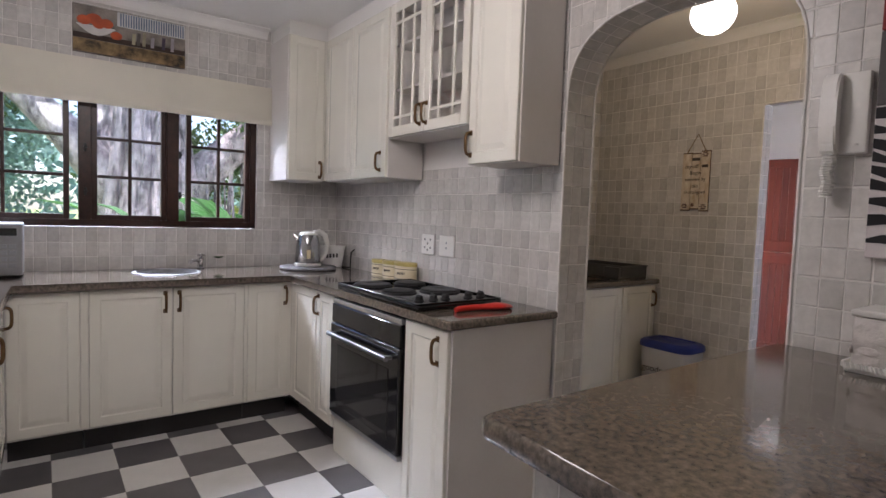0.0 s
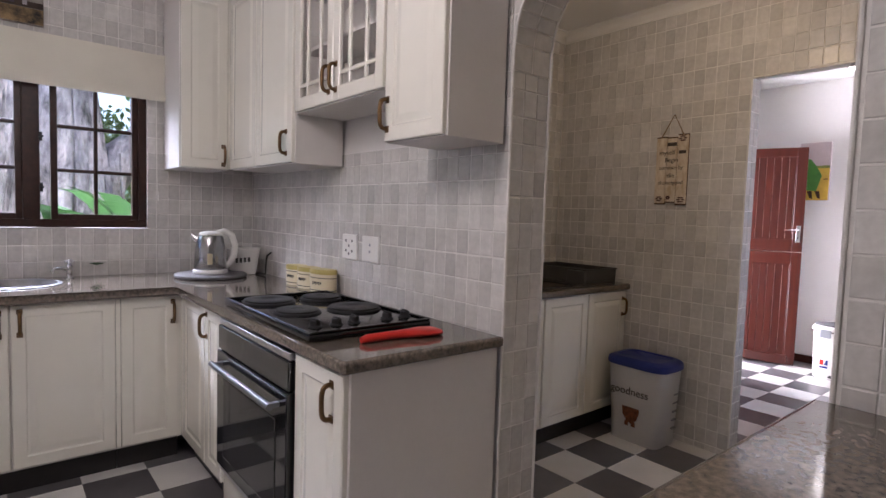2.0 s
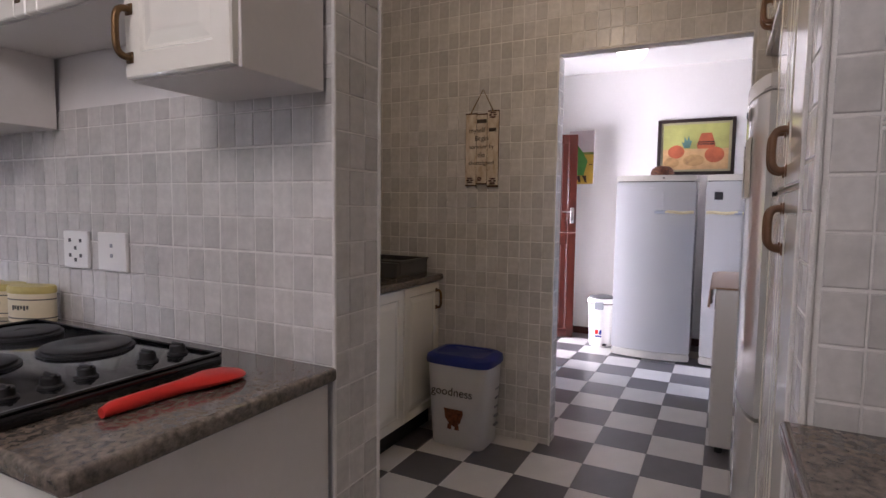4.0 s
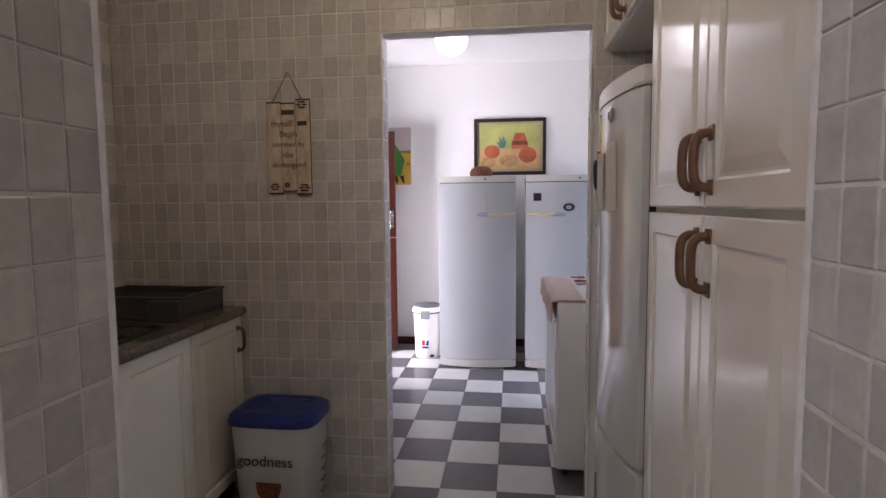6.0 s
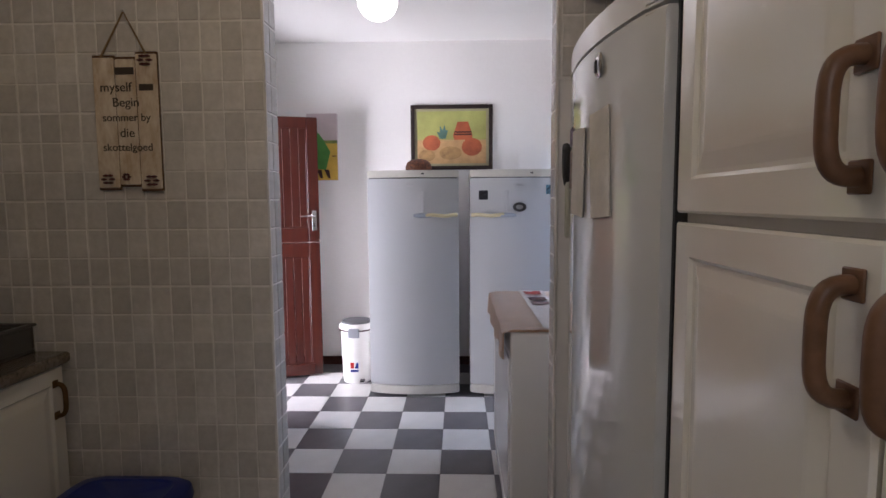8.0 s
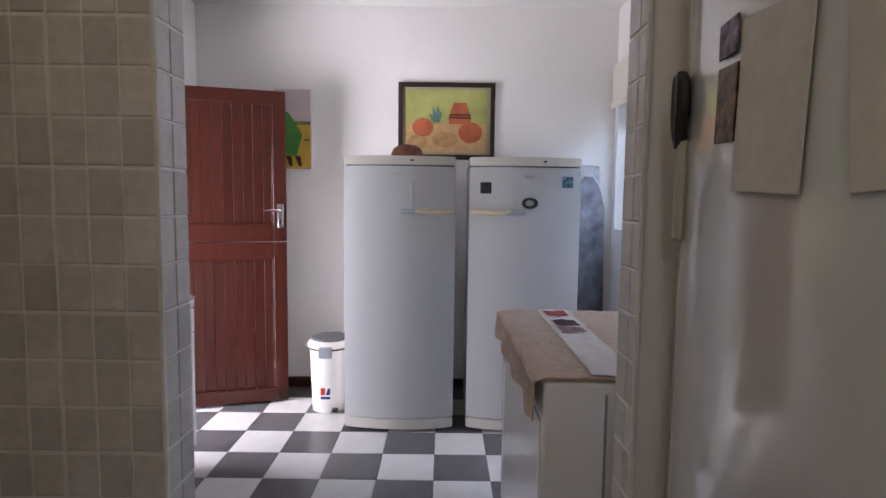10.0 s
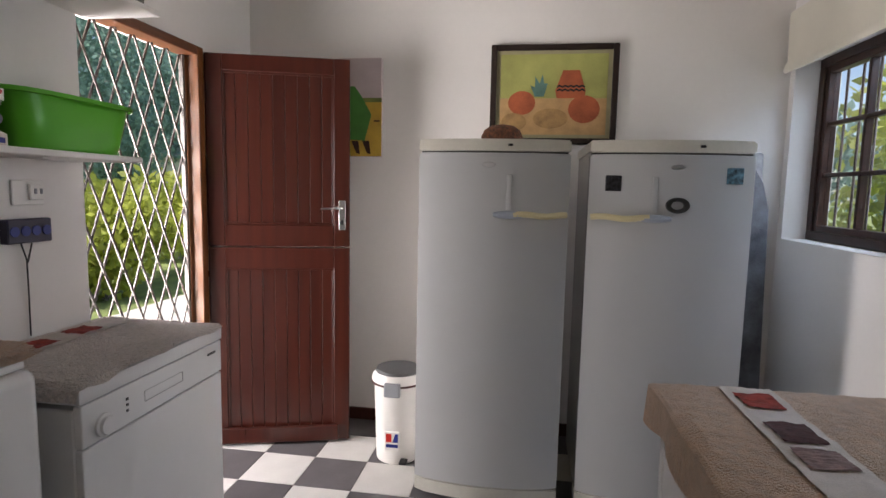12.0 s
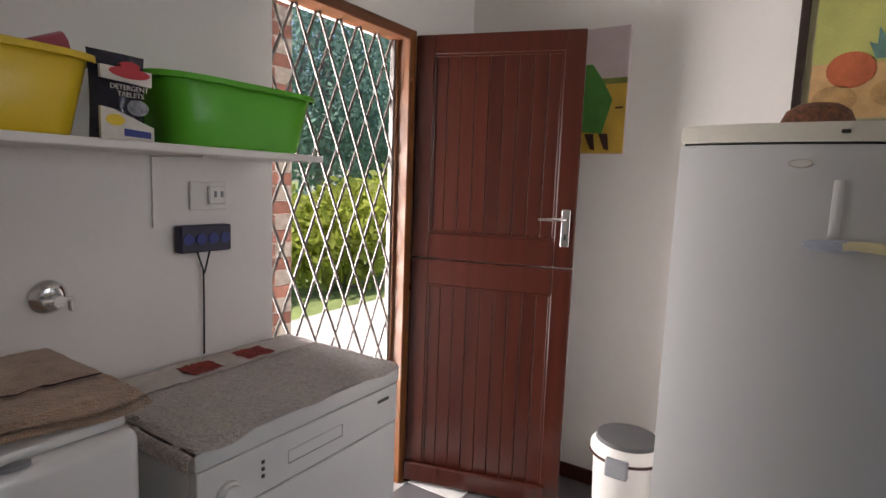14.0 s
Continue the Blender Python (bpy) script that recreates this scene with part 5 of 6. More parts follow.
# niche shelves and what stands on them
for z, lab in ((1.42, "glass shelf in the niche"), (1.80, "dark wire shelf in the niche")):
    single("niche_shelf", B(NX0 + 0.003, SY + 0.01, z, NX1 - 0.003, SY + 0.15, z + 0.008, 0.002), DARKGREY, lab, "shelf")
single("jar", lathe(bmesh.new(), [(0.03, 0), (0.034, 0.004), (0.034, 0.07), (0.024, 0.08), (0.026, 0.095), (0, 0.096)], 18), WHITEPLASTIC, "small white lidded jar on the shelf", "jar", (3.60, SY + 0.07, 1.428), smooth=True)
single("glass", lathe(bmesh.new(), [(0.026, 0), (0.030, 0.08), (0.027, 0.08), (0.023, 0.006), (0, 0.006)], 18), CHROME, "small shiny tumbler on the upper shelf", "glass", (3.57, SY + 0.07, 1.808), smooth=True)
single("glass", lathe(bmesh.new(), [(0.026, 0), (0.030, 0.07), (0.027, 0.07), (0.023, 0.006), (0, 0.006)], 18), BLACKMATT, "dark small tumbler on the upper shelf", "glass", (3.63, SY + 0.07, 1.808), smooth=True)

# things on the near fridge (its door faces +y)
MAGB = mk("magnet_dark", (0.05, 0.05, 0.06), 0.4, vary=0.5, scale=90)
PAPER = mk("paper", (0.66, 0.62, 0.56), 0.8, vary=0.08, scale=20)
def on_fridge(x, z):
    u = (NFX - x) / NFW
    return NFY + 0.055 * math.sin(math.pi * u) ** 0.8 + 0.002
m = thing("fridge_magnet", (3.244, on_fridge(3.244, 1.7), 1.70), 180, "small silver and black oval magnet", "magnet", "fridge magnets")
part("disc", lathe(bmesh.new(), [(0.024, 0), (0.026, 0.003), (0.02, 0.008), (0, 0.009)], 18), CHROME, m, "", True).matrix_local = pose(0, 0, 0, 90)
part("figure", B(-0.008, -0.012, -0.016, 0.008, -0.007, 0.010, 0.003), BLACKMATT, m)
def card(x, z, w, h, label, mat_, tilt=0, cat="note", name="note"):
    o = single(name, B(-w / 2, -0.003, -h / 2, w / 2, 0, h / 2, 0.0008), mat_, label, cat, group="fridge notes")
    o.matrix_world = pose(x, on_fridge(x, z), z, 0, tilt, 180 + math.degrees(math.atan(-0.22 * math.cos(math.pi * (NFX - x) / NFW))))
    return o
card(3.503, 1.503, 0.06, 0.095, "small brown picture magnet on the fridge", mk("brown_print", (0.26, 0.15, 0.07), 0.5, vary=0.5, scale=45), 3, "magnet", "fridge_magnet")
card(3.235, 1.50, 0.10, 0.22, "folded white paper on the fridge door", PAPER, -4)
card(3.40, 1.49, 0.13, 0.20, "white printed page on the fridge door", PAPER, 3)
card(3.505, 1.585, 0.055, 0.045, "purple patterned sticker on the fridge", mk("purple_print", (0.30, 0.22, 0.34), 0.6, vary=0.5, scale=60), 0, "sticker", "sticker")
kn = thing("scissors_holder", (3.70, on_fridge(3.70, 1.45) - 0.003, 1.452), 165, "black handled scissors in a pale holder on the fridge", "scissors")
part("holder", B(-0.018, -0.016, -0.135, 0.018, 0, 0.03, 0.005), mk("pale_green_plastic", (0.48, 0.47, 0.38), 0.5), kn, "pale plastic sleeve")
bm = bmesh.new()
for s in (-1, 1):
    tube(bm, [(s * 0.004, -0.01, 0.02), (s * 0.014, -0.014, 0.045), (s * 0.028, -0.014, 0.075), (s * 0.027, -0.014, 0.115), (s * 0.013, -0.014, 0.13), (s * 0.005, -0.014, 0.10), (s * 0.006, -0.014, 0.05)], 0.0105, 8)
part("grip", bm, BLACKMATT, kn, "black looped grip", True)
tf = thing("storage_tin", (3.17, 0.60, 1.805), 180, "cream round tin with dark lettering on the fridge", "tin")
part("can", lathe(bmesh.new(), [(0.075, 0), (0.078, 0.004), (0.078, 0.13), (0.08, 0.135), (0.08, 0.155), (0.07, 0.162), (0, 0.164)], 26), CREAM, tf, "", True)
bm = bmesh.new()
for k in range(6):
    a = -0.9 + 0.34 * k
    box(bm, 0.078 * math.sin(a) - 0.007, -0.082 * math.cos(a), 0.05, 0.078 * math.sin(a) + 0.007, -0.074 * math.cos(a), 0.085)
part("lettering_bars", bm, INK, tf)

# ---- laundry things ----
FX = 6.03
def fridge_bits(t, hx0, hx1, grey0, badge):
    """The moulded handle across the door's free side, a raised stem for its vertical reflection, and badge."""
    def yb(x):
        return -0.045 * math.sin(math.pi * x / 0.655) ** 0.8
    pts = [(hx0 + (hx1 - hx0) * k / 8, yb(hx0 + (hx1 - hx0) * k / 8) - 0.018, 1.306 + 0.004 * math.sin(k)) for k in range(9)]
    part("handle", tube(bmesh.new(), pts, 0.013, 8), mk("yellowed_plastic", (0.68, 0.60, 0.36), 0.4, vary=0.06), t, "yellowed plastic handle", True)
    g = (hx0 - 0.085, hx0 + 0.045) if grey0 else (hx1 - 0.045, hx1 + 0.085)
    part("handle_grip", tube(bmesh.new(), [(g[0] + (g[1] - g[0]) * k / 5, yb(g[0] + (g[1] - g[0]) * k / 5) - 0.015, 1.306) for k in range(6)], [0.008, 0.015, 0.016, 0.016, 0.015, 0.009], 8), mk("grey_grip", (0.40, 0.44, 0.52), 0.45), t, "grey handle grip", True)
    sx = (g[0] + g[1]) / 2
    # Thin bar stands in for the handle's faint reflection on the door.
    part("stem", B(sx - 0.012, yb(sx) - 0.002, 1.325, sx + 0.012, yb(sx) + 0.004, 1.475, 0.0015, 2), FRIDGESHADE, t, "", True)
    o = part("badge", lathe(bmesh.new(), [(1.0, 0), (1.0, 0.003), (0.8, 0.005), (0, 0.005)], 24, (0, 0, 0), 0.030, 0.011), STEEL, t, "oval grey badge"); o.matrix_local = pose(badge, yb(badge) + 0.0, 1.515, 90)
    part("top_lock", B(badge + 0.08, -0.052, 1.592, badge + 0.10, -0.040, 1.602, 0.002), BLACKMATT, t)
fridge_bits(fridge_1, 0.42, 0.645, True, 0.31)
fridge_bits(fridge_2, 0.01, 0.24, False, 0.345)
for y, z, w, h, lab, mm, cat in ((0.98, 1.468, 0.065, 0.065, "square dark patterned magnet on the fridge", MAGB, "magnet"), (0.505, 1.505, 0.065, 0.065, "square blue seascape magnet on the fridge", mk("blue_print", (0.16, 0.34, 0.46), 0.5, vary=0.5, scale=60), "magnet")):
    o = single("fridge_magnet", B(-w / 2, -0.006, -h / 2, w / 2, 0, h / 2, 0.002), mm, lab, cat, group="fridge magnets")
    o.matrix_world = pose(FX - 0.045 * math.sin(math.pi * (1.075 - y) / 0.655) ** 0.8 - 0.001, y, z, 0, 0, -90)
mg = single("fridge_magnet", lathe(bmesh.new(), [(0.022, 0.0), (0.04, 0.0), (0.044, 0.006), (0.04, 0.012), (0.024, 0.011), (0.022, 0.0)], 22, (0, 0, 0), 1.1, 0.75, cap=False), BLACKMATT, "dark oval ring magnet on the fridge", "magnet", group="fridge magnets", smooth=True)
mg.matrix_world = pose(FX - 0.045, 0.725, 1.382, 90, 0, -90)
single("basket", lathe(bmesh.new(), [(0.085, 0), (0.10, 0.01), (0.105, 0.05), (0.09, 0.085), (0.06, 0.105), (0.02, 0.112), (0, 0.112)], 26), mk("brown_wicker", (0.20, 0.07, 0.03), 0.7, vary=0.4, scale=60, bump=0.8, bscale=120), "small round lidded brown woven basket on the fridge", "basket", (6.45, 1.47, 1.6465), smooth=True)

pp = thing("framed_painting", (LX - 0.001, 1.212, 1.692), -90, "framed painting of orange clay pots", "picture")
PW, PHH = 0.345, 0.54
bm = bmesh.new()
for b in ((-PW, -0.025, 0, -PW + 0.032, 0, PHH), (PW - 0.032, -0.025, 0, PW, 0, PHH), (-PW + 0.032, -0.025, 0, PW - 0.032, 0, 0.032), (-PW + 0.032, -0.025, PHH - 0.032, PW - 0.032, 0, PHH)):
    box(bm, *b, 0.004)
part("frame", bm, mk("dark_frame", (0.028, 0.014, 0.010), 0.4, vary=0.3, scale=20), pp, "dark wooden frame")
part("mount", B(-PW + 0.031, -0.010, 0.031, PW - 0.031, -0.002, PHH - 0.031), paint("khaki", (0.36, 0.33, 0.20), 0.08), pp)
part("ground", B(-PW + 0.055, -0.0125, 0.052, PW - 0.055, -0.009, 0.25), paint("sand", (0.58, 0.36, 0.16), 0.15), pp)
part("sky", B(-PW + 0.055, -0.0125, 0.251, PW - 0.055, -0.009, PHH - 0.052), paint("lime_sky", (0.46, 0.46, 0.14), 0.2, 5), pp)
POT = paint("terracotta", (0.52, 0.13, 0.05), 0.25, 10)
def ell(x, z, a, b, n=22):
    return [(x + a * math.cos(2 * math.pi * k / n), z + b * math.sin(2 * math.pi * k / n)) for k in range(n)]
part("pot_shape", flat_shape(bmesh.new(), [(0.02, 0.25), (0.17, 0.25), (0.175, 0.29), (0.14, 0.40), (0.05, 0.40), (0.012, 0.29)], -0.0145, -0.010), POT, pp)
for x, z, a, b in ((0.17, 0.19, 0.085, 0.075), (-0.17, 0.225, 0.075, 0.065), (-0.01, 0.14, 0.095, 0.055), (-0.21, 0.12, 0.07, 0.05)):
    part("pot_shape", flat_shape(bmesh.new(), ell(x, z, a, b), -0.0155, -0.010), POT if z > 0.15 else paint("pale_pot", (0.5, 0.3, 0.12)), pp)
for z in (0.285, 0.305):
    part("pot_band", flat_shape(bmesh.new(), [(0.02 + 0.15 * k / 10, z + 0.008 * (k % 2)) for k in range(11)] + [(0.17 - 0.15 * k / 10, z + 0.010 + 0.008 * (k % 2)) for k in range(11)], -0.0158, -0.014), ZB, pp)
part("plant_shape", flat_shape(bmesh.new(), [(-0.10, 0.26), (-0.05, 0.26), (-0.03, 0.33), (-0.05, 0.33), (-0.06, 0.38), (-0.075, 0.33), (-0.10, 0.37), (-0.10, 0.31), (-0.125, 0.32)], -0.0148, -0.010), paint("teal", (0.12, 0.24, 0.20)), pp)

cc = thing("canvas_print", (LX - 0.001, 2.31, 1.61), -90, "small unframed canvas in green and yellow", "picture")
part("canvas", B(-0.13, -0.035, 0.0, 0.13, 0, 0.56, 0.004), paint("pale_pink", (0.60, 0.50, 0.50), 0.12, 6), cc)
part("field", B(-0.1295, -0.0365, 0.002, 0.1295, -0.03, 0.31), paint("yellow_field", (0.66, 0.42, 0.06), 0.2, 8), cc)
part("horizon_band", B(-0.1295, -0.0368, 0.31, 0.1295, -0.03, 0.335), paint("olive", (0.22, 0.26, 0.06)), cc)
part("green_shape", flat_shape(bmesh.new(), [(-0.10, 0.10), (0.03, 0.09), (0.07, 0.24), (0.02, 0.33), (-0.03, 0.40), (-0.09, 0.40)], -0.0385, -0.03), paint("leaf_green", (0.08, 0.26, 0.05), 0.15), cc)
for x in (-0.02, 0.045):
    part("brown_shape", flat_shape(bmesh.new(), [(x, 0.02), (x + 0.022, 0.015), (x + 0.012, 0.09), (x - 0.03, 0.09)], -0.0382, -0.03), paint("brown_mark", (0.06, 0.02, 0.012)), cc)
part("dash", B(0.085, -0.0382, 0.20, 0.12, -0.03, 0.208), bpy.data.materials["paint_brown_mark"], cc)

DARKLID = mk("grey_lid_plastic", (0.11, 0.11, 0.112), 0.6, vary=0.1, scale=10)
pb = thing("pedal_bin", (6.37, 1.972, 0), -90, "white pedal bin with a grey lid", "bin")
pb.scale = (1.2, 1.2, 1.12)
part("tub", lathe(bmesh.new(), [(0.085, 0.0), (0.092, 0.004), (0.094, 0.02), (0.105, 0.36), (0.112, 0.375), (0.112, 0.385)], 32), WHITEPLASTIC, pb, "", True)
part("band", lathe(bmesh.new(), [(0.1125, 0.375), (0.119, 0.376), (0.119, 0.384), (0.1125, 0.385)], 32), MAHOGANY, pb, "dark red rim line", True)
part("lid", lathe(bmesh.new(), [(0.116, 0.385), (0.114, 0.405), (0.09, 0.43), (0.086, 0.428)], 32), WHITEPLASTIC, pb, "", True)
part("lid_panel", lathe(bmesh.new(), [(0.100, 0.424), (0.096, 0.437), (0.06, 0.445), (0, 0.446)], 28), DARKLID, pb, "grey domed lid panel", True)
part("clasp", B(-0.035, -0.126, 0.335, 0.035, -0.10, 0.40, 0.006, 2), RUBBERGREY, pb, "grey plastic clasp")
part("label", B(-0.035, -0.101, 0.075, 0.03, -0.094, 0.165, 0.001), WHITEPLASTIC, pb, "white square label")
part("label_shape", flat_shape(bmesh.new(), [(-0.028, 0.115), (-0.004, 0.115), (-0.004, 0.155), (-0.028, 0.155)], -0.1025, -0.10), RED, pb)
part("label_shape", flat_shape(bmesh.new(), [(0.0, 0.115), (0.024, 0.115), (0.024, 0.155), (0.012, 0.155)], -0.1025, -0.10), BLUE, pb)
part("label_bar", B(-0.028, -0.1025, 0.09, 0.024, -0.10, 0.105), BLUE, pb)
part("pedal", B(0.035, -0.13, 0.025, 0.065, -0.085, 0.036, 0.003), BLACKMATT, pb, "black foot pedal")

ib = thing("ironing_board", (6.62, 0.20, 0), 0, "folded ironing board leaning behind the fridge", "ironing board", tilt=(0, 4))
bm = bmesh.new()
pts = [(-0.13, 0.28), (-0.13, 1.36), (-0.09, 1.50), (-0.03, 1.58), (0.03, 1.58), (0.09, 1.50), (0.13, 1.36), (0.13, 0.28)]
flat_shape(bm, pts, -0.02, 0.012)
o = part("board", bm, mk("grey_board_cover", (0.20, 0.21, 0.24), 0.9, vary=0.35, scale=12, bump=0.5, bscale=150), ib, "grey padded cover"); o.matrix_local = pose(0, 0, 0, 0, 0, -70)
for s in (-1, 1):
    o = part("leg", tube(bmesh.new(), [(s * 0.08, 0.03, 0.02), (s * 0.02, 0.03, 1.45)], 0.010, 8), STEEL, ib, "steel leg", True); o.matrix_local = pose(0, 0, 0, 0, 0, -70)
o = part("iron_rest", B(-0.10, -0.01, 1.46, 0.10, 0.03, 1.66, 0.01), mk("pale_grey_rest", (0.42, 0.42, 0.44), 0.5, vary=0.2, scale=30), ib, "pale iron rest"); o.matrix_local = pose(0, 0, 0, 0, 0, -70)

# shelf and things on it
SZ = 1.52
sh = thing("wall_shelf", (4.05, 2.72, SZ), 0, "white painted wall shelf holding basins", "shelf")
part("board", B(0, 0, -0.02, 1.40, 0.278, 0.0, 0.003), WALLPAINT, sh)
for x in (0.35, 1.02):
    part("bracket", box(box(bmesh.new(), x, 0.04, -0.026, x + 0.02, 0.278, -0.021), x, 0.272, -0.22, x + 0.02, 0.278, -0.026), WALLPAINT, sh, "white metal bracket")
us = thing("wall_shelf", (4.05, 2.70, 2.06), 0, "upper white wall shelf", "shelf")
part("board", B(0, 0, -0.02, 1.50, 0.298, 0.0, 0.003), WALLPAINT, us)
single("storage_tub", lathe(bmesh.new(), [(0.10, 0), (0.105, 0.004), (0.12, 0.12), (0.126, 0.125), (0.118, 0.125), (0.10, 0.01), (0, 0.01)], 28, (0, 0, 0), 1.2, 1.0, 4.0), mk("clear_grey_plastic", (0.5, 0.48, 0.45), 0.15, vary=0.1, trans=0.6), "clear grey plastic tub on the upper shelf", "tub", (5.42, 2.84, 2.061), smooth=True)


def basin(at, rz, lx, ly, h, material, label):
    t = thing("basin", at, rz, label, "basin", "plastic basins")
    part("bowl", lathe(bmesh.new(), [(0.80, 0.002), (0.83, 0.0), (0.86, 0.008), (1.0, h - 0.012), (0.985, h - 0.008), (0.965, h - 0.01), (0.83, 0.012), (0, 0.01)], 44, (0, 0, 0), lx / 2.17, ly / 2.17, 4.5), material, t, "", True)
    part("rim", lathe(bmesh.new(), [(0.985, h - 0.006), (1.0, h - 0.010), (1.06, h - 0.004), (1.07, h - 0.013), (1.085, h - 0.011), (1.075, h + 0.002), (0.98, h + 0.002), (0.985, h - 0.006)], 44, (0, 0, 0), lx / 2.17, ly / 2.17, 4.5, False), material, t, "rolled rim", True)
    return t


basin((5.19, 2.86, SZ), 0, 0.52, 0.32, 0.165, GREEN, "bright green plastic basin on the shelf")
yb_ = basin((4.60, 2.86, SZ), 0, 0.48, 0.30, 0.165, YELLOW, "yellow plastic basin on the shelf")
single("scoop", tube(bmesh.new(), [(4.62, 2.86, SZ + 0.10), (4.72, 2.84, SZ + 0.17), (4.80, 2.83, SZ + 0.20)], [0.012, 0.016, 0.022], 8), mk("pink_plastic", (0.55, 0.12, 0.16), 0.4), "pink plastic scoop in the yellow basin", "scoop", smooth=True)
dp = thing("detergent_packet", (4.868, 2.76, SZ), 4, "dark blue and white foil packet of detergent tablets", "packet")
FOIL = mk("dark_foil", (0.035, 0.035, 0.06), 0.22, metal=0.3, vary=0.4, scale=20, bump=0.3, bscale=25, relief=0.006)
bm = bmesh.new()
n = 8
rows = []
for k in range(n + 1):
    z = 0.185 * k / n
    d = 0.036 * min(1, (1 - k / n) / 0.35 + 0.06)
    w = 0.062 - 0.004 * math.sin(math.pi * k / n)
    rows.append([bm.verts.new((x * w, -d * (1 - abs(x) ** 3) * s - 0.001 * s, z)) for s, xs in ((1, (-1, -0.5, 0, 0.5, 1)), (-1, (1, 0.5, 0, -0.5, -1))) for x in xs])
for a, b in zip(rows, rows[1:]):
    for k in range(10):
        bm.faces.new((a[k], a[(k + 1) % 10], b[(k + 1) % 10], b[k]))
bm.faces.new(rows[0][::-1]), bm.faces.new(rows[-1])
part("pouch", bm, FOIL, dp, "", True)
REDLAB = mk("red_label", (0.5, 0.02, 0.03), 0.5, bump=0)
part("label_shape", flat_shape(bmesh.new(), [(-0.055, 0.124), (0.055, 0.118), (0.056, 0.150), (-0.056, 0.150)], -0.038, -0.030), PAPER, dp, "white upper print")
part("label_shape", flat_shape(bmesh.new(), ell(0.006, 0.141, 0.045, 0.012), -0.039, -0.032), REDLAB, dp, "red printed shape")
part("label_shape", flat_shape(bmesh.new(), ell(0.012, 0.158, 0.022, 0.008), -0.032, -0.022), REDLAB, dp, "red printed shape")
part("label_shape", flat_shape(bmesh.new(), [(-0.058, 0.0), (0.058, 0.0), (0.058, 0.030), (0.02, 0.044), (-0.03, 0.062), (-0.058, 0.066)], -0.0385, -0.030), PAPER, dp, "pale lower print")
part("label_shape", flat_shape(bmesh.new(), ell(0.022, 0.070, 0.024, 0.017), -0.039, -0.032), mk("grey_print", (0.35, 0.36, 0.40), 0.5, vary=0.4, scale=90), dp)
part("label_shape", flat_shape(bmesh.new(), ell(-0.028, 0.040, 0.02, 0.012), -0.0395, -0.032), YELLOW, dp, "yellow printed spot")
part("label_shape", flat_shape(bmesh.new(), [(-0.01, 0.008), (0.05, 0.006), (0.05, 0.020), (-0.01, 0.024)], -0.0395, -0.032), BLUE, dp, "blue printed bar")
words(dp, "DETERGENT", (0.004, -0.0395, 0.109), 0.015, PAPER)
words(dp, "TABLETS", (0.006, -0.0395, 0.095), 0.015, PAPER)

so = thing("wall_socket", (5.24, LY - 0.001, 1.388), 0, "white wall socket with a white plug", "socket")
part("plate", B(-0.06, -0.01, -0.042, 0.06, 0, 0.042, 0.003), WHITEPLASTIC, so)
part("plug", B(-0.005, -0.022, -0.025, 0.05, -0.01, 0.03, 0.003), WHITEPLASTIC, so)
for x in (0.01, 0.032):
    part("switch", B(x, -0.025, -0.004, x + 0.008, -0.022, 0.014), RUBBERGREY, so)
pl = thing("multi_plug", (5.216, LY - 0.001, 1.262), 0, "dark blue four-way plug adapter on the wall", "plug adapter")
part("block", B(-0.083, -0.035, -0.040, 0.083, 0, 0.040, 0.004), mk("navy_plastic", (0.022, 0.022, 0.055), 0.4), pl)
for k in range(4):
    part("outlet", lathe(bmesh.new(), [(0.017, 0), (0.017, 0.003), (0.013, 0.003)], 14, (0, 0, 0)), BLUE, pl).matrix_local = pose(-0.06 + 0.04 * k, -0.035, 0.0, 90)
part("cord", tube(tube(bmesh.new(), [(-0.02, -0.015, -0.043), (0.0, -0.012, -0.10), (0.002, -0.01, -0.20), (0.0, -0.01, -0.36)], 0.0028, 6), [(0.02, -0.015, -0.043), (0.003, -0.012, -0.11)], 0.0028, 6), BLACKMATT, pl, "thin dark cords")
tp = thing("wall_tap", (4.808, LY - 0.001, 1.143), 0, "chrome wall stop tap with a round flange", "tap")
part("flange", lathe(bmesh.new(), [(0.042, 0), (0.042, 0.006), (0.03, 0.02), (0.022, 0.022)], 24), CHROME, tp, "", True).matrix_local = pose(0, 0, 0, 90)
part("body", tube(bmesh.new(), [(0, -0.02, 0), (0, -0.07, -0.002)], [0.016, 0.014], 12), CHROME, tp, "", True)
part("handle", box(tube(bmesh.new(), [(-0.032, -0.06, 0.0), (0.032, -0.06, 0.0)], 0.007, 8), 0.02, -0.068, -0.03, 0.032, -0.054, 0.0, 0.003), CHROME, tp, "", True)

# ---- garden ----
def leafmat(name, col, through=0.35):
    m = mk(name, col, 0.45, vary=0.2, scale=3, bump=0.0, island=0.38)
    nt = m.node_tree
    p = nt.nodes["Principled BSDF"]
    tr = nt.nodes.new("ShaderNodeBsdfTranslucent")
    mix = nt.nodes.new("ShaderNodeMixShader")
    mix.inputs[0].default_value = through
    src = p.inputs["Base Color"].links[0].from_socket
    nt.links.new(src, tr.inputs[0])
    nt.links.new(p.outputs[0], mix.inputs[1])
    nt.links.new(tr.outputs[0], mix.inputs[2])
    nt.links.new(mix.outputs[0], nt.nodes["Material Output"].inputs[0])
    return m


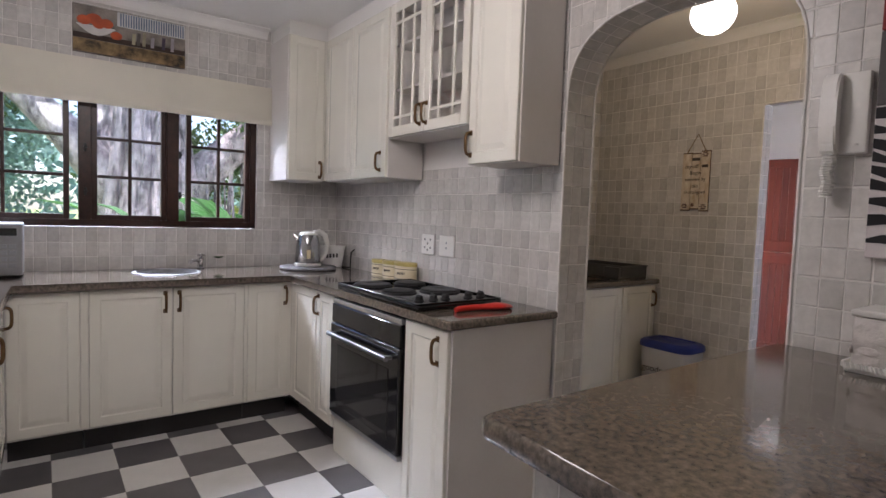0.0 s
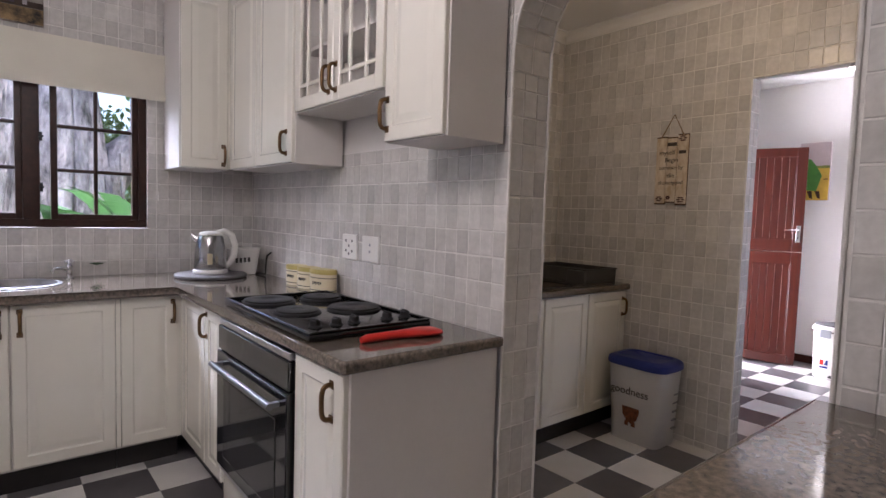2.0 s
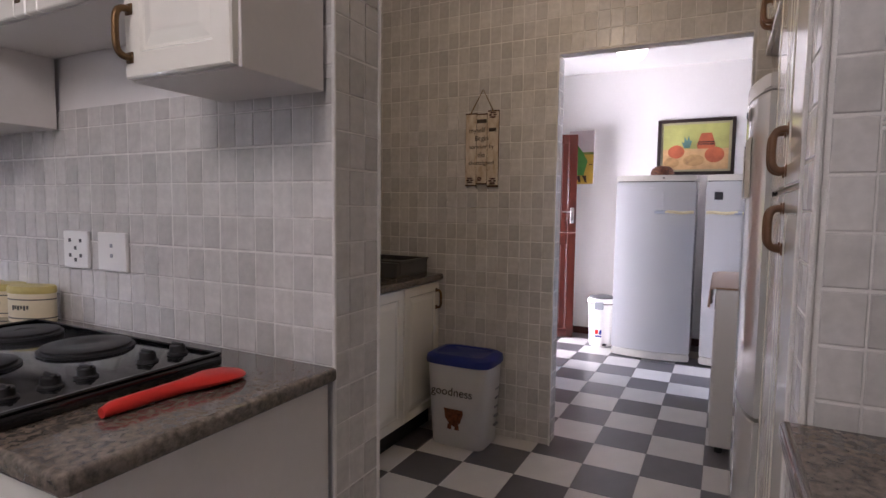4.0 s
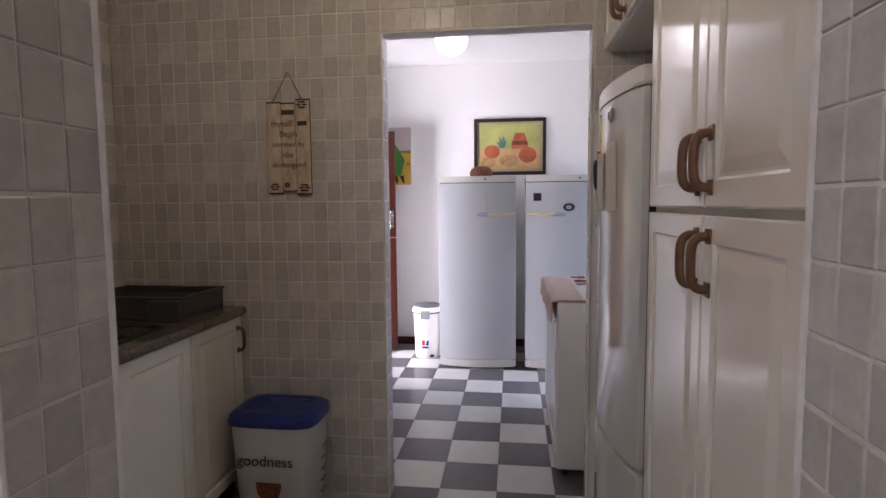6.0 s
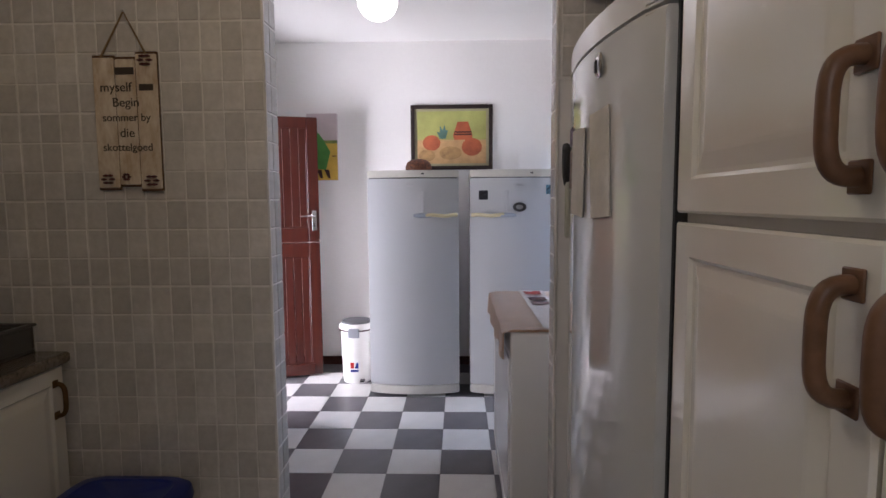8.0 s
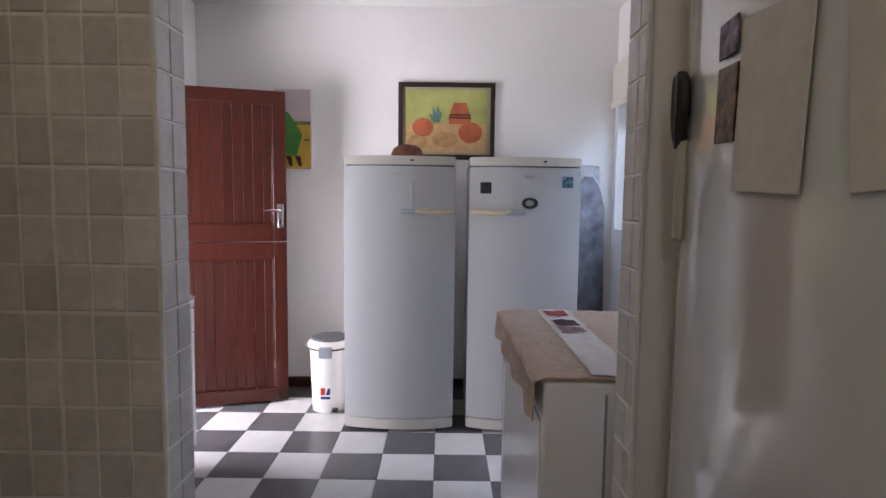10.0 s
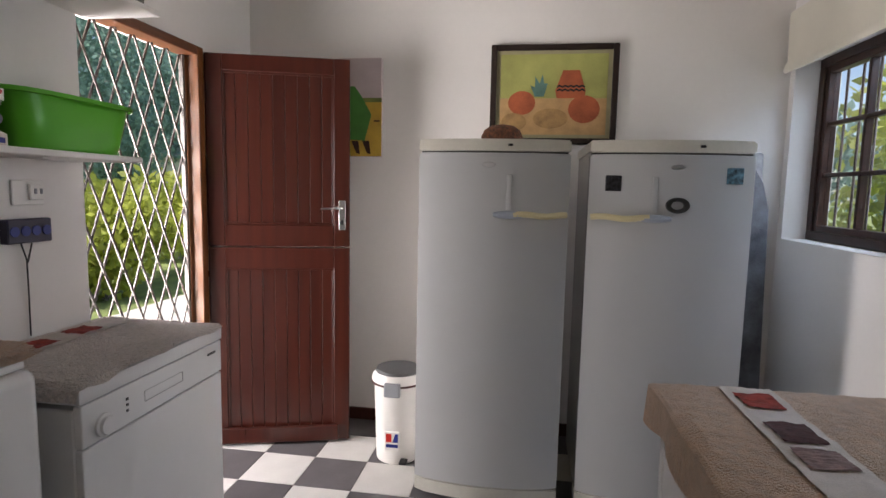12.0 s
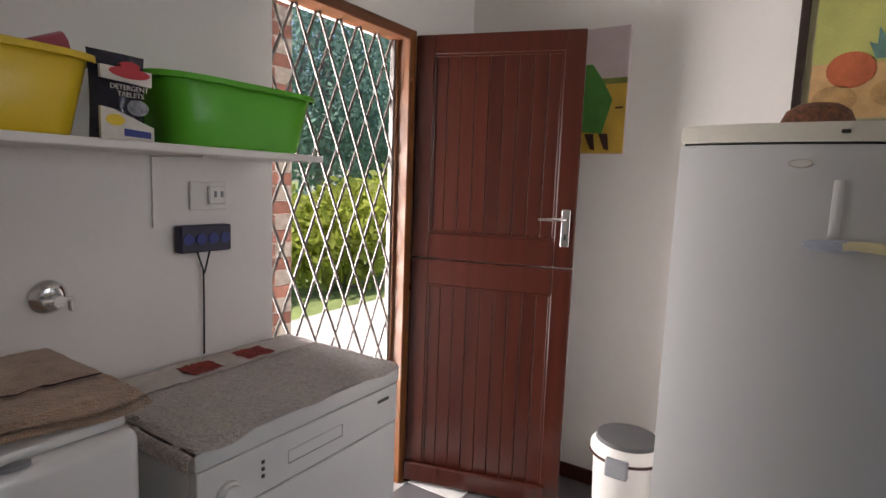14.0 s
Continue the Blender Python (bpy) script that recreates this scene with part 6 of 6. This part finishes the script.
# Leaf colours raised above natural green, with sun and sky light put in.
LEAF = leafmat("tree_leaf", (0.17, 0.26, 0.09), 0.45)
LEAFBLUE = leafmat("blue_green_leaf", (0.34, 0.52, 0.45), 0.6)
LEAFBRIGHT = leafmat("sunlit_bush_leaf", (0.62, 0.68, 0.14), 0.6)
LEAFBIG = leafmat("broad_leaf", (0.045, 0.13, 0.03), 0.35)
BARK = mk("pale_fig_bark", (0.58, 0.50, 0.50), 0.85, vary=0.42, scale=4, bump=1.0, bscale=14, stretch=(2, 2, 1.0), relief=0.05)
GRASS = mk("lawn", (0.34, 0.42, 0.15), 0.9, vary=0.3, scale=3, bump=1.0, bscale=60, relief=0.02)
PAVING = mk("pale_paving", (0.66, 0.64, 0.60), 0.85, vary=0.15, scale=2, bump=0.3, bscale=50)


def leaves(name, blobs, n, size, material, parent, seed, droop=0.4, kind=""):
    """Many small pointed leaves scattered in uneven clumps."""
    rng = np.random.default_rng(seed)
    w = np.array([b[3] ** 2 for b in blobs])
    pick = rng.choice(len(blobs), n, p=w / w.sum())
    ctr = np.array([b[:3] for b in blobs])[pick]
    rad = np.array([b[3] for b in blobs])[pick]
    d = rng.normal(size=(n, 3))
    d /= np.linalg.norm(d, axis=1)[:, None]
    pos = ctr + d * (rad * rng.random(n) ** 0.45)[:, None] * np.array([1, 1, 0.8])
    a = rng.normal(size=(n, 3))
    a[:, 2] -= droop
    a /= np.linalg.norm(a, axis=1)[:, None]
    b = np.cross(a, rng.normal(size=(n, 3)))
    b /= np.linalg.norm(b, axis=1)[:, None]
    s = size * (0.6 + 0.8 * rng.random(n))[:, None]
    v = np.stack([pos, pos + a * s * 0.5 + b * s * 0.28, pos + a * s, pos + a * s * 0.5 - b * s * 0.28], axis=1).reshape(-1, 3)
    me = bpy.data.meshes.new(name)
    me.from_pydata(v.tolist(), [], np.arange(4 * n).reshape(-1, 4).tolist())
    me.materials.append(material)
    ob = new(name, me)
    ob.parent = parent
    return tagged(ob, kind=kind) if kind else ob


single("ground", B(-150, -150, -0.30, 150, 150, -0.16), GRASS, "sunlit green lawn round the house", "lawn", kind="structure")
single("pavement", B(4.9, 3.22, -0.16, 12.5, 5.9, -0.06, 0.01), PAVING, "pale paving outside the laundry door", "paving", kind="structure")


def tree(at, height, trunk, blobs, n, size, leaf, label, seed, lean=(0, 0)):
    t = thing("tree", at, 0, label, "tree", "garden trees")
    bm = tube(bmesh.new(), [(lean[0] * k / 6 + 0.05 * math.sin(k * 1.3 + seed), lean[1] * k / 6 + 0.05 * math.cos(k * 1.7 + seed), height * k / 6) for k in range(7)], [trunk * (1.35, 1.05, 0.95, 0.85, 0.75, 0.6, 0.45)[k] for k in range(7)], 14)
    part("trunk", bm, BARK, t, "", True)
    r = random.Random(seed)
    for k in range(5):
        b = r.choice(blobs)
        z = height * r.uniform(0.55, 0.95)
        p0 = (lean[0] * z / height, lean[1] * z / height, z)
        mid = ((p0[0] + b[0]) / 2 + r.uniform(-0.2, 0.2), (p0[1] + b[1]) / 2, (z + b[2]) / 2 + 0.15)
        part("limb", tube(bmesh.new(), [p0, mid, b[:3]], [trunk * 0.4, trunk * 0.25, trunk * 0.1], 8), BARK, t, "", True)
    leaves("crown", blobs, n, size, leaf, t, seed)
    return t


# old fig tree with hanging roots before the kitchen window
fig = tree((1.15, 7.6, -0.16), 5.0, 0.40, [(-2.2, 0.5, 3.2, 1.2), (1.8, 0.4, 4.6, 1.3), (1.1, -0.7, 2.9, 0.7), (2.3, -0.4, 3.0, 0.9), (0.1, 1.6, 2.2, 1.0), (0.2, 1.2, 5.2, 1.6), (-1.2, -0.3, 4.4, 1.0), (2.6, 1.0, 3.6, 0.9)], 34000, 0.075, LEAF, "old grey fig tree with hanging roots outside the window", 3, (-0.7, 0.6))
part("limb", tube(bmesh.new(), [(-0.1, 0.1, 1.0), (0.45, 0.1, 1.9), (1.1, 0.0, 2.5), (2.0, -0.1, 2.9)], [0.30, 0.25, 0.2, 0.15], 12), BARK, fig, "", True)
part("limb", tube(bmesh.new(), [(-0.2, 0.1, 1.4), (-0.9, 0.0, 2.3), (-1.6, 0.1, 3.0)], [0.26, 0.2, 0.12], 12), BARK, fig, "", True)
part("trunk", tube(bmesh.new(), [(1.55, -0.3, 0.0), (1.45, -0.2, 1.2), (1.3, -0.1, 2.6)], [0.26, 0.20, 0.2], 12), BARK, fig, "pale second stem", True)
r_ = random.Random(31)
for k in range(26):
    a = 2 * math.pi * k / 26
    rr = 0.38 + r_.uniform(-0.06, 0.06)
    part("root_strand", tube(bmesh.new(), [(-0.12 * s + rr * (1.5 - 0.75 * s) * math.cos(a + 0.5 * s) + r_.uniform(-0.05, 0.05), 0.1 * s + rr * (1.4 - 0.65 * s) * math.sin(a + 0.5 * s), 3.4 * s) for s in (0, 0.2, 0.4, 0.6, 0.8, 1.0)], [0.13, 0.10, 0.085, 0.08, 0.07, 0.05], 8), BARK, fig, "", True)
r_ = random.Random(8)
for k in range(70):
    x = r_.uniform(0.3, 2.1)
    z1 = 1.9 + 0.35 * x
    part("aerial_root", tube(bmesh.new(), [(x, r_.uniform(-0.25, 0.15), z1), (x + r_.uniform(-0.08, 0.08), r_.uniform(-0.25, 0.1), z1 * 0.6), (x + r_.uniform(-0.15, 0.15), r_.uniform(-0.3, 0.1), r_.uniform(0.1, 0.9))], r_.uniform(0.008, 0.028), 5), BARK, fig)


def broad_plant(at, n, length, label, seed):
    t = thing("broad_leaf_plant", at, 0, label, "plant")
    r = random.Random(seed)
    for k in range(n):
        a, tilt = r.uniform(0, 2 * math.pi), r.uniform(0.2, 0.85)
        L = length * r.uniform(0.7, 1.1)
        bm = bmesh.new()
        rows = []
        for i in range(9):
            s = i / 8
            h = s * L
            out = math.sin(tilt) * h * (0.5 + 0.6 * s)
            z = math.cos(tilt) * h + 0.25 * h - 0.35 * L * s ** 3
            w = 0.036 * L * math.sin(math.pi * max(0.0, (s - 0.3) / 0.7)) ** 0.7 * 1.6 + 0.006
            cx, cy = math.cos(a) * out, math.sin(a) * out
            rows.append([bm.verts.new((cx - math.sin(a) * w * q, cy + math.cos(a) * w * q, z + 0.3 * w * abs(q))) for q in (-1, 0, 1)])
        for p, q in zip(rows, rows[1:]):
            for i in range(2):
                bm.faces.new((p[i], p[i + 1], q[i + 1], q[i]))
        part("leaf", bm, LEAFBIG, t, "", True)
    return t


broad_plant((1.15, 4.95, -0.16), 34, 1.95, "broad-leaved green plant outside the kitchen window", 2)
broad_plant((1.75, 5.35, -0.16), 34, 2.15, "taller broad-leaved plant beside it", 5)
broad_plant((-0.75, 5.4, -0.16), 22, 1.55, "low broad-leaved plant under the window", 9)
tree((-2.6, 8.5, -0.16), 4.5, 0.2, [(0.9, -0.8, 2.2, 1.0), (-0.9, -0.6, 1.4, 1.0), (2.2, 0.3, 2.6, 0.8), (0, 0, 2.0, 1.3), (1.2, 0.2, 3.2, 1.4), (-1.0, 0.3, 3.6, 1.5), (0.5, -0.4, 1.2, 1.0), (1.9, 0.0, 1.6, 0.9), (0, 0.2, 5.0, 1.5)], 42000, 0.07, LEAFBLUE, "leafy green garden tree", 4)
tree((3.6, 9.6, -0.16), 5.0, 0.2, [(0, 0, 3.0, 1.5), (-1.6, 0.1, 2.0, 1.1), (1.4, 0.2, 2.4, 1.5), (0.3, 0.2, 5.2, 1.7), (-1.5, 0.3, 4.4, 1.2)], 20000, 0.10, LEAF, "leafy green tree at the garden's edge", 6)


def bush(at, blobs, n, size, leaf, label, seed):
    t = thing("bush", at, 0, label, "bush", "garden bushes")
    r = random.Random(seed)
    for k in range(7):
        b = r.choice(blobs)
        part("stem", tube(bmesh.new(), [(r.uniform(-0.2, 0.2), r.uniform(-0.1, 0.1), 0), b[:3]], [0.02, 0.008], 6), BARK, t)
    leaves("foliage", blobs, n, size, leaf, t, seed)
    return t


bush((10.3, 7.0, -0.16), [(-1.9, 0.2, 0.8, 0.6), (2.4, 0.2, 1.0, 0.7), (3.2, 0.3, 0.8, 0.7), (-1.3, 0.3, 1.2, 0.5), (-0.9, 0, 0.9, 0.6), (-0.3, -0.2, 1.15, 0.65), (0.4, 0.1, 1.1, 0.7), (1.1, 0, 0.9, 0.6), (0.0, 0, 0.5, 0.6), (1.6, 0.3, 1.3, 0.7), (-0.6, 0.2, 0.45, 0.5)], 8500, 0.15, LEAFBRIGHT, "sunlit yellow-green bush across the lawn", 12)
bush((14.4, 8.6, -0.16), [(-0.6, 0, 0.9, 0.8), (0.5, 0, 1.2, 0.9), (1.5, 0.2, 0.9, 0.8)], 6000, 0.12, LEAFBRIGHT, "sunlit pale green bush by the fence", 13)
bush((2.2, 8.0, -0.16), [(-0.8, 0, 0.7, 0.7), (0.3, 0, 0.9, 0.8), (1.3, 0, 0.7, 0.7), (-2.0, 0.2, 0.6, 0.6)], 3200, 0.16, LEAFBRIGHT, "sunlit green bush behind the fig", 14)
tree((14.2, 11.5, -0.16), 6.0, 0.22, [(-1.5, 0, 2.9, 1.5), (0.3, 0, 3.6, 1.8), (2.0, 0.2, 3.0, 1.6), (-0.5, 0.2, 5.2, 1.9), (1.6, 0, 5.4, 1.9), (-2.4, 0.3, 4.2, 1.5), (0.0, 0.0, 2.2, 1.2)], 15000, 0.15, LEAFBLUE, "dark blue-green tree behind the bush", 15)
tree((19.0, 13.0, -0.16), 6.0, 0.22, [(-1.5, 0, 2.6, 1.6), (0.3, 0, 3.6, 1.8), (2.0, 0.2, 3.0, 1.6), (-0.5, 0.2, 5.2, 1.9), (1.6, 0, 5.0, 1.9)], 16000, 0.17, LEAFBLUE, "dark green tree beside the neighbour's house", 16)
tree((6.9, -4.2, -0.16), 4.0, 0.16, [(-0.6, 0, 1.9, 0.9), (0.6, 0.2, 2.6, 1.0), (-1.4, -0.2, 2.9, 0.9), (1.4, 0, 1.5, 0.9), (0, 0, 3.8, 1.1), (2.2, -0.2, 2.6, 0.9)], 14000, 0.09, LEAF, "leafy tree outside the laundry window", 17)
tree((9.6, -3.2, -0.16), 4.0, 0.16, [(-0.6, 0, 1.6, 0.9), (0.6, 0.2, 2.4, 1.0), (0, -0.5, 3.2, 1.1), (1.2, 0, 1.4, 0.9)], 5000, 0.15, LEAFBRIGHT, "sunlit tree farther along the wall", 18)
far = thing("backdrop", (0, 0, -0.16), 0, "distant green trees round the garden", "trees", kind="structure")
blobs = []
r_ = random.Random(21)
for k in range(70):
    a = 2 * math.pi * k / 70
    blobs.append((3 + 24 * math.cos(a), 2 + 24 * math.sin(a), r_.uniform(1.0, 4.0), r_.uniform(2.0, 3.2)))
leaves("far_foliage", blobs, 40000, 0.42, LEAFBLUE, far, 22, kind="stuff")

# neighbour's house glimpsed through the gate
ho = thing("house", (22.5, 14.5, -0.16), -30, "white neighbouring house with a pale roof", "house")
part("wall", B(-4, -3, 0, 4, 3, 2.6), WALLPAINT, ho)
bm = bmesh.new()
rf = [[bm.verts.new(v) for v in ((x, -3.4, 2.5), (x, 0, 4.2), (x, 3.4, 2.5), (x, 3.4, 2.42), (x, 0, 4.08), (x, -3.4, 2.42))] for x in (-4.3, 4.3)]
for k in range(6):
    bm.faces.new((rf[0][k], rf[0][(k + 1) % 6], rf[1][(k + 1) % 6], rf[1][k]))
bm.faces.new(rf[0]), bm.faces.new(rf[1][::-1])
part("roof", bm, PAVING, ho)
for x in (-2.5, 0, 2.5):
    w_ = part("window", B(x - 0.5, -3.02, 1.0, x + 0.5, -2.98, 2.0), DARKGREY, ho)

# brick pillar outside the gate
pil = thing("brick_pillar", (6.12, 3.98, -0.16), 0, "red brick pillar outside the door", "pillar")
part("core", B(-0.222, -0.112, 0, 0.222, 0.112, 2.9), MORTAR, pil)
brick = mesh_of(B(-0.106, -0.05, 0, 0.106, 0.05, 0.068, 0.003), "brick", BRICK)
for c in range(37):
    for k in range(2):
        for s in (-1, 1):
            o = part("brick", brick, None, pil)
            o.matrix_local = pose(-0.112 + 0.224 * k, s * 0.066, 0.006 + 0.078 * c) if c % 2 == 0 else pose((-0.17, 0.17)[k], s * 0.058, 0.006 + 0.078 * c, 0, 0, 0) @ Matrix.Diagonal((0.49, 1.0, 1, 1))
    if c % 2:
        for s in (-1, 1):
            o = part("brick", brick, None, pil)
            o.matrix_local = pose(0, s * 0.066, 0.006 + 0.078 * c)

# ---- floor ----
def tile_x(i):
    return 4.566 + PITCH * (i - 15)


def tile_y(j):
    return 1.258 + PITCH * (j - 4)


floor = single("floor", box(B(-1.7, -2.4, -0.12, 2.142, KY + 0.23, -0.003), 2.142, -0.22, -0.12, LX + 0.2, LY + 0.22, -0.003), FLOORGROUT, "black and white chequered tile floor", "floor", kind="structure")
bm = B(0.0015, 0.0015, -0.004, PITCH - 0.0015, PITCH - 0.0015, 0.0, 0.0012)
pale = mesh_of(bm, "floor_tile", FLOORWHITE)
dark = pale.copy()
dark.materials[0] = FLOORDARK
rest = {0: bmesh.new(), 1: bmesh.new()}
for i in range(-7, 24):
    for j in range(-9, 15):
        x, y = tile_x(i), tile_y(j)
        if x > LX - 0.05 or y > KY or (x > 2.1 and (y > SY + 0.05 or y < -0.3)) or x < -1.8 or y < -2.5:
            continue
        near = (0.2 < x < 2.0 and 2.0 < y < 3.6) or (x > 1.7 and 0.3 < y < 2.9)
        if near:
            ob = part("tile", dark if (i + j) % 2 else pale, None, floor)
            ob.location = (x, y, 0)
        else:
            box(rest[(i + j) % 2], x + 0.0015, y + 0.0015, -0.004, x + PITCH - 0.0015, y + PITCH - 0.0015, 0.0)
for k, m in ((0, FLOORWHITE), (1, FLOORDARK)):
    tagged(part("outer_tiles", rest[k], m, floor), kind="stuff")

# ---- wall tiles: 0.2 x 0.28 m, each pressed with nine squares ----
TU, TV, PU, PV = 0.2, 0.28, 0.2 / 3, 0.28 / 3
tile_cache = {}


def pads_mesh(rects):
    bm = bmesh.new()
    for quad in rects:
        us, vs = [p[0] for p in quad], [p[1] for p in quad]
        cu, cv = sum(us) / len(us), sum(vs) / len(vs)
        lo = [bm.verts.new((u, 0.0035, v)) for u, v in quad]
        hi = []
        for u, v in quad:
            d = math.hypot(u - cu, v - cv) or 1
            hi.append(bm.verts.new((u - (u - cu) / d * 0.003, 0.0012, v - (v - cv) / d * 0.003)))
        n = len(quad)
        for k in range(n):
            bm.faces.new((lo[k], lo[(k + 1) % n], hi[(k + 1) % n], hi[k]))
        bm.faces.new(hi)
    return mesh_of(bm, "wall_tile", TILE)


def tile_quads(u0, v0, c0, d0, c1, d1):
    """Squares of the tile at grid corner (u0, v0), clipped to the rectangle c0, d0, c1, d1."""
    quads = []
    for a in range(3):
        for b in range(3):
            x0, x1 = u0 + a * PU + (0.0028 if a == 0 else 0.0016), u0 + (a + 1) * PU - (0.0028 if a == 2 else 0.0016)
            z0, z1 = v0 + b * PV + (0.0028 if b == 0 else 0.0016), v0 + (b + 1) * PV - (0.0028 if b == 2 else 0.0016)
            x0, x1, z0, z1 = max(x0, c0), min(x1, c1), max(z0, d0), min(z1, d1)
            if x1 - x0 > 0.012 and z1 - z0 > 0.012:
                quads.append([(x0, z0), (x1, z0), (x1, z1), (x0, z1)])
    return quads


def tile_wall(owner, at, rz, rects, phase=(0, 0), bend=None):
    """Tiles rectangles (u0, v0, u1, v1) of a wall; u runs to the right as one faces it."""
    m = pose(at[0], at[1], 0, 0, 0, rz)
    bed = bmesh.new()
    for u0, v0, u1, v1 in rects:
        if not bend:
            box(bed, u0, 0.0035, v0, u1, 0.0075, v1)
        i0, i1 = math.floor((u0 - phase[0]) / TU), math.ceil((u1 - phase[0]) / TU)
        j0, j1 = math.floor((v0 - phase[1]) / TV), math.ceil((v1 - phase[1]) / TV)
        for i in range(i0, i1):
            for j in range(j0, j1):
                a, b = phase[0] + i * TU, phase[1] + j * TV
                quads = tile_quads(a, b, u0, v0, u1, v1)
                if bend:
                    quads = bend(quads)
                if not quads:
                    continue
                quads = [[(round(u - a, 4), round(v - b, 4)) for u, v in q] for q in quads]
                key = repr(quads)
                if key not in tile_cache:
                    tile_cache[key] = pads_mesh(quads)
                ob = part("tile", tile_cache[key], None, owner)
                ob.matrix_local = m @ pose(a, 0, b)
    if not bend:
        b = part("grout_bed", bed, GROUT, owner)
        b.matrix_local = m
    else:
        bed.free()


def around_arch(quads):
    """Drops squares inside the arch and fits cut ones to its curve (u = -y)."""
    kept = []
    for q in quads:
        (u0, v0), (u1, v1) = q[0], q[2]
        foot = []
        for k in range(10):
            u = u0 + (u1 - u0) * k / 9
            low = max(v0, arch_top(-u)) if abs(-u - ARCH_C) < ARCH_A else v0
            if low < v1 - 0.006:
                foot.append((u, low))
        if len(foot) == 10 and all(v == v0 for u, v in foot):
            kept.append(q)
        elif len(foot) > 2:
            kept.append(foot + [(foot[-1][0], v1), (foot[0][0], v1)])
    return kept


# kitchen: arch wall (facing -x, u = -y)
tile_wall(wall_arch, (KX, 0), -90, [(-KY, CT - 0.02, -1.79, 1.65), (-0.802, PZ - 0.05, 0.5, CEIL), (-1.87, 1.65, -1.79, ARCH_Z), (-1.87, ARCH_Z, -1.80, CEIL)], (-1.79, 0.935))
bm = bmesh.new()
bow = [(ARCH_C - ARCH_A * math.copysign(abs(math.cos(q)) ** (2 / ARCH_N), math.cos(q)), ARCH_Z + ARCH_H * math.sin(q) ** (2 / ARCH_N)) for q in (math.pi * (0.001 + 0.998 * k / 40) for k in range(41))]
for (a, za), (b, zb) in zip(bow, bow[1:]):
    vs = [bm.verts.new(p) for x in (KX + 0.0035, KX + 0.0076) for p in ((x, a, za), (x, b, zb), (x, b, CEIL), (x, a, CEIL))]
    for f in ((0, 1, 2, 3), (7, 6, 5, 4), (0, 4, 5, 1), (1, 5, 6, 2), (2, 6, 7, 3), (3, 7, 4, 0)):
        bm.faces.new([vs[i] for i in f])
part("grout_bed", bm, GROUT, wall_arch)
tile_wall(wall_arch, (KX, 0), -90, [(-1.80, ARCH_Z, -0.792, CEIL)], (-1.79, 0.935), around_arch)
# reveals of the arch
tile_wall(wall_arch, (KX, 1.79), 0, [(0.006, 0, 0.196, ARCH_Z)], (0.0, 0.035))
tile_wall(wall_arch, (KX, 0.802), 180, [(-0.196, 0, -0.006, ARCH_Z)], (-0.2, 0.035))
bm = bmesh.new()
ang = [math.pi * (1 - k / 24) for k in range(25)]
cur = [(ARCH_C + ARCH_A * math.copysign(abs(math.cos(q)) ** (2 / ARCH_N), math.cos(q)), ARCH_Z + ARCH_H * abs(math.sin(q)) ** (2 / ARCH_N)) for q in ang]
for p, q in zip(cur, cur[1:]):
    for x0, x1 in ((KX + 0.006, KX + 0.098), (KX + 0.102, KX + 0.194)):
        a, b = Vector((p[0], p[1])), Vector((q[0], q[1]))
        d = (b - a).normalized() * 0.002
        a, b = a + d, b - d
        bm.faces.new([bm.verts.new(v) for v in ((x0, *a), (x1, *a), (x1, *b), (x0, *b))])
part("arch_soffit_tiles", bm, TILE, wall_arch)
# rounded edge beads of the arch and the doorway
rim = [(0.802, 0.0), (0.802, 0.9)] + cur + [(1.79, 0.9), (1.79, 0.0)]
for x in (KX + 0.002, 2.148):
    part("edge_bead", tube(bmesh.new(), [(x, y, z) for y, z in rim], 0.0055, 8), GROUT, wall_arch, "pale rounded tile edge", True)
for x in (WX + 0.002,):
    part("edge_bead", tube(bmesh.new(), [(x, y, z) for y, z in ((DY0, 0), (DY0, DZ - 0.01), (DY0 + 0.01, DZ), (DY1 - 0.01, DZ), (DY1, DZ - 0.01), (DY1, 0))], 0.0055, 8), GROUT, wall_door, "pale rounded tile edge", True)
# kitchen: window wall
tile_wall(wall_window, (0, KY), 0, [(-0.72, CT - 0.02, WIN1, WZ0), (WIN1, CT - 0.02, KX, 1.62), (-1.5, WZ1, 1.39, CEIL), (WIN1, 1.62, 1.39, WZ1)], (0.15, 0.935))
# scullery
tile_wall(wall_door, (WX, 0), -90, [(-SY, 0, -DY1, CEIL), (-DY1, DZ, -DY0, CEIL), (-DY0, 1.8, -0.1, CEIL)], (-DY1, 0.035))
tile_wall(wall_scullery, (0, SY), 0, [(2.15, CT, NX0, CEIL), (NX1, CT, WX, CEIL), (NX0, CT, NX1, NZ0), (NX0, NZ1, NX1, CEIL)], (3.84, 0.035))
# doorway reveals
tile_wall(wall_door, (WX, DY1), 0, [(0.004, 0, WX2 - WX, DZ)], (0.0, 0.035))
tile_wall(wall_door, (WX2, DY0), 180, [(0.0, 0, WX2 - WX - 0.004, DZ)], (0.0, 0.035))
# peninsula base
pen_face = thing("peninsula_tiling", (0, 0, 0), 0, "grey marbled tiles on the peninsula base", "tiles", kind="structure")
tile_wall(pen_face, (0.762, 0), -90, [(-0.776, 0, 0.25, PZ - 0.045)], (-0.776, 0.05))
tile_wall(pen_face, (0, 0.776), 180, [(-1.944, 0, -0.762, PZ - 0.045)], (-0.762, 0.05))
